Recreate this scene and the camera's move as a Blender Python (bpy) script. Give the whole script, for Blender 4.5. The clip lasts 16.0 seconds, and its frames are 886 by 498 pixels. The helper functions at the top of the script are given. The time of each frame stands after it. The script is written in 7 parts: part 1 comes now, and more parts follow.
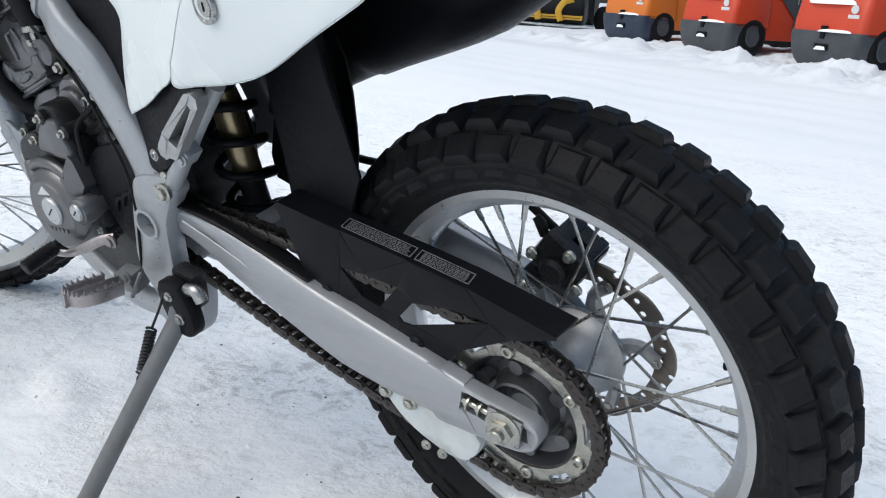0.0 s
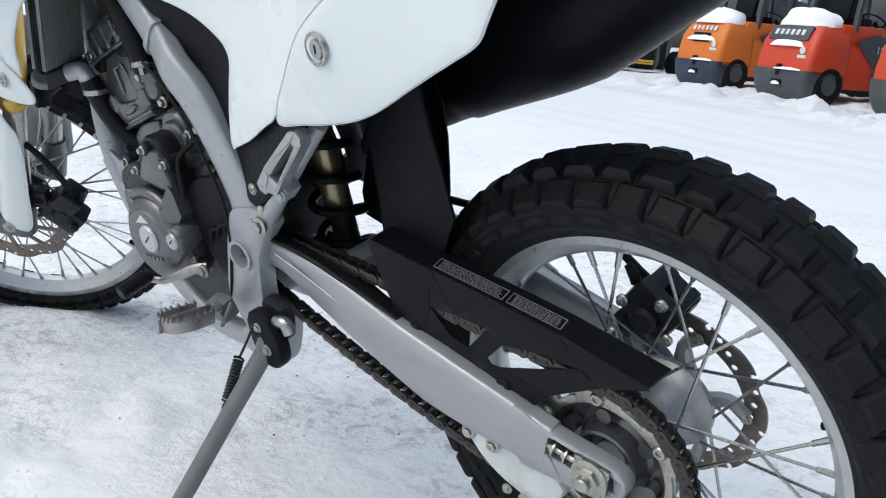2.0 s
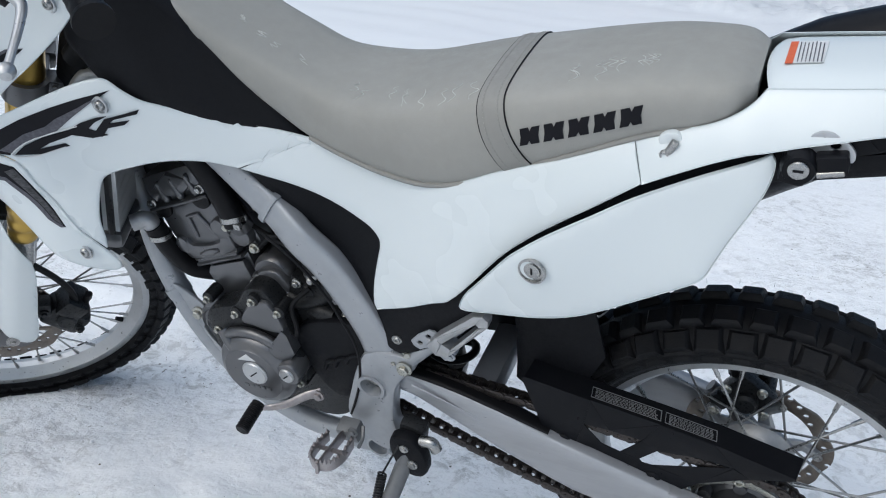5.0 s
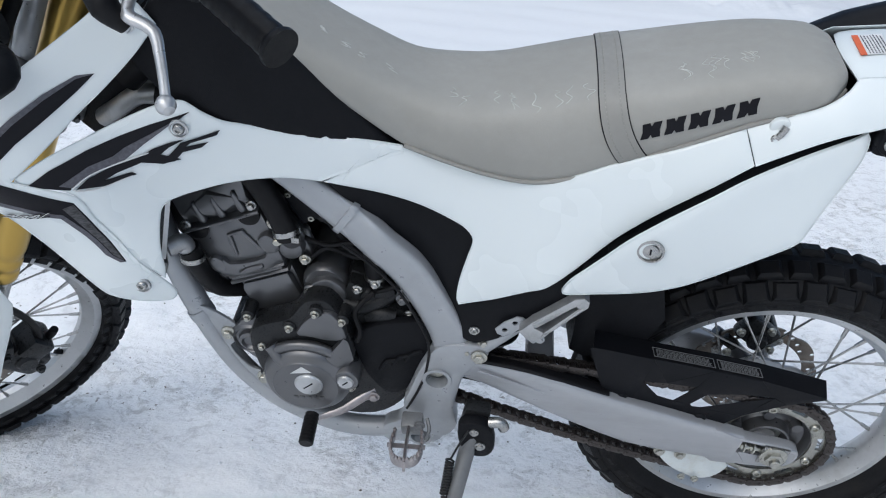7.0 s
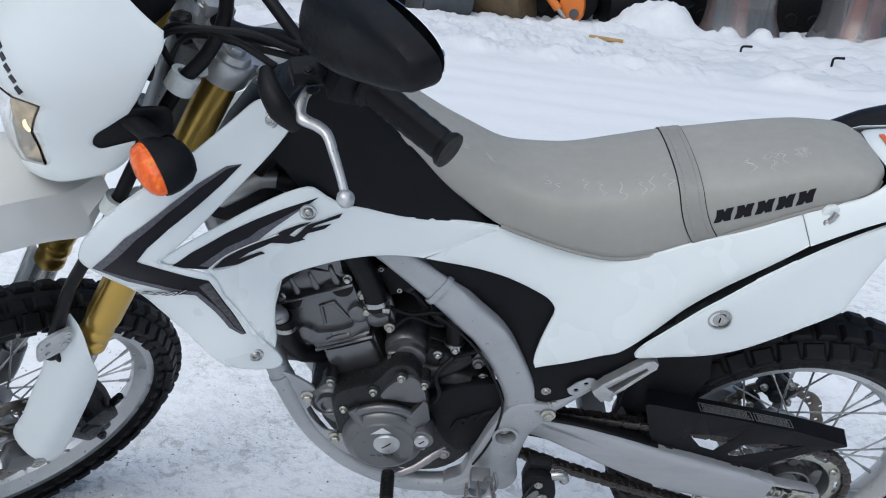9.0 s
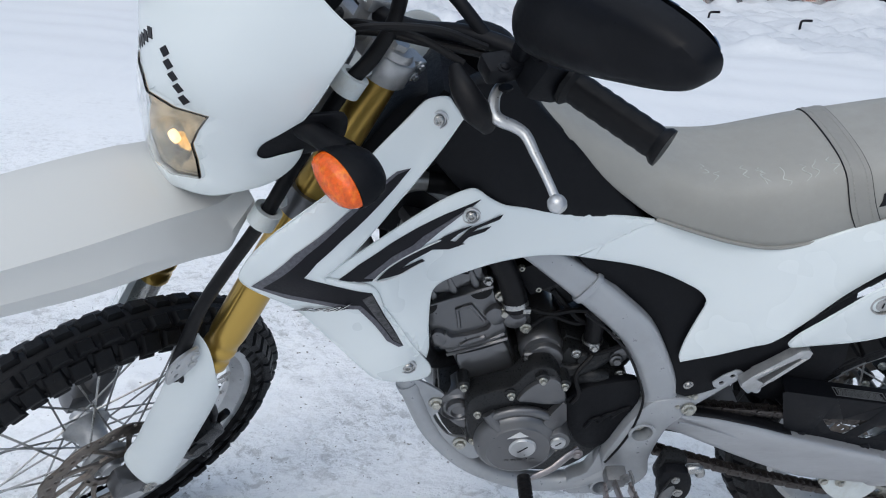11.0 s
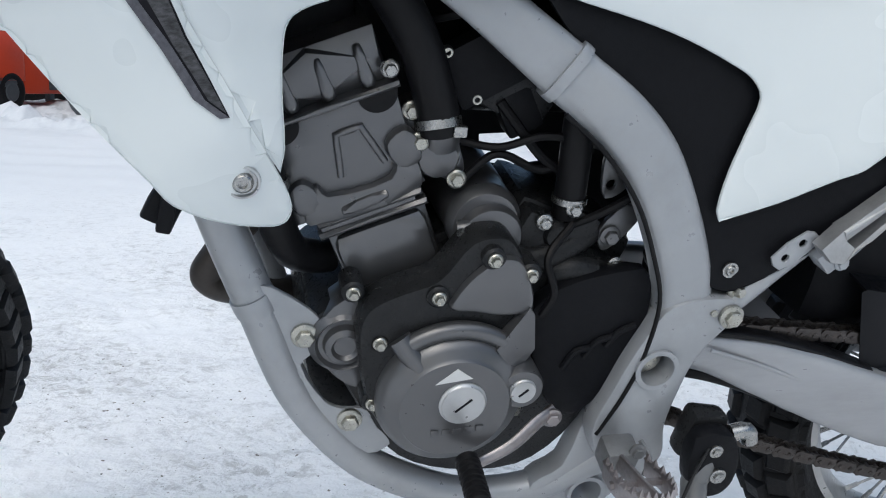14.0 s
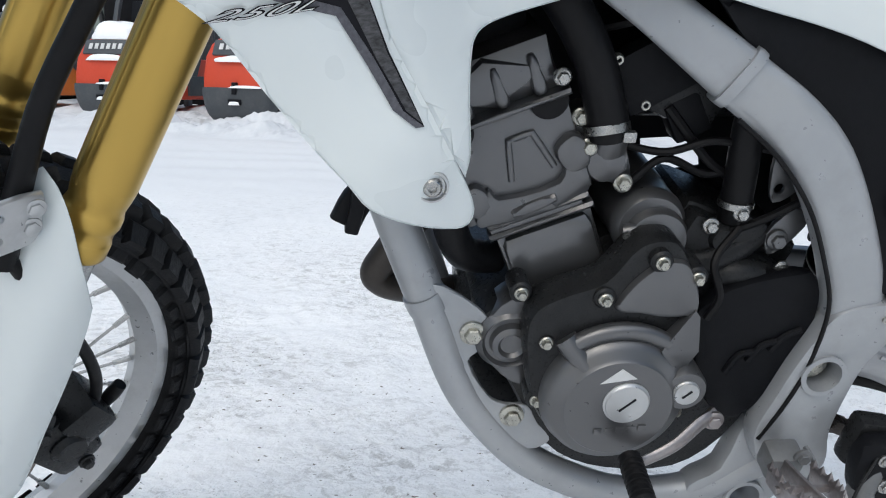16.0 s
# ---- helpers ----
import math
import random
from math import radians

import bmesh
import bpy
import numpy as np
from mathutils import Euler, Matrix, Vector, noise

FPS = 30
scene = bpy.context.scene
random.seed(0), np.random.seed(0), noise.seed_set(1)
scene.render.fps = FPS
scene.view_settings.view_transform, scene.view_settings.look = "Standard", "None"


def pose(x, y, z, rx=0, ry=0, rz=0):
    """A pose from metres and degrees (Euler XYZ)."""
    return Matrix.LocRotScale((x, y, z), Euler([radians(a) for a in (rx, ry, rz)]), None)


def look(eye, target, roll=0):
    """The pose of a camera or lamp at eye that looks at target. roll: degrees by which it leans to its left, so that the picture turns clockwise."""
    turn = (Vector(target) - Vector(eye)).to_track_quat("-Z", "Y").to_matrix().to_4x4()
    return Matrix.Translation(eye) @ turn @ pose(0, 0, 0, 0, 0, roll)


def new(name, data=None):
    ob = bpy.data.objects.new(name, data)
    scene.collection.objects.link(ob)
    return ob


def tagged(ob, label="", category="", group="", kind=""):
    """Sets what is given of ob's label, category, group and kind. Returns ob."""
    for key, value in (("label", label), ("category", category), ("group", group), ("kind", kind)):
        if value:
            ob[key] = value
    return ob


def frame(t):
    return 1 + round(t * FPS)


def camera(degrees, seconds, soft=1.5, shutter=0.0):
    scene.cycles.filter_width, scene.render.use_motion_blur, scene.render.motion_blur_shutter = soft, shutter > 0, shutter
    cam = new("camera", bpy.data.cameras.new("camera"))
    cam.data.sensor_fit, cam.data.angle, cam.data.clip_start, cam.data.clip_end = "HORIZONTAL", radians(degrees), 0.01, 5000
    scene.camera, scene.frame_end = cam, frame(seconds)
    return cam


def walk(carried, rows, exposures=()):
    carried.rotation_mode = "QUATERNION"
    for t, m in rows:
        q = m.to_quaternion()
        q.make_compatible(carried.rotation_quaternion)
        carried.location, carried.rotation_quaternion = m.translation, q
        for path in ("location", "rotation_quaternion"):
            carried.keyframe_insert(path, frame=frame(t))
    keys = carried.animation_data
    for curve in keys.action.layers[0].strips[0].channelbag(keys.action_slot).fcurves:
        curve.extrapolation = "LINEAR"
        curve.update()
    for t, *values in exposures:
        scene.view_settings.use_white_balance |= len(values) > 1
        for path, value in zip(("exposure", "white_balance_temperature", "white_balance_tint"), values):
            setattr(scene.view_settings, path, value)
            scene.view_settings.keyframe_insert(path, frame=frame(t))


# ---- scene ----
cam = camera(53.25, 16.0, 1.1)
# the motorcycle leans to its left on the side stand; its own frame: x to the rear, y to its right, z up, rear contact at 0
BIKE = pose(0, 0, -0.015, 17.0, -0.44, 0)
ROWS = [
    (0.0, 0.4288, -0.6938, 0.9580, 60.30, 6.63, 35.77),
    (0.5, 0.4224, -0.6986, 0.9577, 61.02, 6.12, 36.25),
    (1.0, 0.4126, -0.7029, 0.9628, 61.83, 6.21, 37.24),
    (1.5, 0.4067, -0.7080, 0.9669, 62.57, 6.22, 38.82),
    (2.0, 0.4052, -0.7178, 0.9700, 63.25, 6.42, 40.35),
    (2.5, 0.3945, -0.7277, 0.9773, 63.83, 6.70, 41.57),
    (3.0, 0.3789, -0.7295, 1.0187, 61.82, 6.71, 42.55),
    (3.5, 0.3308, -0.7178, 1.1736, 57.34, 6.12, 40.82),
    (4.0, 0.2430, -0.7607, 1.2633, 55.98, 6.29, 34.21),
    (4.5, 0.1093, -0.8074, 1.3265, 54.83, 6.97, 27.44),
    (5.0, 0.0078, -0.9011, 1.4061, 52.78, 5.39, 22.88),
    (5.2, -0.0413, -0.9443, 1.4300, 51.95, 5.04, 21.14),
    (7.3, -0.5122, -1.0624, 1.5148, 49.91, -1.78, 2.52),
    (7.5, -0.5570, -1.0910, 1.5390, 50.19, -2.71, 0.72),
    (8.0, -0.6347, -1.1187, 1.5635, 51.02, -4.12, -0.70),
    (8.5, -0.6691, -1.1255, 1.5738, 52.22, -4.34, -0.62),
    (9.0, -0.7051, -1.1241, 1.5828, 53.33, -3.94, 0.50),
    (9.5, -0.7301, -1.1291, 1.5917, 53.49, -4.02, 2.17),
    (10.0, -0.7837, -1.1106, 1.5720, 53.56, -3.57, 2.38),
    (10.2, -0.8251, -1.0858, 1.5693, 53.10, -3.38, 1.66),
    (12.3, -1.0881, -1.0148, 1.5010, 49.28, -5.90, -9.42),
    (12.5, -1.0611, -0.9640, 1.4447, 48.27, -6.17, -9.56),
    (13.0, -0.9691, -0.7949, 1.2807, 48.48, -6.22, -9.44),
    (13.5, -0.9348, -0.7432, 1.0496, 56.56, -5.55, -11.00),
    (14.0, -0.9328, -0.7602, 0.9296, 62.93, -5.66, -12.56),
    (14.5, -0.9340, -0.7588, 0.9312, 64.13, -5.48, -12.71),
    (15.0, -0.9336, -0.7596, 0.9261, 63.75, -5.11, -12.30),
    (15.5, -0.9532, -0.7677, 0.9325, 63.38, -4.21, -9.97),
    (16.0, -0.9818, -0.7780, 0.9397, 62.50, -2.68, -5.50),
]
EXPOSURES = [(0.0, 0.23, 6050, 5), (3.0, 0.18, 6000, 5), (4.0, -0.14, 5880, 5), (4.5, -0.07, 5870, 5), (5.2, -0.03, 5860, 5), (7.5, 0.03, 5830, 6), (9.0, -0.05, 5830, 6), (10.2, -0.05, 5830, 6), (12.5, -0.15, 5850, 6), (13.5, 0.04, 5930, 5), (14.2, 0.03, 5980, 5), (16.0, 0.08, 6100, 5)]

walk(cam, [(t, BIKE @ pose(x, y, z, a, b, c)) for t, x, y, z, a, b, c in ROWS], EXPOSURES)

# ---- light: an even grey winter sky ----
world = bpy.data.worlds.new("world")
scene.world = world
world.use_nodes = True
nt = world.node_tree
sky = nt.nodes.new("ShaderNodeTexSky")
sky.sky_type, sky.sun_disc = "NISHITA", False
sky.sun_elevation, sky.sun_rotation = radians(48), radians(205)
sky.air_density, sky.dust_density, sky.ozone_density = 1.0, 4.0, 1.0
nt.links.new(sky.outputs[0], nt.nodes["Background"].inputs[0])
nt.nodes["Background"].inputs[1].default_value = 0.105
lamp = bpy.data.lights.new("sun", "SUN")
lamp.energy, lamp.angle, lamp.color = 1.5, radians(100), (1.0, 0.975, 0.94)
sun = new("sun", lamp)
sun.matrix_world = look((-0.8, -1.6, 7.0), (0, 0, 0))


# ---- materials ----
def mat(name, col, rough=0.5, metal=0.0, var=0.12, scale=14.0, bump=0.0, bscale=300.0, dirt=None, damount=0.5, dscale=9.0, coat=0.0, spec=0.5, rvar=0.12, streak=None):
    """A surface: base colour with two scales of variation, fine relief, dirt in patches."""
    m = bpy.data.materials.new(name)
    m.use_nodes = True
    t = m.node_tree
    b = t.nodes["Principled BSDF"]
    co = t.nodes.new("ShaderNodeTexCoord")
    mp = t.nodes.new("ShaderNodeMapping")
    t.links.new(co.outputs["Object"], mp.inputs[0])
    if streak:
        mp.inputs["Scale"].default_value = streak

    def noise_tex(sc, detail=4.0, rgh=0.6):
        n = t.nodes.new("ShaderNodeTexNoise")
        n.inputs["Scale"].default_value, n.inputs["Detail"].default_value, n.inputs["Roughness"].default_value = sc, detail, rgh
        t.links.new(mp.outputs[0], n.inputs["Vector"])
        return n.outputs["Fac"]

    def ramp(src, lo, hi, a=0.0, c=1.0):
        r = t.nodes.new("ShaderNodeMapRange")
        r.inputs["From Min"].default_value, r.inputs["From Max"].default_value = lo, hi
        r.inputs["To Min"].default_value, r.inputs["To Max"].default_value = a, c
        t.links.new(src, r.inputs["Value"])
        return r.outputs[0]

    def mix(fac, a, c):
        x = t.nodes.new("ShaderNodeMix")
        x.data_type = "RGBA"
        for sock, val in ((x.inputs[0], fac), (x.inputs[6], a), (x.inputs[7], c)):
            if hasattr(val, "links"):
                t.links.new(val, sock)
            elif isinstance(val, tuple):
                sock.default_value = (*val, 1)
            else:
                sock.default_value = val
        return x.outputs[2]

    n1, n2 = noise_tex(scale), noise_tex(scale * 9, 3.0)
    lo, hi = tuple(c * (1 - var) for c in col), tuple(min(1, c * (1 + var)) for c in col)
    c1 = mix(ramp(n1, 0.3, 0.7), lo, hi)
    c2 = mix(ramp(n2, 0.35, 0.75, 0, 0.35), c1, lo)
    if dirt:
        c2 = mix(ramp(noise_tex(dscale, 8.0, 0.7), 0.5, 0.72, 0, damount), c2, dirt)
    t.links.new(c2, b.inputs["Base Color"])
    t.links.new(ramp(n2, 0.25, 0.75, max(0.02, rough - rvar), min(1, rough + rvar)), b.inputs["Roughness"])
    b.inputs["Metallic"].default_value = metal
    b.inputs["Specular IOR Level"].default_value = spec
    b.inputs["Coat Weight"].default_value = coat
    b.inputs["Coat Roughness"].default_value = 0.12
    if bump:
        bp = t.nodes.new("ShaderNodeBump")
        bp.inputs["Strength"].default_value, bp.inputs["Distance"].default_value = bump, 0.002
        t.links.new(noise_tex(bscale, 5.0), bp.inputs["Height"])
        t.links.new(bp.outputs[0], b.inputs["Normal"])
    return m


def glass(name, col, rough=0.05, ior=1.45):
    m = bpy.data.materials.new(name)
    m.use_nodes = True
    b = m.node_tree.nodes["Principled BSDF"]
    b.inputs["Base Color"].default_value = (*col, 1)
    b.inputs["Transmission Weight"].default_value, b.inputs["Roughness"].default_value, b.inputs["IOR"].default_value = 1.0, rough, ior
    return m


WHITE = mat("white_plastic", (0.69, 0.735, 0.74), 0.27, var=0.006, scale=0.5, bump=0.02, bscale=1400, coat=0.3, rvar=0.008)
# the front mudguard's shade put into the colour: a greyer copy of the white
SHADEDWHITE = mat("shaded_white_plastic", (0.58, 0.585, 0.565), 0.32, var=0.008, scale=0.5, bump=0.02, bscale=1400, coat=0.15, rvar=0.01)
BLACK = mat("black_plastic", (0.0055, 0.006, 0.0078), 0.50, var=0.15, scale=20, bump=0.2, bscale=900, dirt=(0.011, 0.011, 0.013), damount=0.35, dscale=6, spec=0.14)
SATIN = mat("satin_black_paint", (0.0065, 0.007, 0.009), 0.38, var=0.15, scale=15, bump=0.06, bscale=500, dirt=(0.014, 0.014, 0.016), damount=0.3, dscale=25, spec=0.13)
RUBBER = mat("tyre_rubber", (0.0085, 0.0088, 0.0102), 0.50, var=0.3, scale=18, bump=0.35, bscale=500, dirt=(0.020, 0.018, 0.016), damount=0.5, dscale=30, spec=0.16)
HOSE = mat("hose_rubber", (0.0065, 0.0065, 0.0075), 0.45, var=0.2, bump=0.1, spec=0.18)
SILVER = mat("silver_frame_paint", (0.35, 0.365, 0.385), 0.36, 0.35, var=0.05, scale=10, bump=0.04, bscale=400, dirt=(0.23, 0.235, 0.24), damount=0.3, dscale=16)
SWING = mat("aluminium_swingarm", (0.37, 0.38, 0.40), 0.38, 0.45, var=0.06, scale=12, bump=0.05, bscale=500, dirt=(0.24, 0.245, 0.25), damount=0.4, dscale=13, streak=(0.3, 1, 1.4))
ALU = mat("cast_aluminium", (0.44, 0.445, 0.45), 0.40, 0.75, var=0.1, scale=30, bump=0.2, bscale=900, dirt=(0.2, 0.2, 0.19), damount=0.4, dscale=25)
RIM = mat("rim_aluminium", (0.52, 0.53, 0.54), 0.36, 0.7, var=0.06, scale=12, bump=0.04, bscale=300, dirt=(0.30, 0.295, 0.28), damount=0.4, dscale=20)
STEEL = mat("bright_steel", (0.42, 0.42, 0.41), 0.3, 1.0, var=0.15, scale=60, dirt=(0.16, 0.14, 0.12), damount=0.45, dscale=60)
ZINC = mat("zinc_plated_steel", (0.46, 0.455, 0.41), 0.32, 0.95, var=0.15, scale=80, dirt=(0.2, 0.18, 0.14), damount=0.4, dscale=90)
DISC = mat("brake_disc_steel", (0.22, 0.195, 0.17), 0.4, 0.9, var=0.2, scale=30, dirt=(0.12, 0.075, 0.05), damount=0.6, dscale=35)
CHAIN = mat("oily_chain_steel", (0.070, 0.063, 0.060), 0.33, 0.75, var=0.4, scale=60, dirt=(0.028, 0.018, 0.013), damount=0.7, dscale=45)
ENGINE = mat("dark_engine_paint", (0.145, 0.147, 0.153), 0.30, 0.7, var=0.03, scale=12, bump=0.03, bscale=1600, dirt=(0.10, 0.098, 0.098), damount=0.22, dscale=6, rvar=0.03)
PIPE = mat("heat_browned_steel", (0.062, 0.055, 0.050), 0.45, 0.5, var=0.2, scale=25, bump=0.1, bscale=500, dirt=(0.03, 0.025, 0.022), damount=0.5, dscale=12)
ENGDARK = mat("black_engine_paint", (0.020, 0.021, 0.0225), 0.32, 0.25, var=0.3, scale=30, bump=0.2, bscale=900, dirt=(0.03, 0.03, 0.03), damount=0.35, spec=0.25)
GOLD = mat("gold_anodised_fork", (0.50, 0.335, 0.085), 0.30, 0.9, var=0.015, scale=3, rvar=0.012, streak=(1, 1, 0.15))
SEATV = mat("grey_seat_vinyl", (0.30, 0.295, 0.27), 0.55, var=0.05, scale=6, bump=0.22, bscale=900, dirt=(0.36, 0.355, 0.335), damount=0.45, dscale=7)
SEATS = mat("grey_seat_strap", (0.26, 0.255, 0.235), 0.55, var=0.06, scale=12, bump=0.22, bscale=900)
INK = mat("black_print", (0.008, 0.008, 0.011), 0.40, var=0.2, scale=40, spec=0.15)
GREYINK = mat("grey_print", (0.10, 0.10, 0.115), 0.4, var=0.3, scale=220, spec=0.2)
SOFTPALE = mat("faded_print", (0.17, 0.175, 0.18), 0.5, var=0.1)
PALE = mat("pale_print", (0.62, 0.63, 0.63), 0.5, var=0.1)
REDINK = mat("orange_red_print", (0.62, 0.12, 0.04), 0.45, var=0.05)
HEATED = mat("heat_tinted_steel", (0.36, 0.335, 0.335), 0.38, 0.85, var=0.25, scale=22, dirt=(0.18, 0.15, 0.14), damount=0.4)
# glints of the lens facets painted in: lighter patches (passed as dirt) and ribs
AMBER = mat("amber_lens", (0.80, 0.105, 0.001), 0.08, var=0.35, scale=120, bump=1.0, bscale=110, spec=0.5, coat=0.1, dirt=(0.92, 0.30, 0.006), damount=0.6, dscale=95)
AMBERHI = mat("amber_rib", (0.95, 0.33, 0.008), 0.15, var=0.3, scale=140, spec=0.5, coat=0.5)
CLEAR = glass("clear_lens", (0.97, 0.98, 0.98), 0.02)
CHROME = mat("reflector_chrome", (0.62, 0.49, 0.33), 0.14, 0.95, var=0.4, scale=45, bump=0.5, bscale=60)
MIRRORG = mat("mirror_glass", (0.82, 0.82, 0.82), 0.03, 1.0, var=0.01, rvar=0.01)


# ---- shaping helpers ----
def curve(pts, n=6, closed=False, sharp=()):
    """Points along a smooth line through pts; corners in sharp stay sharp."""
    p = np.array(pts, float)
    k, out = len(p), []
    for i in range(k if closed else k - 1):
        a, b = p[i], p[(i + 1) % k]
        prev = p[i - 1] if (i > 0 or closed) else 2 * a - b
        nxt = p[(i + 2) % k] if (i + 2 < k or closed) else 2 * b - a
        la = np.linalg.norm(b - a)
        ta = (b - prev) * la / (np.linalg.norm(b - a) + np.linalg.norm(a - prev) + 1e-9)
        tb = (nxt - a) * la / (np.linalg.norm(b - a) + np.linalg.norm(nxt - b) + 1e-9)
        if i in sharp:
            ta = (b - a)
        if (i + 1) % k in sharp:
            tb = (b - a)
        for j in range(n):
            s = j / n
            out.append(a * (2 * s**3 - 3 * s**2 + 1) + ta * (s**3 - 2 * s**2 + s) + b * (3 * s**2 - 2 * s**3) + tb * (s**3 - s**2))
    if not closed:
        out.append(p[-1])
    return np.array(out)


def ring(r, n=24, cx=0.0, cy=0.0, start=0.0):
    return [(cx + r * math.cos(start + 2 * math.pi * i / n), cy + r * math.sin(start + 2 * math.pi * i / n)) for i in range(n)]


def oblong(w, h, r, n=4, cx=0.0, cy=0.0):
    """A rounded rectangle."""
    out = []
    for qx, qy, a0 in ((1, 1, 0), (-1, 1, 90), (-1, -1, 180), (1, -1, 270)):
        for i in range(n + 1):
            a = radians(a0 + 90 * i / n)
            out.append((cx + qx * (w / 2 - r) + r * math.cos(a), cy + qy * (h / 2 - r) + r * math.sin(a)))
    return out


def edge_distance(p, loops):
    p = np.asarray(p, float)
    best = np.full(len(p), 1e9)
    for lp in loops:
        a = np.asarray(lp, float)
        b = np.roll(a, -1, 0)
        d = b - a
        t = np.clip(((p[:, None] - a[None]) * d[None]).sum(2) / np.maximum((d * d).sum(1), 1e-12), 0, 1)
        best = np.minimum(best, np.linalg.norm(p[:, None] - a[None] - t[..., None] * d[None], axis=2).min(1))
    return best


def inside(p, lp):
    p, a = np.asarray(p, float), np.asarray(lp, float)
    b = np.roll(a, -1, 0)
    hit = np.zeros(len(p), bool)
    for (x1, y1), (x2, y2) in zip(a, b):
        if y1 != y2:
            hit ^= ((y1 > p[:, 1]) != (y2 > p[:, 1])) & (p[:, 0] < (x2 - x1) * (p[:, 1] - y1) / (y2 - y1) + x1)
    return hit


def fill(outline, holes=(), step=0.03, insets=()):
    """Triangles that fill an outline with holes; extra points inside for curved sheets."""
    from mathutils.geometry import delaunay_2d_cdt
    loops = [np.array(l, float) for l in (outline, *holes)]
    pts, edges = [], []
    for l in loops:
        n0 = len(pts)
        pts += [Vector(p) for p in l]
        edges += [(n0 + i, n0 + (i + 1) % len(l)) for i in range(len(l))]
    extra = []
    if insets:
        for k, l in enumerate(loops):
            t = np.roll(l, -1, 0) - np.roll(l, 1, 0)
            t /= np.linalg.norm(t, axis=1)[:, None] + 1e-12
            nrm = np.stack([-t[:, 1], t[:, 0]], 1)
            area = (l[:, 0] * np.roll(l[:, 1], -1) - l[:, 1] * np.roll(l[:, 0], -1)).sum()
            if (area < 0) != (k > 0):
                nrm = -nrm
            for r in insets:
                q = l + nrm * r
                extra.append(q[edge_distance(q, loops) > r * 0.93])
    if step:
        lo, hi = loops[0].min(0), loops[0].max(0)
        gx, gy = np.meshgrid(np.arange(lo[0] + step / 2, hi[0], step), np.arange(lo[1] + step / 2, hi[1], step))
        g = np.stack([gx.ravel() + 0.25 * step * (np.round(gy.ravel() / step) % 2), gy.ravel()], 1)
        if len(g):
            keep = edge_distance(g, loops) > max(0.45 * step, 1.25 * max(insets, default=0))
            extra.append(g[keep])
    for q in extra:
        if len(q):
            ok = inside(q, loops[0])
            for h in loops[1:]:
                ok &= ~inside(q, h)
            pts += [Vector(p) for p in q[ok]]
    v, _, f, *_ = delaunay_2d_cdt(pts, edges, [], 1, 1e-6)
    v = np.array([(p[0], p[1]) for p in v])
    mid = np.array([v[list(t)].mean(0) for t in f])
    keep = inside(mid, loops[0])
    for h in loops[1:]:
        keep &= ~inside(mid, h)
    return v, [tuple(t) for t, k in zip(f, keep) if k], loops


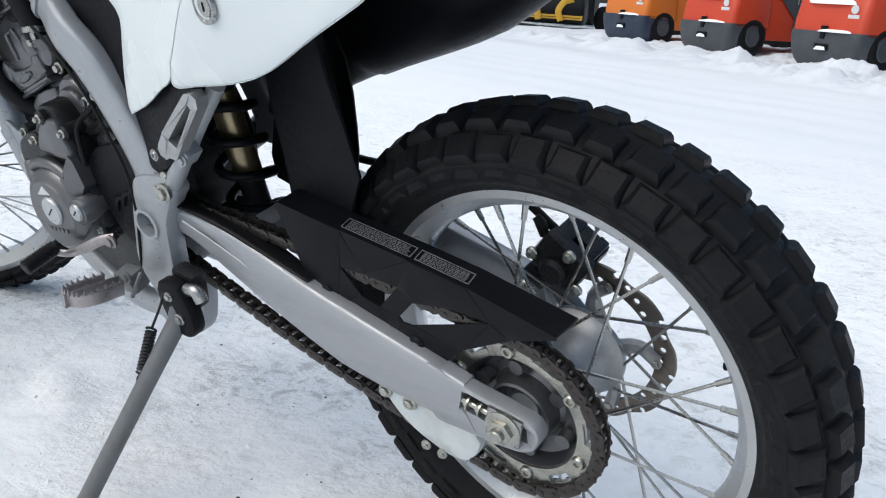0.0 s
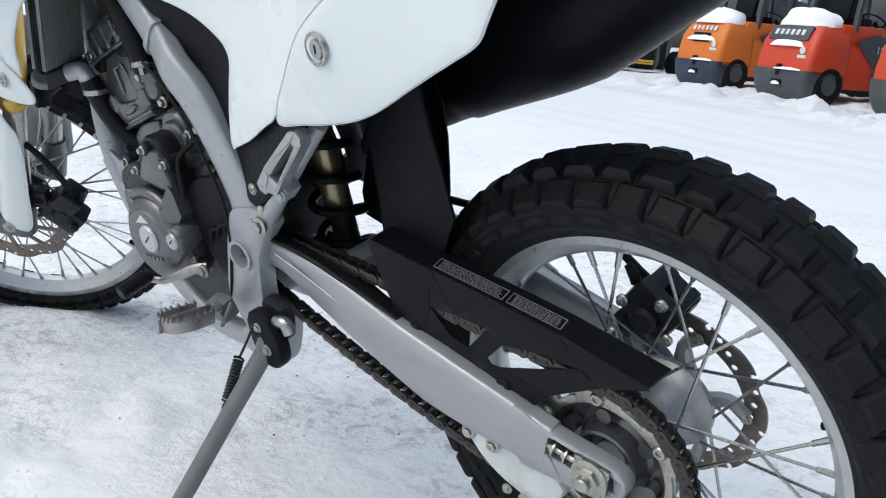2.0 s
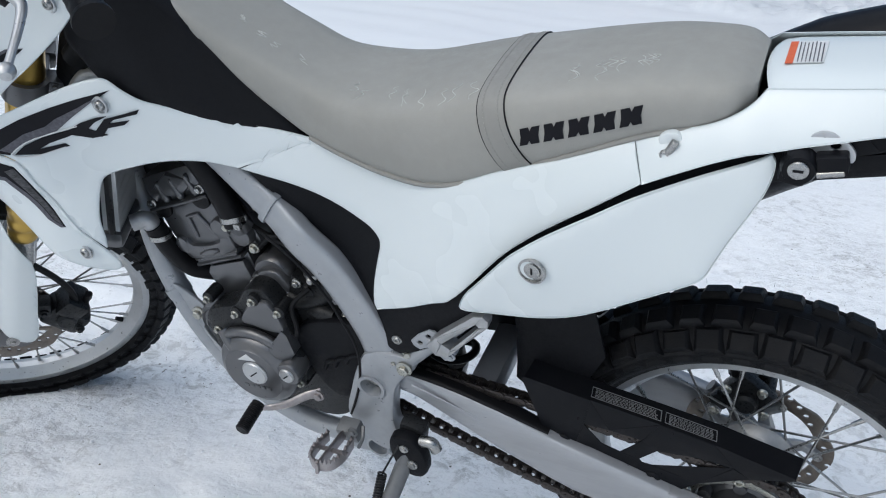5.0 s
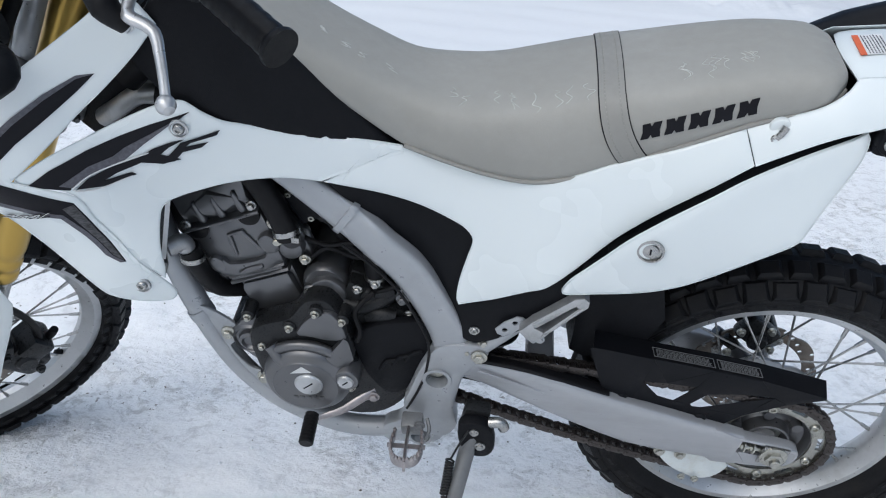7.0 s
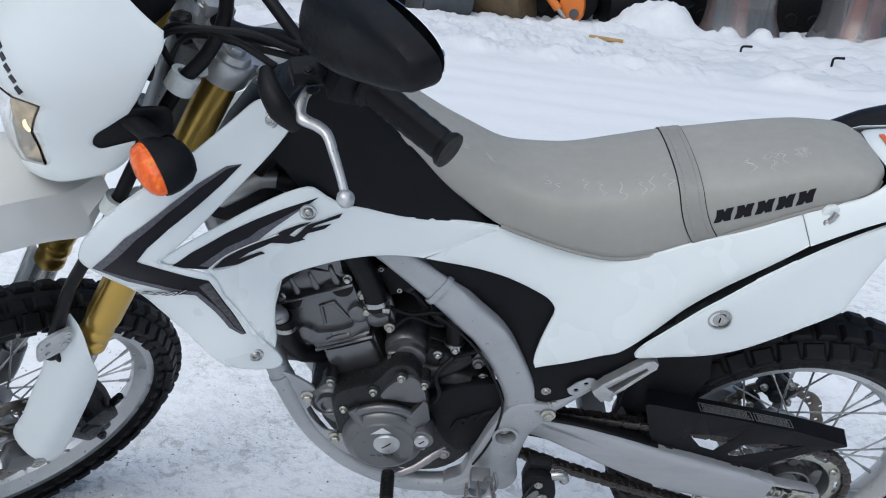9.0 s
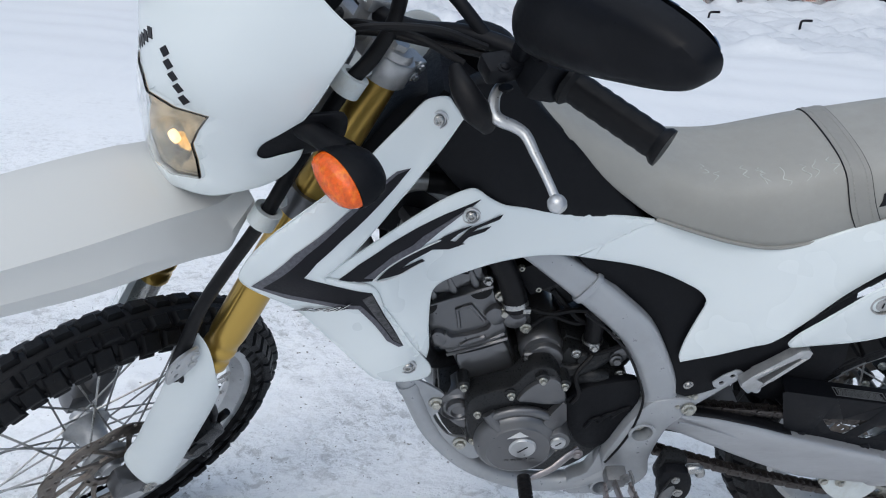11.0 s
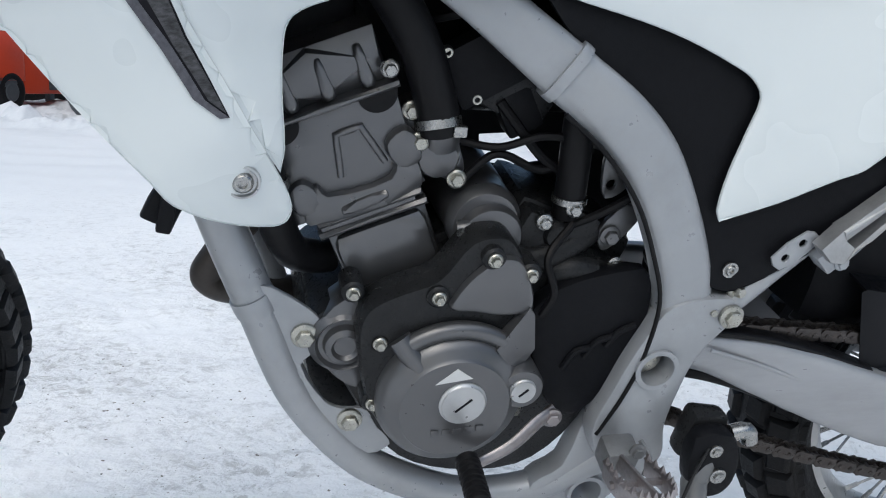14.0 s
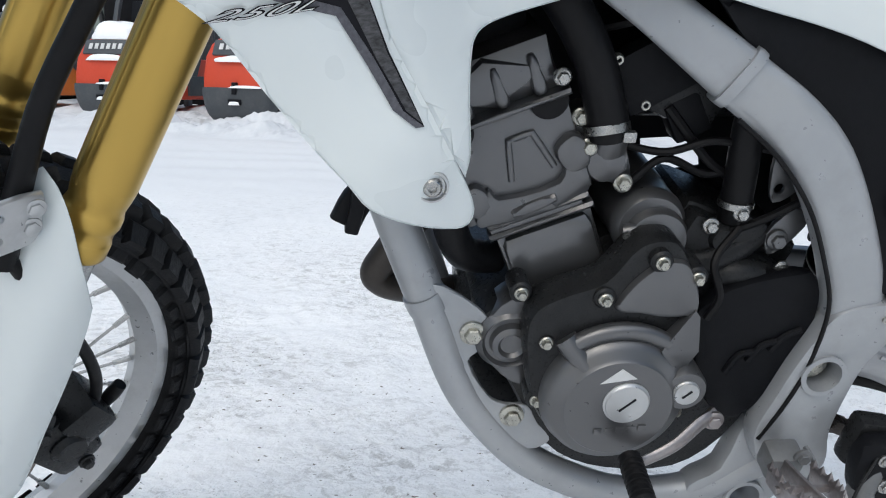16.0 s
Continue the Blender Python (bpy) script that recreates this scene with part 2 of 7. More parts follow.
class Form:
    """Vertices and faces of one part."""

    def __init__(self):
        self.v, self.f = [], []

    def add(self, v, f):
        n = len(self.v)
        self.v += [tuple(map(float, p)) for p in v]
        self.f += [tuple(i + n for i in q) for q in f]
        return self

    def move(self, m):
        self.v = [tuple(m @ Vector(p)) for p in self.v]
        return self

    def join(self, other, m=None):
        return self.add([m @ Vector(p) for p in other.v] if m else other.v, other.f)

    def mirror(self):
        """Adds the same across the middle plane."""
        return self.add([(x, -y, z) for x, y, z in self.v], [tuple(reversed(q)) for q in self.f])

    def solid(self, outline, place, thick, r=0.003, holes=(), step=0.03, back=True):
        """A curved plate: place(u, v, w) lays it out, w is the depth from its face."""
        ins = (0.3 * r, r) if r else ()
        v, f, loops = fill(outline, holes, step, ins)
        d = edge_distance(v, loops)
        e = r - np.sqrt(np.maximum(r * r - np.maximum(r - d, 0) ** 2, 0)) if r else np.zeros(len(v))
        n = len(v)
        verts = [place(p[0], p[1], q) for p, q in zip(v, e)]
        faces = list(f)
        verts += [place(p[0], p[1], thick - (q if back else 0)) for p, q in zip(v, e)]
        faces += [tuple(n + i for i in reversed(t)) for t in f]
        count = {}
        for t in f:
            for i in range(len(t)):
                a, b = t[i], t[(i + 1) % len(t)]
                count[(a, b)] = 1
        for a, b in list(count):
            if (b, a) not in count:
                faces.append((b, a, n + a, n + b))
        return self.add(verts, faces)

    def plate(self, outline, y, thick, r=0.001, holes=(), step=0.0):
        """A flat plate upright along the machine: (x, z) outline, its outer face at y, growing to the right."""
        return self.solid(outline, lambda u, v, w: (u, y + w, v), thick, r, holes, step)

    def sweep(self, path, radius, n=6, sides=14, section=None, up=(0, 1, 0), caps=True, sharp=()):
        """A tube along a smooth path; radius is a number or one for each point; section: outline scaled by the radius."""
        p = curve(path, n, sharp=sharp)
        k = len(path)
        r = [radius] * k if isinstance(radius, (int, float)) else list(radius)
        r = np.interp(np.linspace(0, k - 1, len(p)), range(k), r)
        sec = section or ring(1.0, sides)
        up = Vector(up)
        m = len(sec)
        verts, faces = [], []
        for i in range(len(p)):
            t = Vector(p[min(i + 1, len(p) - 1)] - p[max(i - 1, 0)]).normalized()
            a = up - t * up.dot(t)
            if a.length < 1e-3:
                a = Vector((0, 0, 1)) - t * t.z
            a.normalize()
            b = t.cross(a)
            up = a if section is None else up
            for sx, sy in sec:
                verts.append(Vector(p[i]) + a * (sx * r[i]) + b * (sy * r[i]))
        for i in range(len(p) - 1):
            for j in range(m):
                faces.append((i * m + j, i * m + (j + 1) % m, (i + 1) * m + (j + 1) % m, (i + 1) * m + j))
        if caps:
            faces.append(tuple(reversed(range(m))))
            faces.append(tuple((len(p) - 1) * m + j for j in range(m)))
        return self.add(verts, faces)

    def lathe(self, profile, m=None, segs=48, closed=False):
        """A body of revolution about the y axis: profile of (radius, y)."""
        m = m or Matrix()
        k = len(profile)
        verts = [m @ Vector((r * math.cos(2 * math.pi * i / segs), y, r * math.sin(2 * math.pi * i / segs))) for i in range(segs) for r, y in profile]
        faces = []
        for i in range(segs):
            j = (i + 1) % segs
            for q in range(k if closed else k - 1):
                w = (q + 1) % k
                faces.append((i * k + q, i * k + w, j * k + w, j * k + q))
        if not closed:
            for q in (0, k - 1):
                if profile[q][0] > 1e-6:
                    loop = [i * k + q for i in range(segs)]
                    faces.append(tuple(loop if q == 0 else reversed(loop)))
        return self.add(verts, faces)

    def block(self, size, m=None, r=0.004):
        """A box with bevelled edges, centred on m."""
        m = m or Matrix()
        sx, sy, sz = (s / 2 for s in size)
        r = min(r, sx * 0.9, sy * 0.9, sz * 0.9)
        bm = bmesh.new()
        bmesh.ops.create_cube(bm, size=2.0, matrix=Matrix.Diagonal((sx, sy, sz, 1)))
        if r:
            bmesh.ops.bevel(bm, geom=bm.edges[:] + bm.verts[:], offset=r, segments=2, profile=0.6, affect="EDGES")
        bm.verts.index_update()
        self.add([m @ q.co for q in bm.verts], [[q.index for q in f.verts] for f in bm.faces])
        bm.free()
        return self

    def bolt(self, at, r=0.006, h=0.006, axis=(0, -1, 0), washer=True):
        """A hexagon bolt head on its flange, standing on the point at."""
        z = Vector(axis).normalized()
        m = Matrix.Translation(at) @ z.to_track_quat("-Y", "Z").to_matrix().to_4x4()
        if washer:
            self.lathe([(r * 1.45, 0.001), (r * 1.45, -h * 0.25), (r * 1.2, -h * 0.4), (0, -h * 0.4)], m, 18)
        return self.lathe([(r, 0), (r, -h * 0.88), (r * 0.86, -h), (0, -h)], m, 6)

    def screw(self, at, r=0.007, h=0.004, axis=(0, -1, 0)):
        """A domed screw head with a hex socket."""
        z = Vector(axis).normalized()
        m = Matrix.Translation(at) @ z.to_track_quat("-Y", "Z").to_matrix().to_4x4()
        return self.lathe([(r, 0.001), (r * 0.96, -h * 0.5), (r * 0.75, -h), (r * 0.45, -h), (r * 0.4, -h * 0.3), (0, -h * 0.3)], m, 18)


def mesh_of(name, form, material, angle=38):
    me = bpy.data.meshes.new(name)
    me.from_pydata(form.v, [], form.f)
    me.validate()
    me.polygons.foreach_set("use_smooth", [True] * len(me.polygons))
    me.set_sharp_from_angle(angle=radians(angle))
    me.materials.append(material)
    bm = bmesh.new()
    bm.from_mesh(me)
    bmesh.ops.recalc_face_normals(bm, faces=bm.faces)
    bm.to_mesh(me)
    bm.free()
    return me


def part(name, form, material, parent, label="", m=None, angle=38):
    """One mesh object under a thing or a part."""
    me = form if isinstance(form, bpy.types.Mesh) else mesh_of(name, form, material, angle)
    ob = new(name, me)
    ob.parent = parent
    if m is not None:
        ob.matrix_basis = m
    return tagged(ob, label)


def pair(name, form, material, parent, label="", angle=38):
    """The same part on both sides of the machine; gives back the left one."""
    left = part(name, form, material, parent, label, angle=angle)
    part(name, Form().add([(x, -y, z) for x, y, z in form.v], [tuple(reversed(q)) for q in form.f]), material, parent, label, angle=angle)
    return left


def thing(name, form, material, label, category, group="", kind="", m=None, angle=38):
    ob = new(name, mesh_of(name, form, material, angle) if form else None)
    if m is not None:
        ob.matrix_basis = m
    return tagged(ob, label, category, group, kind)


def warp(ctrl, stiff=2e-3):
    """A smooth sheet y = f(x, z) through a few points (x, z, y)."""
    c = np.array(ctrl, float)
    n = len(c)

    def phi(r):
        return np.where(r > 0, r * r * np.log(r + 1e-9), 0)
    k = phi(np.hypot(c[:, None, 0] - c[None, :, 0], c[:, None, 1] - c[None, :, 1])) + np.eye(n) * stiff
    p = np.c_[np.ones(n), c[:, :2]]
    w = np.linalg.solve(np.block([[k, p], [p.T, np.zeros((3, 3))]]), np.r_[c[:, 2], 0, 0, 0])
    return lambda x, z: float(phi(np.hypot(c[:, 0] - x, c[:, 1] - z)) @ w[:n] + w[n] + w[n + 1] * x + w[n + 2] * z)


def fbm(x, y, scale, octaves=4, seed=0.0):
    return noise.fractal(Vector((x * scale + seed, y * scale - seed, seed)), 0.9, 2.0, octaves)


# ---- ground: trodden snow, out to the horizon ----
def snow_material():
    m = bpy.data.materials.new("trodden_snow")
    m.use_nodes = True
    t = m.node_tree
    b = t.nodes["Principled BSDF"]
    co = t.nodes.new("ShaderNodeTexCoord")

    def tex(sc, detail, rgh=0.6, dist=0.0):
        n = t.nodes.new("ShaderNodeTexNoise")
        for key, val in (("Scale", sc), ("Detail", detail), ("Roughness", rgh), ("Distortion", dist)):
            n.inputs[key].default_value = val
        t.links.new(co.outputs["Object"], n.inputs["Vector"])
        return n.outputs["Fac"]

    def ramp(src, lo, hi, a=0.0, c=1.0):
        r = t.nodes.new("ShaderNodeMapRange")
        r.inputs["From Min"].default_value, r.inputs["From Max"].default_value = lo, hi
        r.inputs["To Min"].default_value, r.inputs["To Max"].default_value = a, c
        t.links.new(src, r.inputs["Value"])
        return r.outputs[0]

    def mul(a, c):
        x = t.nodes.new("ShaderNodeMath")
        x.operation = "MULTIPLY"
        t.links.new(a, x.inputs[0])
        t.links.new(c, x.inputs[1])
        return x.outputs[0]

    def mix(fac, a, c):
        x = t.nodes.new("ShaderNodeMix")
        x.data_type = "RGBA"
        t.links.new(fac, x.inputs[0])
        for sock, val in ((x.inputs[6], a), (x.inputs[7], c)):
            if isinstance(val, tuple):
                sock.default_value = (*val, 1)
            else:
                t.links.new(val, sock)
        return x.outputs[2]

    sepc = t.nodes.new("ShaderNodeSeparateXYZ")
    t.links.new(co.outputs["Object"], sepc.inputs[0])
    c = mix(ramp(tex(1.3, 5), 0.35, 0.65), (0.87, 0.88, 0.89), (0.92, 0.925, 0.93))
    # dimmer far light put into the colour: greyer lane, darkest past its ploughed edge
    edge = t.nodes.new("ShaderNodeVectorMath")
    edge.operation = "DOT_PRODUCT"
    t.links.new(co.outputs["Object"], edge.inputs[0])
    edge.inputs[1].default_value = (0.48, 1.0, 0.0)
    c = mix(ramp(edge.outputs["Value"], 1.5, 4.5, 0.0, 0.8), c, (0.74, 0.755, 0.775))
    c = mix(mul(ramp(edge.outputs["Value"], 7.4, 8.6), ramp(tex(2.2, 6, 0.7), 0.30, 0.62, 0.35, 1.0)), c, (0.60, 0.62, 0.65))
    patch = ramp(tex(1.7, 4, 0.7), 0.40, 0.60)
    near = ramp(sepc.outputs["Y"], 1.8, 4.5, 1.0, 0.08)
    grit = mul(mul(near, patch), ramp(tex(24, 9, 0.78, 0.6), 0.495, 0.60))
    c = mix(ramp(grit, 0, 1, 0, 0.60), c, (0.36, 0.355, 0.345))
    speck = mul(mul(near, ramp(tex(0.9, 2), 0.42, 0.6)), ramp(tex(75, 3, 0.5), 0.685, 0.72))
    c = mix(speck, c, (0.16, 0.14, 0.12))
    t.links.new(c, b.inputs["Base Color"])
    b.inputs["Roughness"].default_value = 0.72
    b.inputs["Specular IOR Level"].default_value = 0.3
    tread = mul(ramp(sepc.outputs["Y"], 1.6, 4.0, 0.85, 0.14), ramp(tex(1.6, 3), 0.36, 0.62, 0.25, 1.0))
    bp = t.nodes.new("ShaderNodeBump")
    bp.inputs["Distance"].default_value = 0.024
    t.links.new(tread, bp.inputs["Strength"])
    h = t.nodes.new("ShaderNodeMath")
    h.operation = "MULTIPLY_ADD"
    t.links.new(tex(45, 6, 0.65), h.inputs[0])
    h.inputs[1].default_value = 0.6
    t.links.new(tex(13, 5, 0.6), h.inputs[2])
    t.links.new(h.outputs[0], bp.inputs["Height"])
    t.links.new(bp.outputs[0], b.inputs["Normal"])
    return m


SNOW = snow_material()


def snow_height(x, y):
    near = math.exp(-((x + 0.7) ** 2 + y * y) / 9.0)
    lump = max(0.0, min(1.0, 0.5 + 1.3 * fbm(x, y, 1.4, 2, 8.0)))
    h = 0.008 * fbm(x, y, 1.8, 4, 3.0) + near * (0.4 + lump) * (0.008 * fbm(x, y, 8.0, 3, 7.0) + 0.005 * abs(fbm(x, y, 24.0, 3, 1.0)))
    h += 0.05 * fbm(x, y, 0.22, 3, 11.0) * (1 - near) * min(1, (abs(x) + abs(y)) / 8)
    # shallow wheel tracks along the yard
    c = y - 5.6 + 0.30 * x
    if abs(c) < 3:
        h += 0.006 * math.sin(c * 9.0 + 0.6 * fbm(x, y, 0.4, 2, 4.0)) * math.exp(-((c / 1.6) ** 2)) * (1 + 0.5 * fbm(x, y, 0.9, 3, 6.0))
    # ploughed edge of the yard, then deeper snow round the parked plant
    d = (y - 8.0 + 0.48 * x) * 0.90 if x > -1.6 else (y - 8.77 + 0.62 * (x + 1.6)) * 0.85
    if d > -0.6:
        e = min(1.0, max(0.0, (d + 0.25 * fbm(x, y, 0.8, 3, 2.0) + 0.1) / 0.5))
        h += e * e * (3 - 2 * e) * (0.030 + 0.085 * fbm(x, y, 2.2, 4, 5.0) + 0.045 * abs(fbm(x, y, 5.0, 3, 12.0))) + 0.05 * math.exp(-(((d - 0.5) / 0.3) ** 2)) * (1 + fbm(x, y, 1.5, 3, 9.0))
        h += (0.10 if x < -1.6 else 0.10 * max(0.0, -x / 1.6)) * min(1.0, max(0.0, d / 4.0))
    for kx, ky, kl, kh in BANKS:
        d = ((x - kx) ** 2 + (y - ky) ** 2) / kl**2
        if d < 9:
            h += kh * math.exp(-d * d) * (1 + 0.5 * fbm(x, y, 1.6, 4, 5.0))
    return h


BANKS = [(2.60, 11.5, 0.55, 0.38), (2.2, 10.9, 0.6, 0.07), (1.5, 11.3, 0.6, 0.03), (0.6, 11.0, 0.6, 0.02), (-0.2, 11.2, 0.5, 0.03), (3.4, 10.9, 0.4, 0.06), (4.6, 11.2, 0.4, 0.05), (5.2, 11.5, 0.40, 0.12), (4.4, 9.9, 0.4, 0.04),
         (6.3, 11.5, 0.6, 0.16), (7.8, 11.6, 0.9, 0.3), (3.55, 11.2, 0.14, 0.14), (4.05, 11.3, 0.16, 0.16), (4.6, 11.5, 0.14, 0.15), (-3.3, 10.6, 0.22, 0.12), (-2.4, 10.5, 0.25, 0.10), (-1.9, 10.7, 0.3, 0.13), (-5.3, 11.8, 0.25, 0.12),
         (-4.4, 11.7, 0.25, 0.10), (-3.8, 11.6, 0.3, 0.14), (-6.6, 13.1, 0.3, 0.12), (-5.8, 12.9, 0.25, 0.10)]


def ground():
    far = 16 * 1.35 ** np.arange(1, 17)
    xs = np.r_[-far[::-1], np.arange(-16, -9, 0.35), np.arange(-9, -3.5, 0.085), np.arange(-3.5, 2.2, 0.0165), np.arange(2.2, 8.6, 0.085), np.arange(8.6, 16, 0.4), far]
    ys = np.r_[-far[::-1], np.arange(-16, -2.4, 0.35), np.arange(-2.4, 2.0, 0.0165), np.arange(2.0, 14.6, 0.075), np.arange(14.6, 17, 0.35), far + 1.5]
    n, k = len(xs), len(ys)
    v = [(x, y, snow_height(x, y)) for y in ys for x in xs]
    f = [(j * n + i, j * n + i + 1, (j + 1) * n + i + 1, (j + 1) * n + i) for j in range(k - 1) for i in range(n - 1)]
    form = Form().add(v, f)
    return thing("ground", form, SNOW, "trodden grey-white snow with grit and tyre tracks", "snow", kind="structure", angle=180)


ground()


def crumbs(name, count, lo, hi, material, label, category, seed, sunk):
    """Loose bits lying about the machine, as one thing."""
    rnd = random.Random(seed)
    f = Form()
    for _ in range(count):
        x, y = rnd.gauss(-0.75, 1.0), rnd.gauss(-0.25, 0.9)
        r = lo + (hi - lo) * rnd.random() ** 3
        z = snow_height(x, y) + r * sunk
        w = [Vector((rnd.uniform(.6, 1.1) * r, 0, 0)), Vector((0, rnd.uniform(.6, 1.1) * r, 0)), Vector((-rnd.uniform(.6, 1.1) * r, 0, 0)), Vector((0, -rnd.uniform(.6, 1.1) * r, 0))]
        q = Matrix.Rotation(rnd.uniform(0, 6.3), 3, "Z") @ Matrix.Rotation(rnd.uniform(-.6, .6), 3, "X")
        v = [Vector((x, y, z)) + q @ p for p in w + [Vector((0, 0, r * rnd.uniform(.5, .9))), Vector((0, 0, -r * .7))]]
        f.add(v, [(0, 1, 4), (1, 2, 4), (2, 3, 4), (3, 0, 4), (1, 0, 5), (2, 1, 5), (3, 2, 5), (0, 3, 5)])
    thing(name, f, material, label, category, kind="stuff", angle=60)


crumbs("snow_crumbs", 2600, .0015, .0065, mat("snow_crumb", (0.86, 0.875, 0.89), 0.7, var=0.05), "small white crumbs of trodden snow on the ground", "snow", 3, .1)
crumbs("grit", 320, .0012, .0042, mat("dark_grit", (0.11, 0.095, 0.08), 0.8, var=0.4), "dark grit and bark flecks on the snow", "grit", 4, .0)

# ---- the motorcycle ----
bike = new("motorcycle")
bike.matrix_basis = BIKE
tagged(bike, "white dual-sport motorcycle with grey seat leaning on its side stand", "motorcycle")
FRONT = (-1.447, 0.0, 0.3476)
CASTER, STEERED = 0.4638, 0.700
AXIS_FOOT = Vector((FRONT[0] + 0.060 / math.cos(CASTER), 0, FRONT[2]))
AXIS = Vector((math.sin(CASTER), 0, math.cos(CASTER)))
STEER = Matrix.Translation(AXIS_FOOT) @ Matrix.Rotation(STEERED, 4, AXIS) @ Matrix.Translation(-AXIS_FOOT)


def knob(form, phi, r, y, nr, ny, length, width, height, taper=0.82):
    """One tread block on the carcass at the angle phi, radius r, offset y; (nr, ny) is its outward way."""
    out = Vector((math.cos(phi) * nr, ny, math.sin(phi) * nr))
    along = Vector((-math.sin(phi), 0, math.cos(phi)))
    across = out.cross(along)
    base = Vector((math.cos(phi) * r, y, math.sin(phi) * r)) - out * 0.004
    v = []
    for h, k in ((0, 1.06), (height * 0.6, taper + 0.16), (height * 0.95, taper + 0.08), (height + 0.0025, taper - 0.10)):
        for a, b in ((-1, -1), (1, -1), (1, 1), (-1, 1)):
            v.append(base + out * h + along * (a * length / 2 * k) + across * (b * width / 2 * k))
    f = [(12, 13, 14, 15)]
    for q in (0, 4, 8):
        f += [(q + i, q + (i + 1) % 4, q + 4 + (i + 1) % 4, q + 4 + i) for i in range(4)]
    form.add(v, f)


def tyre(rim, outer, half, count, seed):
    rnd = random.Random(seed)
    top = outer - 0.0105
    prof = [(rim - 0.006, -0.55 * half), (rim + 0.004, -0.70 * half), (rim + 0.012, -0.86 * half), (rim + 0.030, -0.99 * half), (top - 0.040, -1.0 * half), (top - 0.023, -0.84 * half), (top - 0.007, -0.5 * half), (top, 0)]
    prof = [tuple(p) for p in curve(prof, 3)]
    prof += [(r, -y) for r, y in reversed(prof[:-1])]
    carcass = Form().lathe(prof, segs=96, closed=True)
    form = Form()
    for i in range(count):
        phi = 2 * math.pi * i / count
        step = 2 * math.pi * outer / count
        for s in (-1, 1):
            off = 0.25 * s * 2 * math.pi / count
            long = i % 2
            # shoulder block, reaching down the sidewall
            knob(form, phi + off, top - 0.024, s * half * 0.84, 0.74, 0.67 * s, step * 0.80, 0.034 if long else 0.028, 0.0072 + 0.0012 * rnd.random())
            knob(form, phi + off, top - 0.046, s * half * 0.985, 0.20, 0.98 * s, step * 0.62, 0.020 if long else 0.014, 0.0012, 0.85)
            # inner block
            knob(form, phi + off + math.pi / count, top - 0.005, s * half * 0.40, 0.96, 0.26 * s, step * (0.68 if long else 0.80), half * 0.52, 0.0095 + 0.001 * rnd.random())
            # moulding hairs
            if rnd.random() < 0.5:
                p = Vector((math.cos(phi + off) * (outer - 0.022), s * half * 0.95, math.sin(phi + off) * (outer - 0.022)))
                d = Vector((math.cos(phi) * 0.7, 0.7 * s, math.sin(phi) * 0.7)) * 0.008
                w = Vector((0.0005, 0.0005, 0.0005))
                form.add([p, p + w, p + d], [(0, 1, 2)])
    return carcass, form


def rim_form(r, half):
    prof = [(r, -half), (r - 0.013, -half + 0.001), (r - 0.020, -half + 0.009), (r - 0.026, -half * 0.45), (r - 0.031, -half * 0.25), (r - 0.031, 0)]
    prof += [(a, -b) for a, b in reversed(prof[:-1])]
    prof += [(r - 0.003, half - 0.003), (r - 0.016, half * 0.5), (r - 0.016, -half * 0.5), (r - 0.003, -half + 0.003)]
    return Form().lathe(prof, segs=96, closed=True)


def spokes(parent, count, flange, fy, rim, ry, cross, first=0.0):
    """Laced wire spokes with their nipples; four meshes shared by all."""
    for side in (-1, 1):
        for lead in (-1, 1):
            f = Form()
            a = Vector((flange * math.cos(-lead * cross), side * fy, flange * math.sin(-lead * cross)))
            b = Vector((rim, side * ry, 0))
            d = (b - a).normalized()
            f.sweep([a, (a + b) / 2, b], 0.0019, 1, 6)
            f.sweep([b - d * 0.022, b - d * 0.010, b], [0.0031, 0.0034, 0.0040], 1, 6)
            me = mesh_of("spoke", f, STEEL)
            for i in range(count // 4):
                phi = first + 2 * math.pi * (i + (0.25 if lead > 0 else 0) + (0.5 if side > 0 else 0)) / (count // 4)
                part("spoke", me, None, parent, m=Matrix.Rotation(-phi, 4, "Y"))


def disc_outline(r, waves, depth, n=10):
    return [((r - depth * (0.5 - 0.5 * math.cos(2 * math.pi * i / n)) ** 2) * math.cos(2 * math.pi * i / n / waves), (r - depth * (0.5 - 0.5 * math.cos(2 * math.pi * i / n)) ** 2) * math.sin(2 * math.pi * i / n / waves)) for i in range(n * waves)]


def brake_disc(r, inner, y, thick, waves, parent, label):
    holes = [list(reversed(ring(inner, 60)))]
    for i in range(waves * 4):
        a = 2 * math.pi * i / (waves * 4)
        rr = inner + (r - inner) * (0.22 + 0.2 * (i % 4))
        holes.append(list(reversed(ring(0.0042, 8, rr * math.cos(a), rr * math.sin(a)))))
    f = Form().plate(disc_outline(r, waves, r * 0.05), y, thick, 0.0006, holes)
    return part("brake_disc", f, DISC, parent, label)


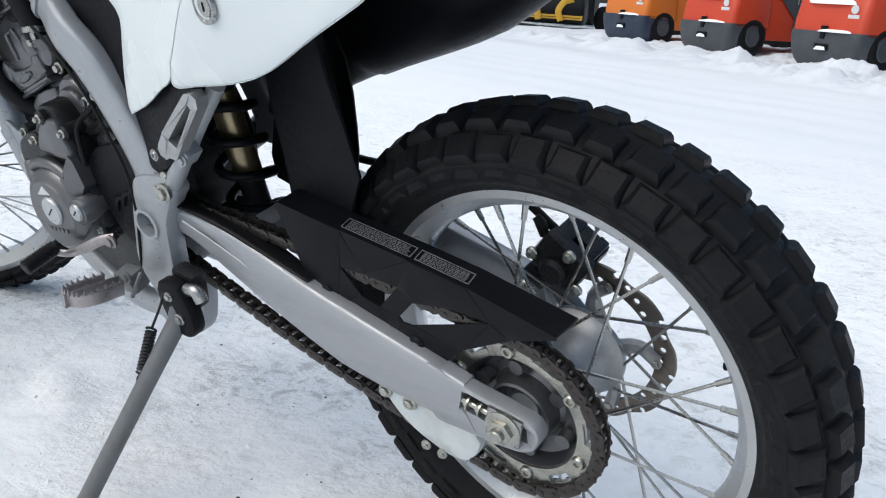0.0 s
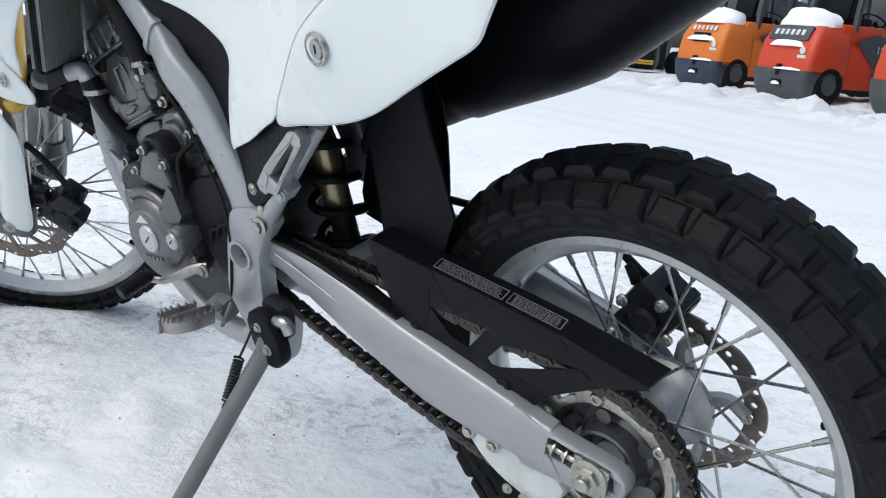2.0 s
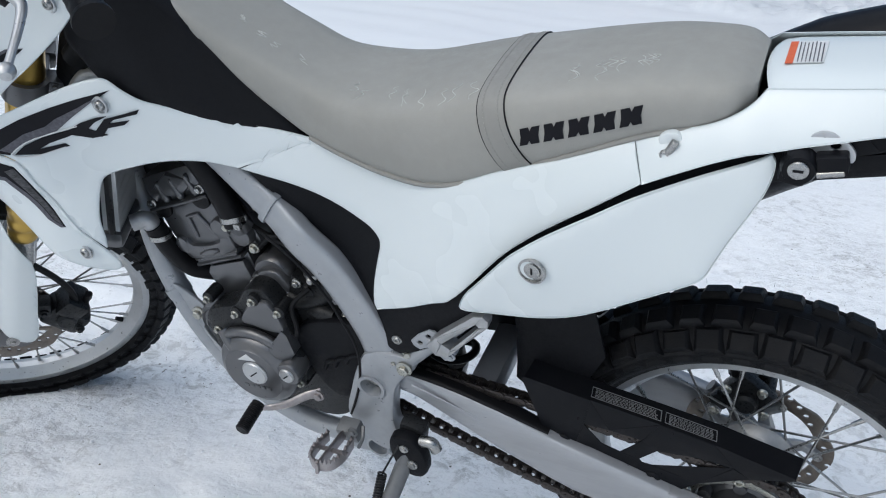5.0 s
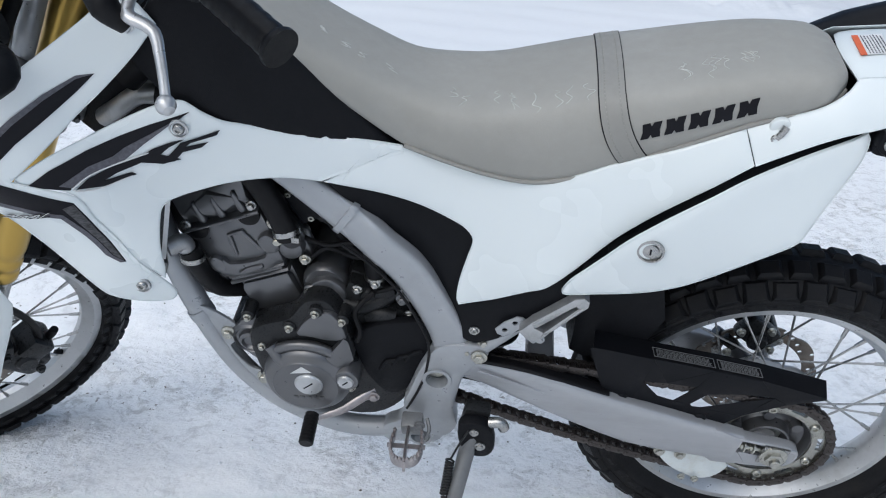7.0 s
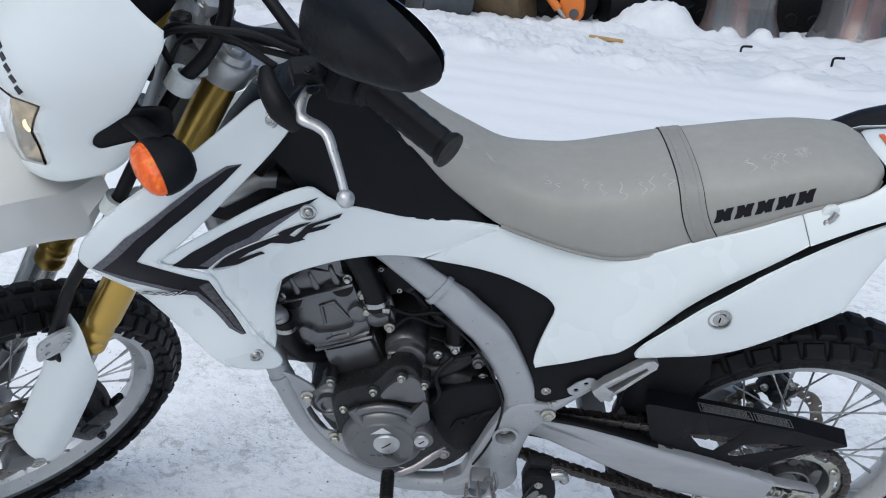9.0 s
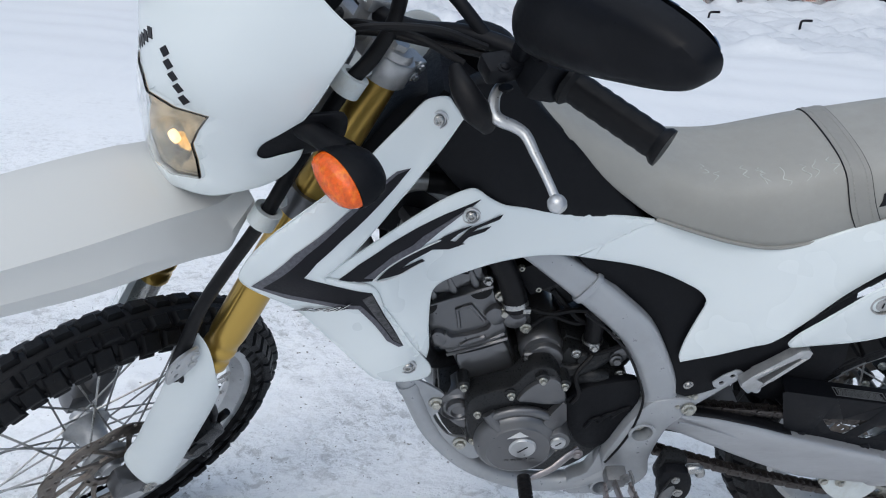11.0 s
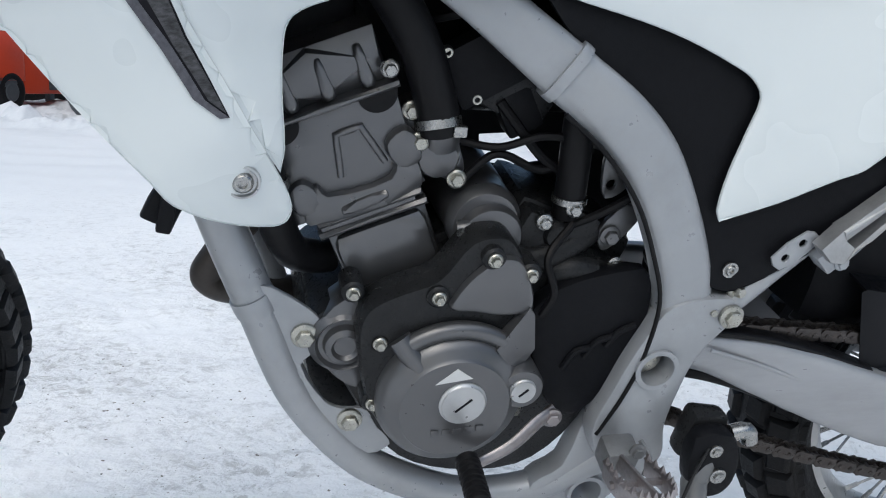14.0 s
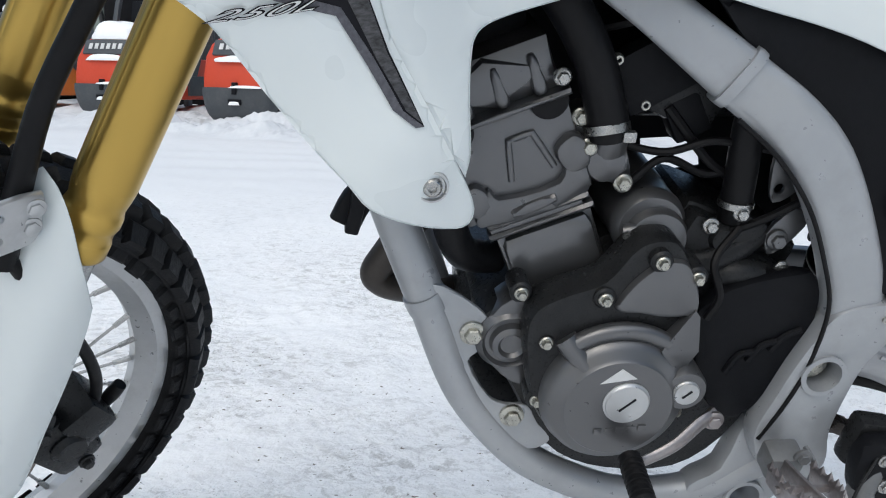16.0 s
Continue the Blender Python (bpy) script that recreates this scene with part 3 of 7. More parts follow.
def rear_wheel():
    m = pose(.004, .004, .323, -.6, 0, -1.8)
    w = part("wheel", rim_form(0.2420, 0.033), RIM, bike, "rear wheel with a silver alloy rim", m)
    carcass, blocks = tyre(0.2435, 0.327, 0.058, 44, 1)
    part("tyre", carcass, RUBBER, w, "black rubber tyre")
    tagged(part("tread", blocks, RUBBER, w, "deep rubber tread blocks", angle=40), kind="stuff")
    hub = Form().lathe([(0.0, -0.078), (0.018, -0.078), (0.020, -0.070), (0.034, -0.066), (0.062, -0.060), (0.066, -0.050), (0.060, -0.040), (0.047, -0.030), (0.040, -0.012), (0.041, 0.02), (0.050, 0.034), (0.058, 0.040), (0.058, 0.047), (0.045, 0.052), (0.034, 0.066), (0.02, 0.070), (0, 0.070)], segs=48)
    part("hub", hub, ALU, w, "polished cast hub")
    spokes(w, 32, 0.053, 0.044, 0.2155, 0.006, 0.85, 0.13)
    brake_disc(0.110, 0.084, 0.066, 0.004, 9, w, "wavy drilled rear brake disc")
    for i in range(5):
        a = 2 * math.pi * i / 5
        arm = Form().sweep([(0.036 * math.cos(a), 0.064, 0.036 * math.sin(a)), (0.066 * math.cos(a + 0.2), 0.065, 0.066 * math.sin(a + 0.2)), (0.088 * math.cos(a), 0.066, 0.088 * math.sin(a))], [0.013, 0.008, 0.009], 3, 8)
        part("carrier_arm", arm, ALU, w)
        part("disc_bolt", Form().bolt((0.088 * math.cos(a), 0.061, 0.088 * math.sin(a)), 0.005, 0.005), STEEL, w)
    valve = Form().lathe([(0.0042, 0.010), (0.0042, 0.0), (0.0055, -0.001), (0.0055, -0.019), (0.004, -0.021), (0, -0.021)], Matrix.Translation((0.1995, 0, 0.078)) @ Matrix.Rotation(radians(90), 4, "Z") @ Matrix.Rotation(radians(-21), 4, "X"), 10)
    part("valve_cap", valve, BLACK, w)
    # sprocket: toothed ring with slots, six screws
    teeth, n = [], 40
    for i in range(n):
        for k, rr in ((0.0, 0.0955), (0.25, 0.0965), (0.42, 0.1045), (0.58, 0.1045), (0.75, 0.0965)):
            a = 2 * math.pi * (i + k) / n
            teeth.append((rr * math.cos(a), rr * math.sin(a)))
    holes = [list(reversed(ring(0.0725, 56)))]
    for i in range(6):
        a0 = 2 * math.pi * (i + 0.5) / 6 + 0.593
        arc = [(0.0905 * math.cos(a0 + s), 0.0905 * math.sin(a0 + s)) for s in np.linspace(-0.17, 0.17, 7)] + [(0.0815 * math.cos(a0 + s), 0.0815 * math.sin(a0 + s)) for s in np.linspace(0.17, -0.17, 7)]
        holes.append(list(reversed(arc)))
    sp = part("sprocket", Form().plate(teeth, -0.090, 0.0065, 0.0006, holes), ZINC, w, "worn steel chain sprocket")
    screw = mesh_of("screw", Form().screw((0, 0, 0), 0.0085, 0.004), ZINC)
    for i in range(6):
        a = 2 * math.pi * i / 6 + 0.593
        part("sprocket_screw", screw, None, w, m=Matrix.Translation((0.0815 * math.cos(a), -0.0905, 0.0815 * math.sin(a))))
    drum = Form().lathe([(0.076, -0.060), (0.0745, -0.0855), (0.071, -0.0865), (0.069, -0.083), (0.064, -0.070), (0.046, -0.066), (0.041, -0.070), (0.0385, -0.090), (0.0355, -0.0915), (0.0325, -0.088), (0.030, -0.066), (0.0, -0.064)], segs=48)
    for i in range(6):
        a = 2 * math.pi * i / 6 + 0.593
        part("carrier_boss", Form().lathe([(0.010, -0.070), (0.009, -0.083), (0, -0.083)], Matrix.Translation((0.055 * math.cos(a), 0, 0.055 * math.sin(a))), 12), ENGINE, w)
    part("sprocket_carrier", drum, ENGINE, w, "dark cast sprocket carrier")
    return w


def front_wheel():
    m = STEER @ Matrix.Translation(FRONT)
    w = part("wheel", rim_form(0.2825, 0.027), RIM, bike, "front wheel with a silver alloy rim", m)
    carcass, blocks = tyre(0.2825, 0.349, 0.042, 56, 2)
    part("tyre", carcass, RUBBER, w, "black rubber tyre")
    tagged(part("tread", blocks, RUBBER, w, "rubber tread blocks", angle=40), kind="stuff")
    hub = Form().lathe([(0.0, -0.060), (0.016, -0.060), (0.020, -0.048), (0.040, -0.044), (0.043, -0.036), (0.036, -0.028), (0.026, -0.018), (0.024, 0.010), (0.034, 0.028), (0.041, 0.034), (0.041, 0.041), (0.020, 0.048), (0.018, 0.062), (0, 0.062)], segs=40)
    part("hub", hub, ALU, w, "cast hub")
    spokes(w, 36, 0.037, 0.036, 0.2545, 0.005, 0.95)
    d = brake_disc(0.128, 0.094, -0.058, 0.004, 10, w, "wavy drilled front brake disc")
    for i in range(10):
        a = 2 * math.pi * i / 10
        arm = Form().sweep([(0.040 * math.cos(a), -0.056, 0.040 * math.sin(a)), (0.070 * math.cos(a + 0.35), -0.056, 0.070 * math.sin(a + 0.35)), (0.098 * math.cos(a + 0.5), -0.056, 0.098 * math.sin(a + 0.5))], [0.0055, 0.0042, 0.0045], 4, 6)
        part("carrier_arm", arm, DISC, w)
    part("disc_carrier", Form().lathe([(0.046, -0.058), (0.046, -0.053), (0.030, -0.053), (0.030, -0.058)], segs=36, closed=True), DISC, w)
    part("valve_cap", Form().lathe([(0.0042, 0.01), (0.0055, -0.001), (0.0055, -0.019), (0, -0.021)], Matrix.Translation((0.17, 0, -0.178)) @ Matrix.Rotation(radians(90), 4, "Z") @ Matrix.Rotation(radians(46), 4, "X"), 10), BLACK, w)
    return w


rear_wheel()
front_wheel()

# ---- bodywork ----
BODY = warp([(-.58, .849, -.08), (-.685, .805, -.104), (-.402, .828, -.105), (-.5016, .615, -.120), (-.486, .727, -.109), (-.162, .921, -.095), (-.147, .883, -.122), (-.384, .674, -.139),
             (-.843, .931, -.133), (-.848, .904, -.145), (-.891, .786, -.152), (-.889, .646, -.175), (-.9226, .687, -.197), (-1.125, .866, -.226), (-.896, 1.03, -.124), (-1.0, .80, -.220), (.2, .93, -.08), (.5, .95, -.06),
             (-1.056, .874, -.237), (-1.025, .868, -.230), (-.926, .7315, -.203), (-1.075, .955, -.240), (-1.02, .995, -.225), (-.93, .979, -.160), (-1.07, .80, -.208), (-1.035, .752, -.202), (-1.003, .715, -.204), (-.979, .688, -.208)], 2e-4)
COVER = warp([(-.3626, .6804, -.149), (-.259, .772, -.163), (-.026, .919, -.108), (-.078, .785, -.143), (-.2, .70, -.15), (-.2, .82, -.153), (-.13, .85, -.135)])


def on(sheet, proud=0.0):
    """Lays an (x, z) outline onto a sheet, a little proud of it."""
    return lambda u, v, w: (u, sheet(u, v) - proud + w, v)


SHROUD = [(-1.131, .868), (-1.126, .884), (-1.113, .909), (-1.082, .946), (-1.035, .983), (-.986, 1.011), (-.963, 1.025), (-.933, 1.044), (-.914, 1.057), (-.899, 1.058), (-.884, 1.054), (-.875, 1.041), (-.864, 1.024), (-.888, .995), (-.921, .964), (-.947, .943), (-.979, .914), (-1.007, .890), (-1.029, .872), (-.997, .856), (-.968, .836), (-.954, .795), (-.927, .746), (-.896, .685), (-.887, .660), (-.890, .648), (-.900, .645), (-.934, .655), (-.967, .673), (-.981, .691), (-1.004, .716), (-1.035, .755), (-1.069, .803), (-1.110, .836), (-1.127, .854)]
LIVERY = [(-1.027, .869), (-1.020, .879), (-.987, .897), (-.948, .911), (-.915, .922), (-.881, .932), (-.853, .936), (-.841, .933), (-.824, .919), (-.801, .903), (-.771, .893), (-.732, .882), (-.652, .866), (-.5825, .8535), (-.5815, .844), (-.6885, .8065), (-.729, .813), (-.769, .814), (-.809, .810), (-.840, .803), (-.871, .795), (-.887, .788), (-.893, .777), (-.895, .742), (-.893, .705), (-.896, .687), (-.930, .749), (-.957, .799), (-.971, .8385), (-.999, .859)]
SIDE = [(-.579, .852), (-.550, .846), (-.492, .832), (-.445, .826), (-.400, .8275), (-.370, .837), (-.312, .863), (-.235, .890), (-.163, .919), (-.149, .882), (-.168, .869), (-.197, .849), (-.228, .828), (-.261, .804), (-.296, .774), (-.318, .750), (-.349, .712), (-.383, .675), (-.406, .663), (-.454, .636), (-.502, .6155), (-.506, .626), (-.502, .661), (-.492, .701), (-.486, .7275), (-.495, .742), (-.512, .752), (-.558, .771), (-.605, .785), (-.654, .797), (-.685, .8055)]
SIDECOVER = [(-.362, .683), (-.353, .703), (-.335, .726), (-.309, .759), (-.286, .786), (-.253, .813), (-.222, .833), (-.192, .850), (-.164, .866), (-.137, .879), (-.110, .891), (-.084, .902), (-.058, .912), (-.038, .920), (-.025, .927), (-.0205, .919), (-.021, .904), (-.027, .883), (-.040, .856), (-.053, .831), (-.066, .802), (-.072, .788), (-.081, .779), (-.098, .769), (-.127, .753), (-.158, .735), (-.183, .720), (-.210, .706), (-.240, .696), (-.273, .689), (-.318, .682), (-.349, .676), (-.360, .677)]


def panels():
    f = Form().solid(curve(SHROUD, 3, True, (12, 18)), on(BODY, 0.003), 0.0035, 0.003, step=0.011)
    pair("radiator_shroud", f, WHITE, bike)
    f = Form().solid(curve(LIVERY, 3, True, (13, 14, 15, 25)), on(BODY), 0.004, 0.003, step=0.012)
    pair("front_side_panel", f, WHITE, bike)
    f = Form().solid(curve(SIDE, 3, True, (0, 8, 9, 20, 30)), on(BODY), 0.004, 0.003, step=0.022)
    pair("side_panel", f, WHITE, bike)
    f = Form().solid(curve(SIDECOVER, 3, True, (14,)), on(COVER), 0.006, 0.005, step=0.015)
    pair("side_cover", f, WHITE, bike, "white glossy side cover with a keyed lock")


panels()


def seat():
    """Lofted seat: stations of x, half width at the bottom edge, bottom z, top z."""
    st = [(-.805, .060, 1.030, 1.048), (-.740, .072, .985, 1.012), (-.680, .075, .930, .977), (-.630, .077, .890, .952), (-.580, .079, .856, .930), (-.530, .092, .846, .920), (-.470, .100, .833, .921),
          (-.410, .104, .828, .935), (-.350, .104, .842, .950), (-.290, .102, .868, .961), (-.215, .098, .900, .975), (-.150, .092, .926, .985), (-.100, .087, .938, .987), (-.070, .080, .948, .985), (-.050, .058, .958, .979)]
    rows = []
    for x, w, zb, zt in curve(st, 4):
        h = zt - zb
        half = [(w - 0.010, zb - 0.004), (w, zb), (w * 1.035, zb + 0.30 * h), (w * 1.0, zb + 0.62 * h), (w * 0.88, zb + 0.86 * h), (w * 0.66, zb + 0.955 * h), (w * 0.33, zb + 0.99 * h), (0, zt)]
        half = curve(half, 3)
        rows.append([(x, -a, b) for a, b in half] + [(x, a, b) for a, b in reversed(half[:-1])])
    k = len(rows[0])
    f = Form().add([p for r in rows for p in r], [(i * k + j, i * k + j + 1, (i + 1) * k + j + 1, (i + 1) * k + j) for i in range(len(rows) - 1) for j in range(k - 1)] + [tuple(range(k)), tuple((len(rows) - 1) * k + j for j in range(k))])
    return part("seat", f, SEATV, bike, "grey vinyl seat with faint chalk marks", angle=60)


SEAT = seat()


def tank():
    """Black tank side and the hidden tank body."""
    f = Form()
    o = [(-.905, .985), (-.885, .95), (-.85, .915), (-.80, .898), (-.70, .868), (-.592, .848), (-.64, .900), (-.70, .962), (-.76, 1.02), (-.80, 1.06), (-.86, 1.06)]
    sheet = warp([(-.592, .853, -.074), (-.69, .87, -.095), (-.80, .90, -.118), (-.88, .96, -.115), (-.86, 1.05, -.10), (-.76, 1.01, -.082), (-.70, .96, -.078), (-.80, .98, -.112)])
    f.solid(curve(o, 4, True, (5,)), on(sheet), 0.03, 0.006, step=0.02)
    pair("tank_side_cover", f, BLACK, bike, "matt black tank side cover")
    b = Form().block((0.24, 0.15, 0.12), pose(-.83, 0, .930, 0, 38, 0), 0.03)
    part("fuel_tank", b, BLACK, bike)


tank()


def frame_tubes():
    f = Form()
    sec = [(x * 0.85, y) for x, y in ring(1.0, 20)]
    hi = [(-.93, .95), (-.80, .862), (-.723, .811), (-.640, .757), (-.595, .725), (-.555, .684), (-.521, .625), (-.495, .566), (-.485, .525), (-.486, .490)]
    lo = [(-.955, .912), (-.824, .826), (-.746, .774), (-.667, .714), (-.631, .689), (-.601, .657), (-.572, .610), (-.548, .556), (-.540, .522), (-.544, .495)]
    mid = [((a[0] + b[0]) / 2, -(0.04 + 0.065 * min(1, i / 4)), (a[1] + b[1]) / 2) for i, (a, b) in enumerate(zip(hi, lo))]
    rad = [math.hypot(a[0] - b[0], a[1] - b[1]) / 2 for a, b in zip(hi, lo)]
    box = [(x * 0.62, y) for x, y in oblong(2, 2, 0.55, 4)]
    f.sweep(mid, rad, 5, section=box, up=(0, 1, 0)).mirror()
    part("main_frame", f, SILVER, bike, "silver-painted steel frame")
    d = Form()
    path = [(-1.02, 0, .82), (-.972, -.020, .68), (-.936, -.055, .585), (-.908, -.070, .513), (-.875, -.071, .423), (-.843, -.072, .371), (-.800, -.073, .325), (-.746, -.075, .294), (-.690, -.077, .276), (-.615, -.080, .283), (-.545, -.085, .325)]
    d.sweep(path, [.022, .021, .020, .019, .0185, .018, .018, .018, .018, .018, .018], 6, 18)
    d.sweep([(-.913, -.0695, .524), (-.909, -.070, .515), (-.906, -.0702, .508)], [.0205, .0208, .0203], 2, 18)
    d.mirror()
    part("cradle_tube", d, SILVER, bike)


frame_tubes()


def swingarm():
    f = Form()
    top = [(-.505, .481), (-.454, .480), (-.390, .470), (-.330, .454), (-.262, .431), (-.197, .413), (-.136, .395), (-.090, .381), (-.050, .368)]
    bot = [(-.515, .452), (-.470, .441), (-.420, .418), (-.370, .394), (-.295, .359), (-.235, .335), (-.170, .321), (-.105, .311), (-.055, .302)]
    path = [((a[0] + b[0]) / 2, -.100 - 0.006 * i / 8, (a[1] + b[1]) / 2) for i, (a, b) in enumerate(zip(top, bot))]
    rad = [math.hypot(a[0] - b[0], a[1] - b[1]) / 2 for a, b in zip(top, bot)]
    box = [(x * 0.40, y) for x, y in oblong(2, 2, 0.45, 4)]
    f.sweep(path, rad, 5, section=box, up=(0, 1, 0)).mirror()
    f.block((0.045, 0.17, 0.05), pose(-.375, 0, .448), 0.015)
    sw = part("swingarm", f, SWING, bike, "brushed aluminium swingarm with scuffs")
    # pressed crease along the outer face
    part("crease", Form().sweep([(-.47, -.1145, .472), (-.40, -.1150, .448), (-.33, -.1155, .418), (-.24, -.1160, .380), (-.13, -.1165, .352), (-.06, -.117, .336)], .0022, 6, 6, section=[(x * .5, y) for x, y in ring(1.0, 8)]), SWING, sw)


swingarm()


def chain_guard():
    o = [(-.304, .524), (-.298, .5275), (-.207, .511), (-.113, .495), (-.040, .481), (.060, .4530), (.0635, .4490), (.055, .4465), (.008, .431), (-.056, .397), (-.078, .375), (-.118, .3685), (-.148, .385), (-.232, .402), (-.262, .416), (-.272, .424)]
    h1 = [(-.216, .4605), (-.180, .4605), (-.134, .456), (-.1645, .422), (-.190, .430)]
    h2 = [(-.114, .442), (-.060, .4485), (-.014, .4450), (-.121, .4105), (-.133, .411), (-.1375, .417)]
    f = Form().plate(o, -.0995, 0.0025, 0.001, [list(reversed(h1)), list(reversed(h2))])
    # folded top flange
    low = [(-.300, -.099, .5270), (-.207, -.0985, .5115), (-.113, -.0985, .4955), (-.040, -.0985, .4815), (.062, -.0985, .4525)]
    top = [(-.296, -.064, .5290), (-.207, -.064, .5135), (-.113, -.064, .4980), (-.040, -.064, .4840), (.068, -.064, .4560)]
    n = len(low)
    a = low + top
    f.add(a + [(x, y, z - .0025) for x, y, z in a], [(i, i + 1, n + i + 1, n + i) for i in range(n - 1)] + [(2 * n + i, 3 * n + i, 3 * n + i + 1, 2 * n + i + 1) for i in range(n - 1)] + [(i, 2 * n + i, 2 * n + i + 1, i + 1) for i in range(n - 1)] + [(n + i, n + i + 1, 3 * n + i + 1, 3 * n + i) for i in range(n - 1)] + [(0, n, 3 * n, 2 * n), (n - 1, 3 * n - 1, 4 * n - 1, 2 * n - 1)])
    part("chain_guard", f, SATIN, bike, "black sheet chain guard with two caution labels")


chain_guard()


def deck(x):
    return .979 + .10 * (x + .03)


def tail():
    """White tail: two side panels that curl over into one flat deck behind the seat."""
    o = [(-.162, .9188), (-.120, .934), (-.090, .944), (-.070, .953), (-.052, .965), (-.040, deck(-.040)), (.06, deck(.06)), (.25, deck(.25)), (.47, deck(.47)), (.50, 1.018), (.45, .998), (.25, .976), (.071, .955), (.039, .948), (0.0, .939), (-.030, .931), (-.050, .926), (-.081, .914), (-.113, .899), (-.1478, .882)]
    sheet = warp([(-.162, .921, -.095), (-.146, .882, -.122), (-.05, .93, -.112), (-.05, .965, -.082), (-.04, .978, -.066), (.06, .988, -.066), (.1, .96, -.095), (.06, .955, -.10), (.25, 1.007, -.064), (.25, .975, -.09), (.47, 1.029, -.05), (.45, .998, -.07)])
    f = Form().solid(curve(o, 4, True, (0, 5, 19)), on(sheet), 0.004, 0.003, step=0.022)
    side = pair("tail_panel", f, WHITE, bike)
    f = Form()
    rows = []
    for x in (-.041, -.036, -.02, .03, .10, .20, .30, .40, .47):
        w = .0655 if x < .2 else .0655 - .016 * (x - .2) / .27
        drop = {-.041: .006, -.036: .002}.get(x, 0)
        sec = [(q * w, deck(x) - drop + .0035 * (1 - q * q) + .0006 - .005 * abs(q) ** 6) for q in np.linspace(-1, 1, 15)]
        rows.append([(x + .010 * (y / w) ** 2 - .006, y, z) for y, z in sec] + [(x + .010 * (y / w) ** 2 - .004, y, z - .004) for y, z in reversed(sec)])
    k = len(rows[0])
    f.add([p for r in rows for p in r], [(i * k + j, i * k + (j + 1) % k, (i + 1) * k + (j + 1) % k, (i + 1) * k + j) for i in range(len(rows) - 1) for j in range(k)] + [tuple(range(k)), tuple((len(rows) - 1) * k + j for j in range(k))])
    part("tail_deck", f, WHITE, bike)


tail()


# ---- rear half: covers, subframe, shock, chain, stand ----
def offset(sheet, d):
    return lambda u, v, w: (u, sheet(u, v) + d + w, v)


def inner_covers():
    o = [(-.690, .803), (-.630, .799), (-.579, .790), (-.525, .770), (-.474, .738), (-.470, .690), (-.485, .635), (-.44, .655), (-.365, .700), (-.335, .715), (-.352, .655), (-.402, .592), (-.470, .545), (-.500, .552), (-.518, .605), (-.545, .668), (-.598, .722), (-.660, .770)]
    f = Form().solid(curve(o, 4, True, (0, 6, 9)), offset(BODY, 0.012), 0.004, 0.003, step=0.022)
    pair("inner_side_cover", f, BLACK, bike, "matt black plastic inner cover")
    o = [(-.375, .662), (-.30, .72), (-.15, .845), (-.02, .90), (.07, .93), (.30, .955), (.50, .99), (.47, 1.005), (.25, .975), (.05, .955), (-.10, .910), (-.22, .83), (-.35, .71)]
    sheet = warp([(-.372, .655, -.122), (-.15, .86, -.110), (.05, .94, -.090), (.25, .98, -.07), (.5, 1.03, -.05), (-.25, .78, -.115)])
    f = Form().solid(curve(o, 3, True), on(sheet), 0.02, 0.004, step=0.03)
    pair("tail_underpanel", f, BLACK, bike)
    # mudguard around the front of the rear tyre, open to the rear
    f = Form()
    rows = []
    for z, x0, x1, w in [(.47, -.330, -.245, .062), (.505, -.327, -.222, .063), (.56, -.326, -.196, .063), (.625, -.328, -.208, .063), (.645, -.327, -.214, .063), (.70, -.324, -.226, .062), (.76, -.315, -.235, .060)]:
        rows.append([(x1, -w, z), (x0 + 0.02, -w, z), (x0, -w * 0.8, z), (x0 - 0.004, 0, z), (x0, w * 0.6, z), (x0 + 0.003, w * .7, z), (x0 + 0.006, w * .7, z), (x0 + .006, w * .6, z), (x0 + .004, 0, z), (x0 + 0.006, -w * .76, z), (x0 + 0.022, -w + .004, z), (x1, -w + .004, z)])
    k = 12
    f.add([p for r in rows for p in r], [(i * k + j, i * k + (j + 1) % k, (i + 1) * k + (j + 1) % k, (i + 1) * k + j) for i in range(len(rows) - 1) for j in range(k)])
    part("rear_mudguard", f, BLACK, bike, "black plastic rear mudguard")
    # underside of the tail
    f = Form()
    rows = []
    for x, z, w in [(-.30, .80, .06), (-.18, .815, .07), (-.05, .86, .075), (.10, .895, .075), (.25, .92, .07), (.40, .945, .06), (.50, .975, .045)]:
        rows.append([(x, -w, z + .02), (x, -w * 0.8, z), (x, 0, z - .008), (x, w * 0.8, z), (x, w, z + .02), (x, w, z + .035), (x, 0, z + .02), (x, -w, z + .035)])
    k = 8
    f.add([p for r in rows for p in r], [(i * k + j, i * k + (j + 1) % k, (i + 1) * k + (j + 1) % k, (i + 1) * k + j) for i in range(len(rows) - 1) for j in range(k)])
    part("tail_mudguard", f, BLACK, bike)
    # silencer on the far side
    f = Form().sweep([(-.42, .105, .583), (-.375, .118, .617), (-.325, .125, .657), (-.16, .13, .745), (-.04, .132, .836), (.04, .132, .884), (.10, .132, .914), (.16, .132, .944), (.185, .132, .956)], [.030, .038, .060, .086, .096, .094, .083, .066, .045], 5, section=[(x * 0.72, y) for x, y in ring(1.0, 28)], up=(0, 1, 0))
    ex = part("silencer", f, SATIN, bike, "black oval exhaust silencer")
    f = Form().sweep([(-.84, .02, .625), (-.880, .03, .590), (-.915, .04, .545), (-.943, .045, .500), (-.953, .047, .478), (-.938, .05, .464), (-.89, .06, .452), (-.80, .10, .42), (-.62, .12, .46), (-.42, .10, .60)], [.017, .017, .017, .017, .017, .017, .018, .020, .020, .022], 8, 16)
    part("exhaust_pipe", f, PIPE, ex, "dull brown-black exhaust pipe")


inner_covers()


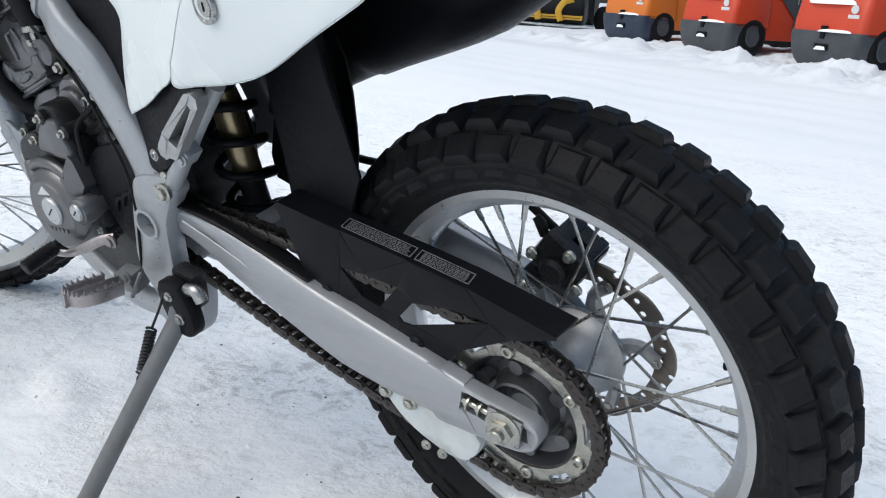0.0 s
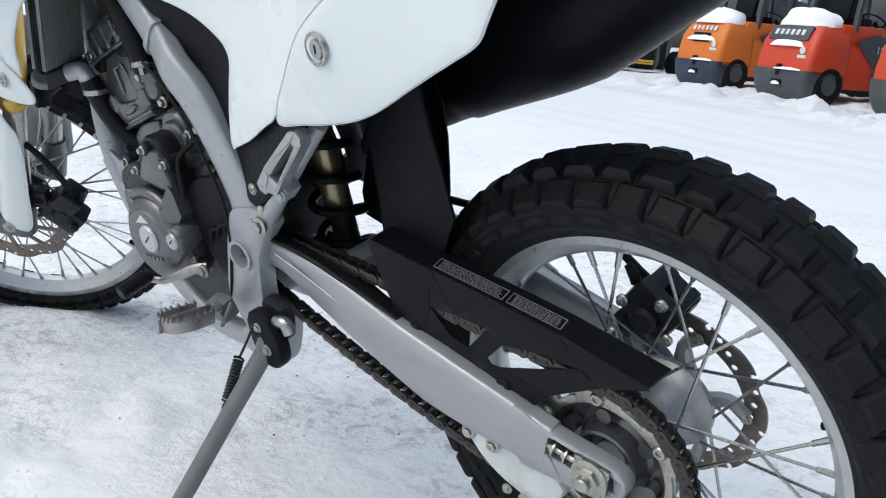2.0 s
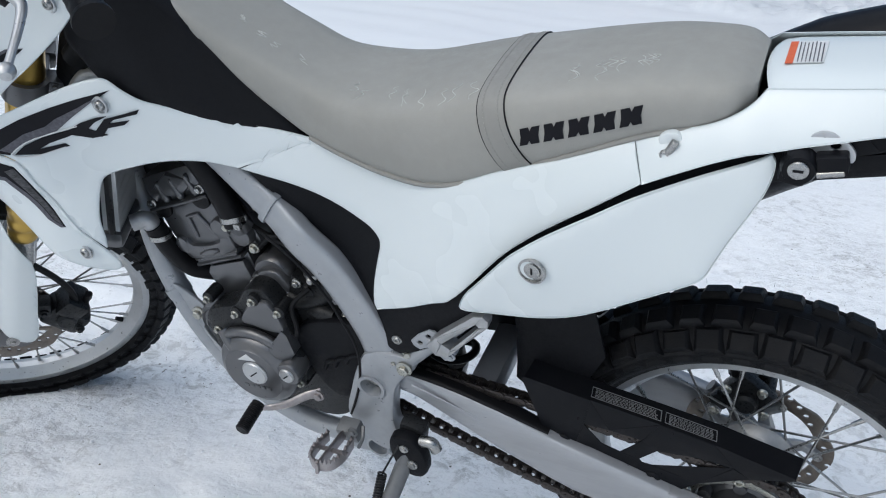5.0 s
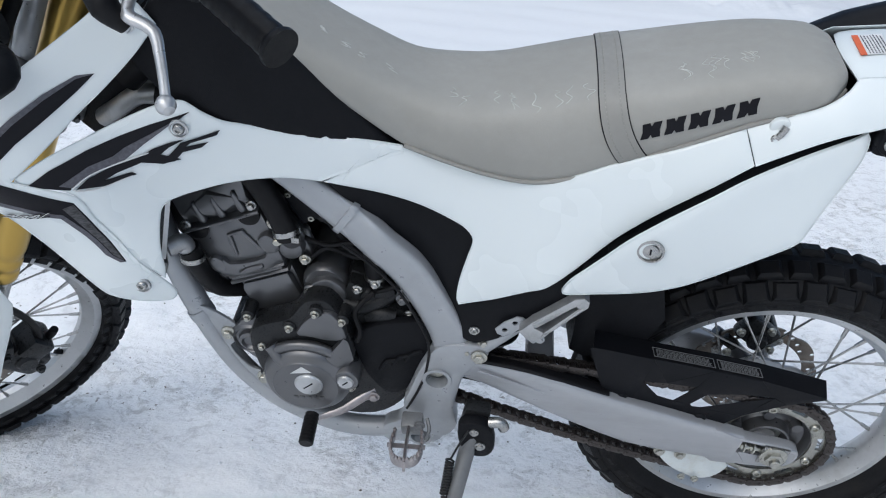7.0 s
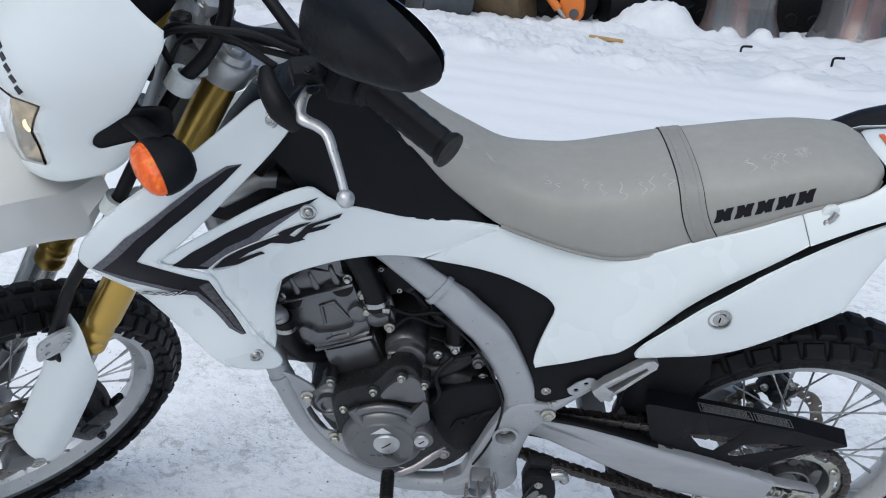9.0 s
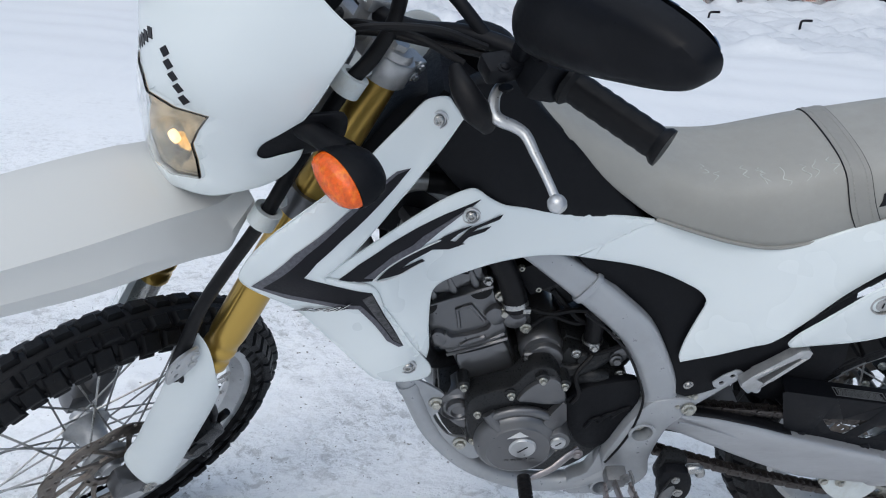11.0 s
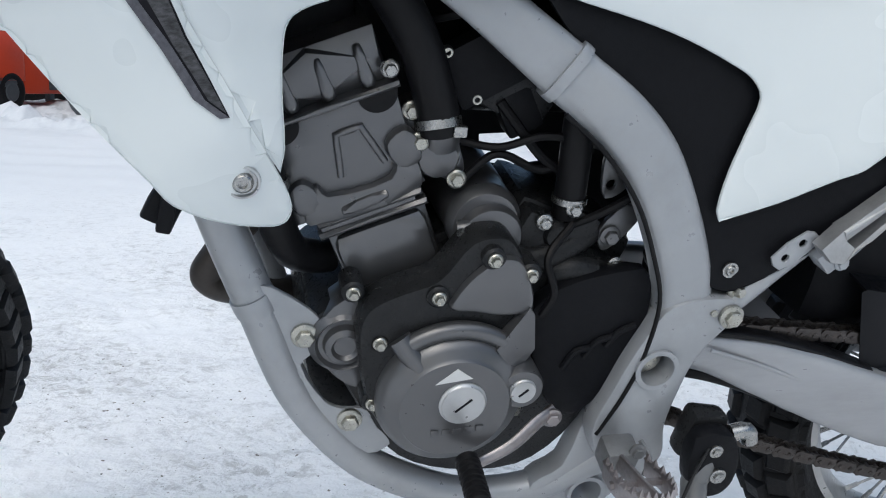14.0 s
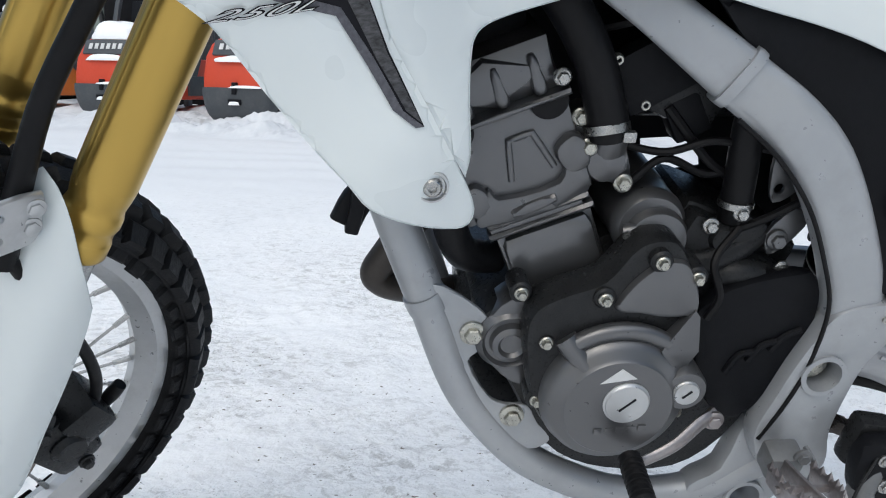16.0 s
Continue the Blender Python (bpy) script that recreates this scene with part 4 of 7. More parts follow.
def cover_lock():
    c = Vector((-.259, COVER(-.259, .772) - 0.001, .772))
    m = Matrix.Translation(c) @ Matrix.Rotation(radians(-8), 4, "Z")
    f = Form().lathe([(0.0175, 0.002), (0.0170, -0.0015), (0.0145, -0.002), (0.0135, 0.002), (0.011, 0.0025), (0.010, -0.0005), (0.0085, -0.001), (0.0, -0.001)], m, 32)
    lk = part("side_cover_lock", f, STEEL, bike, "round steel lock barrel")
    part("key_slot", Form().block((0.0022, 0.001, 0.009), m @ Matrix.Translation((0, -0.0012, 0)), 0.0003), INK, lk)
    for x, z in ((-.848, .904), (-.922, .687), (-.896, 1.03)):
        y = BODY(x, z) - 0.003
        f = Form().lathe([(0.0125, 0.002), (0.0120, -0.0012), (0.0105, -0.0016), (0.0095, 0.001), (0.0, 0.001)], pose(x, y, z), 28)
        part("washer", f, RIM, bike)
        part("screw", Form().screw((x, y - 0.0005, z), 0.0075, 0.0035), STEEL, bike)


cover_lock()


def seat_tree():
    from mathutils.bvhtree import BVHTree
    return BVHTree.FromPolygons([v.co for v in SEAT.data.vertices], [tuple(p.vertices) for p in SEAT.data.polygons])


SEAT_TREE = seat_tree()


def seat_trim():
    # strap over the seat: sections follow the seat's skin
    def line(x, proud, n=40):
        out = []
        for k in range(n):
            s = k / (n - 1)
            q = x + 0.015 - 0.043 * math.sin(math.pi / 2 * min(1.0, s / .62))
            a = radians(-12 + 102 * s)
            c = Vector((q, 0, np.interp(q, SEAT_X, SEAT_B) + .01))
            d = Vector((0, -math.cos(a), math.sin(a)))
            hit = SEAT_TREE.ray_cast(c + d * .4, -d)[0]
            if hit:
                out.append(hit + d * proud)
        return out
    rows = [line(x, 0.0022) for x in (-.313, -.306, -.298, -.290, -.283)]
    n = min(len(r) for r in rows)
    f = Form().add([p for r in rows for p in r[:n]], [(i * n + j, i * n + j + 1, (i + 1) * n + j + 1, (i + 1) * n + j) for i in range(4) for j in range(n - 1)])
    f.mirror()
    st = part("seat_strap", f, SEATS, bike, "grey passenger strap across the seat")
    f = Form().sweep(line(-.3135, 0.0010), 0.0009, 1, 6).mirror()
    part("strap_seam", f, INK, st, "dark piped strap edge")
    f = Form().sweep(line(-.2825, 0.0010), 0.0009, 1, 6).mirror()
    part("strap_seam", f, INK, st, "dark piped strap edge")
    f = Form()
    for x in (-.3065, -.2895):
        p = line(x, 0.0026, 110)
        for i in range(0, len(p) - 1, 3):
            f.sweep([p[i], p[i + 1]], 0.0006, 1, 4)
    f.mirror()
    tagged(part("stitching", f, SEATV, st, "pale stitching"), kind="stuff")
    # piping round the seat's foot
    f = Form().sweep([(x, -(w + 0.0005), b - 0.001) for x, w, b in list(zip(SEAT_X, SEAT_W, SEAT_B))[4:]], 0.0035, 4, 8).mirror()
    part("seat_piping", f, SEATS, SEAT)


SEAT_X = [-.805, -.740, -.680, -.630, -.580, -.530, -.470, -.410, -.350, -.290, -.215, -.150, -.100, -.070, -.050]
SEAT_W = [.060, .072, .075, .077, .079, .092, .100, .104, .104, .102, .098, .092, .087, .080, .058]
SEAT_B = [1.030, .985, .930, .890, .856, .846, .833, .828, .842, .868, .900, .926, .938, .948, .958]
seat_trim()


def seat_side(x, z):
    hit = SEAT_TREE.ray_cast(Vector((x, -.4, z)), Vector((0, 1, 0)))[0]
    return hit.y if hit else -.09


CHALK = mat("chalk", (0.50, 0.51, 0.49), 0.8, var=0.3, scale=120)


def seat_mark():
    """The maker's mark on the seat: five dark slabs with slab feet, as plain shapes."""
    f = Form()

    def quad(o):
        f.solid([(x, z) for x, z in o], lambda u, v, w: (u, seat_side(u, v) - 0.0012 + w, v), 0.002, 0, step=0.008)

    for i in range(5):
        x0 = -.287 + i * 0.0272
        z0 = .900 + i * 0.0083
        s = 0.305
        w, h = 0.0225, 0.020

        def p(a, b):
            return (x0 + a * w, z0 + a * w * s + b * h)
        quad([p(0, 0), p(.40, 0), p(.5, .22), p(.60, 0), p(1, 0), p(.94, .5), p(1, 1), p(.60, 1), p(.5, .78), p(.40, 1), p(0, 1), p(.06, .5)])
    part("seat_print", f, INK, SEAT, "dark printed maker's mark")
    # chalk scribble: pale broken strokes over the shoulder of the seat
    rnd = random.Random(5)
    f = Form()

    def skin(x, a):
        c0 = Vector((x, 0, float(np.interp(x, SEAT_X, SEAT_B)) + .01))
        d = Vector((0, -math.cos(a), math.sin(a)))
        hit = SEAT_TREE.ray_cast(c0 + d * .4, -d)[0]
        return (hit or c0) + d * .0002
    for x0, x1, a0, a1, n in ((-.535, -.345, 46, 60, 9), (-.245, -.075, 46, 66, 10), (-.70, -.60, 56, 68, 4)):
        for i in range(n):
            x = x0 + (x1 - x0) * (i + .5) / n
            for stroke in range(rnd.choice((0, 1, 1, 2))):
                px, pa = x + rnd.uniform(-.008, .006), a1 + rnd.uniform(-7, 3)
                pts = []
                for q in range(6):
                    pts.append(skin(px + .006 * math.sin(q * 2.1 + i) * rnd.uniform(.4, 1), radians(pa)))
                    px += rnd.uniform(-.003, .004)
                    pa -= (a1 - a0) / 5 * rnd.uniform(.5, 1.3)
                f.sweep(pts, [.0002, .0006, .0004, .0006, .0004, .0002], 3, 4)
    tagged(part("chalk_mark", f, CHALK, SEAT, "faint white chalk scribble"), kind="stuff")


seat_mark()


def fine(o, step=0.006):
    """Cuts the edges of a closed outline into short ones, so that it follows a curved sheet."""
    out = []
    for a, b in zip(o, o[1:] + o[:1]):
        n = max(1, int(math.hypot(b[0] - a[0], b[1] - a[1]) / step))
        out += [(a[0] + (b[0] - a[0]) * k / n, a[1] + (b[1] - a[1]) * k / n) for k in range(n)]
    return out


def livery():
    edge = [(-1.104, .851), (-1.048, .9135), (-1.007, .948), (-.976, .968), (-.945, .9825), (-.928, .983)]
    low = [(-1.070, .840), (-1.034, .8315), (-.986, .817), (-.965, .783), (-.945, .747), (-.930, .735)]
    f = Form().solid(fine(edge + [(-.946, .968), (-.977, .946), (-1.009, .924), (-1.037, .899), (-1.053, .877), (-1.016, .856), (-.972, .831), (-.955, .786)] + low[::-1]), on(BODY, 0.0042), 0.001, 0, step=0.008)
    d = pair("shroud_decal", f, INK, bike, "black arrow decal with a grey border")
    f = Form().solid(fine([(-1.117, .852), (-1.062, .915), (-1.006, .957), (-.975, .975), (-.945, .986)] + edge[::-1]), on(BODY, 0.0046), 0.001, 0, step=0.008)
    f.solid(fine([(-1.117, .852), (-1.104, .851)] + low + [(-.936, .735), (-.952, .748), (-.970, .780), (-.989, .812), (-1.037, .824), (-1.076, .831)]), on(BODY, 0.0046), 0.001, 0, step=0.008)
    part("decal_border", f, GREYINK, d)
    f = Form().solid(fine([(-.984, .826), (-.972, .829), (-.956, .785), (-.932, .738), (-.943, .747), (-.963, .782)]), on(BODY, 0.0048), 0.001, 0, step=0.008)
    part("decal_texture", f, FLECK, d, "dark flecked grey print")
    f = Form().solid(fine([(-1.014, .863), (-.988, .880), (-.948, .896), (-.915, .905), (-.880, .913), (-.836, .921), (-.852, .912), (-.881, .898), (-.909, .887), (-.923, .878), (-.949, .872), (-.966, .860), (-.972, .848)]), on(BODY, 0.0012), 0.001, 0, step=0.01)
    e = pair("panel_decal", f, INK, bike, "black and grey slanted decal")
    f = Form().solid(fine([(-.982, .857), (-.969, .864), (-.949, .875), (-.923, .881), (-.909, .890), (-.881, .901), (-.846, .917), (-.888, .890), (-.913, .872), (-.937, .866), (-.957, .859), (-.969, .851)]), on(BODY, 0.0016), 0.001, 0, step=0.01)
    part("decal_border", f, GREYINK, e)
    # slanted model mark: three swept strokes with a pale rim
    strokes = ([(-.966, .848), (-.952, .859), (-.930, .867), (-.906, .871), (-.881, .8755), (-.874, .872), (-.903, .862), (-.924, .857), (-.938, .8505), (-.909, .853), (-.905, .848), (-.935, .8425)],
               [(-.906, .868), (-.881, .881), (-.859, .887), (-.845, .888), (-.863, .880), (-.874, .871), (-.853, .859), (-.874, .856)],
               [(-.873, .860), (-.849, .884), (-.827, .888), (-.804, .893), (-.808, .887), (-.838, .882), (-.845, .877), (-.819, .879), (-.827, .873), (-.849, .870), (-.861, .857)])
    for o in strokes:
        part("model_mark", Form().solid(fine(o), on(BODY, 0.0022), 0.001, 0, step=0.01), INK, e)
    f = Form().sweep([(x, BODY(x, z) - 0.0018, z) for x, z in [(-.886, .8765), (-.923, .8695), (-.950, .8625), (-.9685, .8500), (-.966, .8455), (-.945, .8415), (-.909, .8475)]], 0.0010, 5, 5)
    part("mark_outline", f, PALE, e)
    # "250L" in pale figures with a dark rim
    for k, (grow, col) in enumerate(((0.00035, INK), (-0.0001, PALE))):
        cu = bpy.data.curves.new("text", "FONT")
        cu.body, cu.size, cu.shear, cu.extrude, cu.offset, cu.space_character = "250L", 0.0082, 0.7, 0.0003, grow, 1.1
        tmp = new("tmp", cu)
        me = bpy.data.meshes.new_from_object(tmp.evaluated_get(bpy.context.evaluated_depsgraph_get()))
        bpy.data.objects.remove(tmp)
        for v in me.vertices:
            x = -1.071 + v.co.x * 3.9
            z = .804 + v.co.y * 1.25 + (x + 1.07) * 0.19
            v.co = (x, BODY(x, z) - 0.0060 - 0.0009 * k - v.co.z * 0.3, z)
        me.materials.append(col)
        part("number_print", me, None, d, "slanted number print")


FLECK = mat("flecked_print", (0.05, 0.05, 0.054), 0.4, var=0.9, scale=240, streak=(0.5, 1, 1.6))
livery()


def subframe():
    f = Form().sweep([(-.506, -.108, .500), (-.474, -.113, .520), (-.427, -.116, .568), (-.378, -.118, .619), (-.327, -.118, .672)], [.0130, .0125, .0112, .0100, .0095], 6, 16)
    pair("subframe_tube", f, SILVER, bike)
    pair("seat_rail", Form().sweep([(-.60, -.06, .70), (-.35, -.065, .80), (-.10, -.06, .86)], .0125, 5, 14), ENGDARK, bike)
    # pivot plate with the large hole
    o = [(-.585, .385), (-.572, .44), (-.552, .495), (-.530, .530), (-.470, .538), (-.455, .520), (-.470, .500), (-.490, .470), (-.500, .430), (-.505, .390), (-.500, .350), (-.520, .320), (-.555, .330)]
    f = Form().solid(curve(o, 4, True), lambda u, v, w: (u, -.126 + w, v), 0.03, 0.006, [list(reversed(ring(0.0165, 24, -.532, .461)))], step=0)
    f.lathe([(0.0225, -.126), (0.0225, -.129), (0.0175, -.129), (0.0165, -.122), (0.0165, -.10), (0.019, -.10)], pose(-.532, 0, .461), 30, closed=True)
    part("pivot_plate", f, SILVER, bike)
    # dark disc added inside the hole, standing in for the shade there
    part("pivot_shade", Form().lathe([(.0195, -.099), (.0195, -.092), (0, -.092), (0, -.099)], pose(-.532, 0, .461), 24), ENGDARK, bike)
    part("pivot_pin", Form().lathe([(.0085, -.092), (.0085, -.0955), (.006, -.097), (0, -.097)], pose(-.532, 0, .461), 18), ZINC, bike)
    part("pivot_bolt", Form().bolt((-.536, -.108, .463), 0.011, 0.008), ZINC, bike)
    f = Form().bolt((-.469, -.128, .520), 0.0085, 0.009)
    f.lathe([(0.0035, -.1285), (0.0035, -.1262), (0, -.1262)], pose(-.487, 0, .523), 10)
    part("subframe_bolt", f, ZINC, bike)
    # folded passenger footrest and its bracket
    f = Form().solid([(-.414, .603), (-.398, .622), (-.342, .672), (-.330, .674), (-.323, .668), (-.324, .658), (-.366, .612), (-.386, .588), (-.402, .590)], lambda u, v, w: (u, -.156 + w, v), 0.022, 0.003, [[(-.392, .612), (-.340, .660), (-.336, .655), (-.380, .604)]], step=0)
    pair("passenger_footrest", f, ALU, bike, "folded cast passenger footrest")
    f = Form().block((0.026, 0.024, 0.024), pose(-.392, -.134, .590, 0, -45, 0), .003).bolt((-.384, -.147, .586), 0.005, 0.005)
    f.solid(curve([(-.448, .585), (-.418, .612), (-.404, .606), (-.412, .590), (-.436, .572)], 2, True), lambda u, v, w: (u, -.134 + w, v), .004, .001, [list(reversed(ring(.004, 10, -.434, .585))), list(reversed(ring(.004, 10, -.420, .600)))], step=0)
    part("footrest_bracket", f, SILVER, bike)
    part("panel_screw", Form().screw((-.478, -.119, .566), 0.006, 0.004).join(Form().lathe([(0.008, -.119), (0.008, -.121), (0, -.121)], pose(-.478, 0, .566), 18)), STEEL, bike)
    part("bolt", Form().bolt((-.466, -.116, .542), 0.0055, 0.012, (0.3, -1, 0.2)), ZINC, bike)


subframe()


BRASS = mat("dull_brass_plating", (0.33, 0.275, 0.17), 0.35, 0.85, var=0.15, scale=30, dirt=(0.14, 0.12, 0.09), damount=0.5, dscale=40)


def shock():
    a, b = Vector((-.446, -.005, .425)), Vector((-.478, -.005, .655))
    d = (b - a).normalized()
    f = Form().sweep([a + (b - a) * .30, a + (b - a) * .55, a + (b - a) * .80], 0.0195, 2, 24)
    body = part("shock_absorber", f, BRASS, bike, "shock absorber with a dull brass body")
    part("damper", Form().sweep([a, a + (b - a) * .5, b], 0.0175, 2, 20).sweep([b - (b - a) * .18, b], 0.028, 1, 20), ENGDARK, body)
    side = d.cross(Vector((0, 1, 0))).normalized()
    up = side.cross(d)
    turns = 5.2
    pts = [a + d * (0.245 * t / (turns * 2 * math.pi)) + (side * math.cos(t) + up * math.sin(t)) * 0.0345 for t in np.linspace(0, turns * 2 * math.pi, 120)]
    f = Form().sweep(pts, 0.0068, 1, 10)
    part("spring", f, SATIN, body, "black coil spring")
    f = Form().lathe([(0.038, -.006), (0.041, 0), (0.038, .006), (0.02, .008), (0.02, -.008)], Matrix.Translation(b) @ d.to_track_quat("Y", "Z").to_matrix().to_4x4(), 28, closed=True)
    part("spring_collar", f, ENGDARK, body)
    # dark sheet added beyond the shock to black out the gap beside it
    part("shock_backing", Form().solid(curve([(-.47, .46), (-.33, .47), (-.30, .56), (-.31, .68), (-.40, .69), (-.43, .60)], 3, True), lambda u, v, w: (u, .052 + w, v), .004, .001, step=0), BLACK, bike)
    part("airbox", Form().block((0.20, 0.15, 0.17), pose(-.42, 0.0, .76, 0, -15, 0), 0.03), BLACK, bike)
    part("linkage", Form().block((0.10, 0.06, 0.05), pose(-.49, 0, .40, 0, 15, 0), 0.012), ENGDARK, bike)


shock()


def chain():
    """Drive chain: alternate links laid along the two runs and both sprockets."""
    c1, r1, c2, r2 = (0.0, .325), .1012, (-.602, .462), .0357
    d = math.hypot(c2[0] - c1[0], c2[1] - c1[1])
    base = math.atan2(c2[1] - c1[1], c2[0] - c1[0])
    off = math.acos((r1 - r2) / d)
    pts = []
    for a in np.linspace(base + off, base - off, 40):  # lower tangent round the front sprocket to the upper
        pts.append((c2[0] + r2 * math.cos(a), c2[1] + r2 * math.sin(a)))
    top = (c1[0] + r1 * math.cos(base - off), c1[1] + r1 * math.sin(base - off))
    low = (c1[0] + r1 * math.cos(base + off), c1[1] + r1 * math.sin(base + off))
    p0 = pts[-1]
    for s in np.linspace(0.02, 0.98, 40):
        pts.append((p0[0] + (top[0] - p0[0]) * s, p0[1] + (top[1] - p0[1]) * s + 0.005 * math.sin(math.pi * s)))
    a0 = base - off
    a1 = base + off - 2 * math.pi
    for a in np.linspace(a0, a1, 80):
        pts.append((c1[0] + r1 * math.cos(a), c1[1] + r1 * math.sin(a)))
    p0, p1 = pts[-1], pts[0]
    for s in np.linspace(0.02, 0.98, 40):
        pts.append((p0[0] + (p1[0] - p0[0]) * s, p0[1] + (p1[1] - p0[1]) * s - 0.016 * math.sin(math.pi * s)))
    p = np.array(pts + [pts[0]])
    seg = np.hypot(*np.diff(p, axis=0).T)
    run = np.r_[0, np.cumsum(seg)]
    count = 2 * round(run[-1] / 0.015875 / 2)
    at = np.linspace(0, run[-1], count + 1)
    xs, zs = np.interp(at, run, p[:, 0]), np.interp(at, run, p[:, 1])
    pitch = run[-1] / count
    waist = [(pitch * .5 + .0084 * math.cos(t), .0084 * math.sin(t)) for t in np.linspace(-2.2, 2.2, 7)] + [(0, .0072)] + [(-pitch * .5 + .0084 * math.cos(t), .0084 * math.sin(t)) for t in np.linspace(math.pi - 2.2 + 1.2, math.pi + 1.0, 7)] + [(0, -.0072)]
    outer, inner = Form(), Form()
    for f, y in ((outer, .0082), (inner, .0058)):
        for s in (-1, 1):
            f.solid(waist, lambda u, v, w, s=s, y=y: (u, s * y + w - .001, v), 0.0020, 0.0005, step=0)
        if f is outer:
            for e in (-1, 1):
                f.lathe([(0.0, -.0102), (0.0024, -.0102), (0.0026, -.009), (0.0026, .009), (0.0024, .0102), (0, .0102)], Matrix.Translation((e * pitch / 2, 0, 0)), 8)
        else:
            for e in (-1, 1):
                f.lathe([(0.0050, -.0048), (0.0050, .0048)], Matrix.Translation((e * pitch / 2, 0, 0)), 10)
    meshes = [mesh_of("outer_link", outer, CHAIN), mesh_of("inner_link", inner, CHAIN)]
    holder = part("chain_slider", Form().sweep([(-.525, -.098, .492), (-.47, -.098, .489), (-.395, -.098, .4755), (-.325, -.098, .453), (-.265, -.099, .431)], [.009, .009, .009, .009, .007], 5, section=[(x * 1.45, y * .45) for x, y in oblong(2, 2, .6, 3)], up=(0, 1, 0)).sweep([(-.545, -.084, .440), (-.46, -.084, .425), (-.40, -.084, .405), (-.33, -.084, .372)], .008, 5, 10), HOSE, bike, "black rubber chain slider with a dark oily chain")
    for i in range(count):
        x, z = (xs[i] + xs[i + 1]) / 2, (zs[i] + zs[i + 1]) / 2
        a = math.atan2(zs[i + 1] - zs[i], xs[i + 1] - xs[i])
        part("chain_link", meshes[i % 2], None, holder, m=Matrix.Translation((x, -.0868, z)) @ Matrix.Rotation(-a, 4, "Y"))
    f = Form()
    t = [(c2[0] + (.0395 if k % 2 else .031) * math.cos(2 * math.pi * k / 28), c2[1] + (.0395 if k % 2 else .031) * math.sin(2 * math.pi * k / 28)) for k in range(28)]
    part("drive_sprocket", f.plate(t, -.090, .0065, .0005), STEEL, bike)


chain()


def swingarm_end():
    # axle clamp: slotted plate, adjuster bolt, nut
    o = [(-.095, .380), (-.055, .368), (-.02, .360), (.022, .3515), (.042, .343), (.046, .328), (.037, .310), (.016, .301), (-.050, .302), (-.095, .309)]
    slot = [(.030, .338), (-.046, .357), (-.052, .352), (-.054, .336), (-.047, .330), (.030, .316)]
    f = Form().solid(curve(o, 4, True), lambda u, v, w: (u, -.119 + w, v), 0.022, 0.004, [slot], step=0)
    e = part("axle_bracket", f, SWING, bike)
    f = Form().block((.042, .004, .040), pose(.006, -.121, .333, 0, 10, 0), .001)
    part("adjuster_plate", f, STEEL, e)
    part("axle_nut", Form().bolt((.006, -.122, .333), .0150, .011).lathe([(.0085, -.128), (.0085, -.139), (.007, -.1405), (0, -.1405)], pose(.006, 0, .333), 16), ZINC, e)
    f = Form().sweep([(-.052, -.114, .345), (-.030, -.114, .341), (-.008, -.114, .337)], .0038, 1, 10)
    f.bolt((-.041, -.114, .343), .0065, .006, (-1, 0, .2)).bolt((-.026, -.114, .340), .0065, .006, (-1, 0, .2))
    part("adjuster_bolt", f, ZINC, e)
    # translucent chain guide under the arm
    o = [(-.176, .314), (-.160, .318), (-.141, .319), (-.104, .316), (-.074, .306), (-.054, .279), (-.047, .265), (-.063, .236), (-.078, .228), (-.096, .230), (-.118, .243), (-.136, .257), (-.154, .276), (-.168, .296)]
    f = Form().solid(curve(o, 3, True), lambda u, v, w: (u, -.103 + w + 0.006 * math.sin((u + .12) * 30), v), 0.032, 0.004, step=0.02)
    g = part("chain_guide", f, GUIDE, bike, "milky plastic chain guide")
    for x, y, z, r in ((-.168, -.110, .310, .0065), (-.1336, -.109, .303, .0065), (-.121, -.107, .2424, .0045), (-.098, -.107, .2384, .0045)):
        part("guide_bolt", Form().bolt((x, y, z), r, r), ZINC, g)
    # rear brake on the far side
    f = Form().block((.066, .024, .050), pose(-.014, .050, .440, 0, 38, 0), .009).block((.060, .030, .044), pose(-.014, .090, .438, 0, 38, 0), .009)
    f.block((.022, .060, .016), pose(-.018, .070, .464, 0, 38, 0), .004).block((.014, .060, .014), pose(.012, .070, .442, 0, 38, 0), .003)
    f.lathe([(0, -.018), (.013, -.018), (.017, -.013), (.017, .006), (0, .006)], pose(-.016, .042, .434), 22).block((.030, .014, .020), pose(-.052, .052, .410, 0, 38, 0), .005)
    cal = part("rear_caliper", f, ENGDARK, bike, "dark cast rear brake caliper")
    for x, z in ((-.044, .450), (.010, .414), (-.058, .402), (.004, .456)):
        part("caliper_bolt", Form().bolt((x, .036, z), .0052, .008), ZINC, cal)
    part("bleed_cap", Form().sweep([(-.036, .052, .466), (-.040, .052, .480), (-.046, .052, .488)], [.006, .007, .005], 2, 10), HOSE, cal)
    part("brake_hose", Form().sweep([(-.035, .075, .462), (-.09, .085, .490), (-.18, .095, .498), (-.30, .095, .49), (-.45, .09, .50)], .0055, 5, 10), HOSE, bike)
    f = Form().sweep([(-.070, .082, .405), (-.035, .080, .375), (0, .075, .325)], [.010, .011, .020], 5, 10)
    part("caliper_bracket", f, ENGINE, bike)


GUIDE = mat("milky_plastic", (0.62, 0.66, 0.66), 0.4, var=0.08, scale=30, dirt=(0.42, 0.38, 0.28), damount=0.5, dscale=25)
swingarm_end()


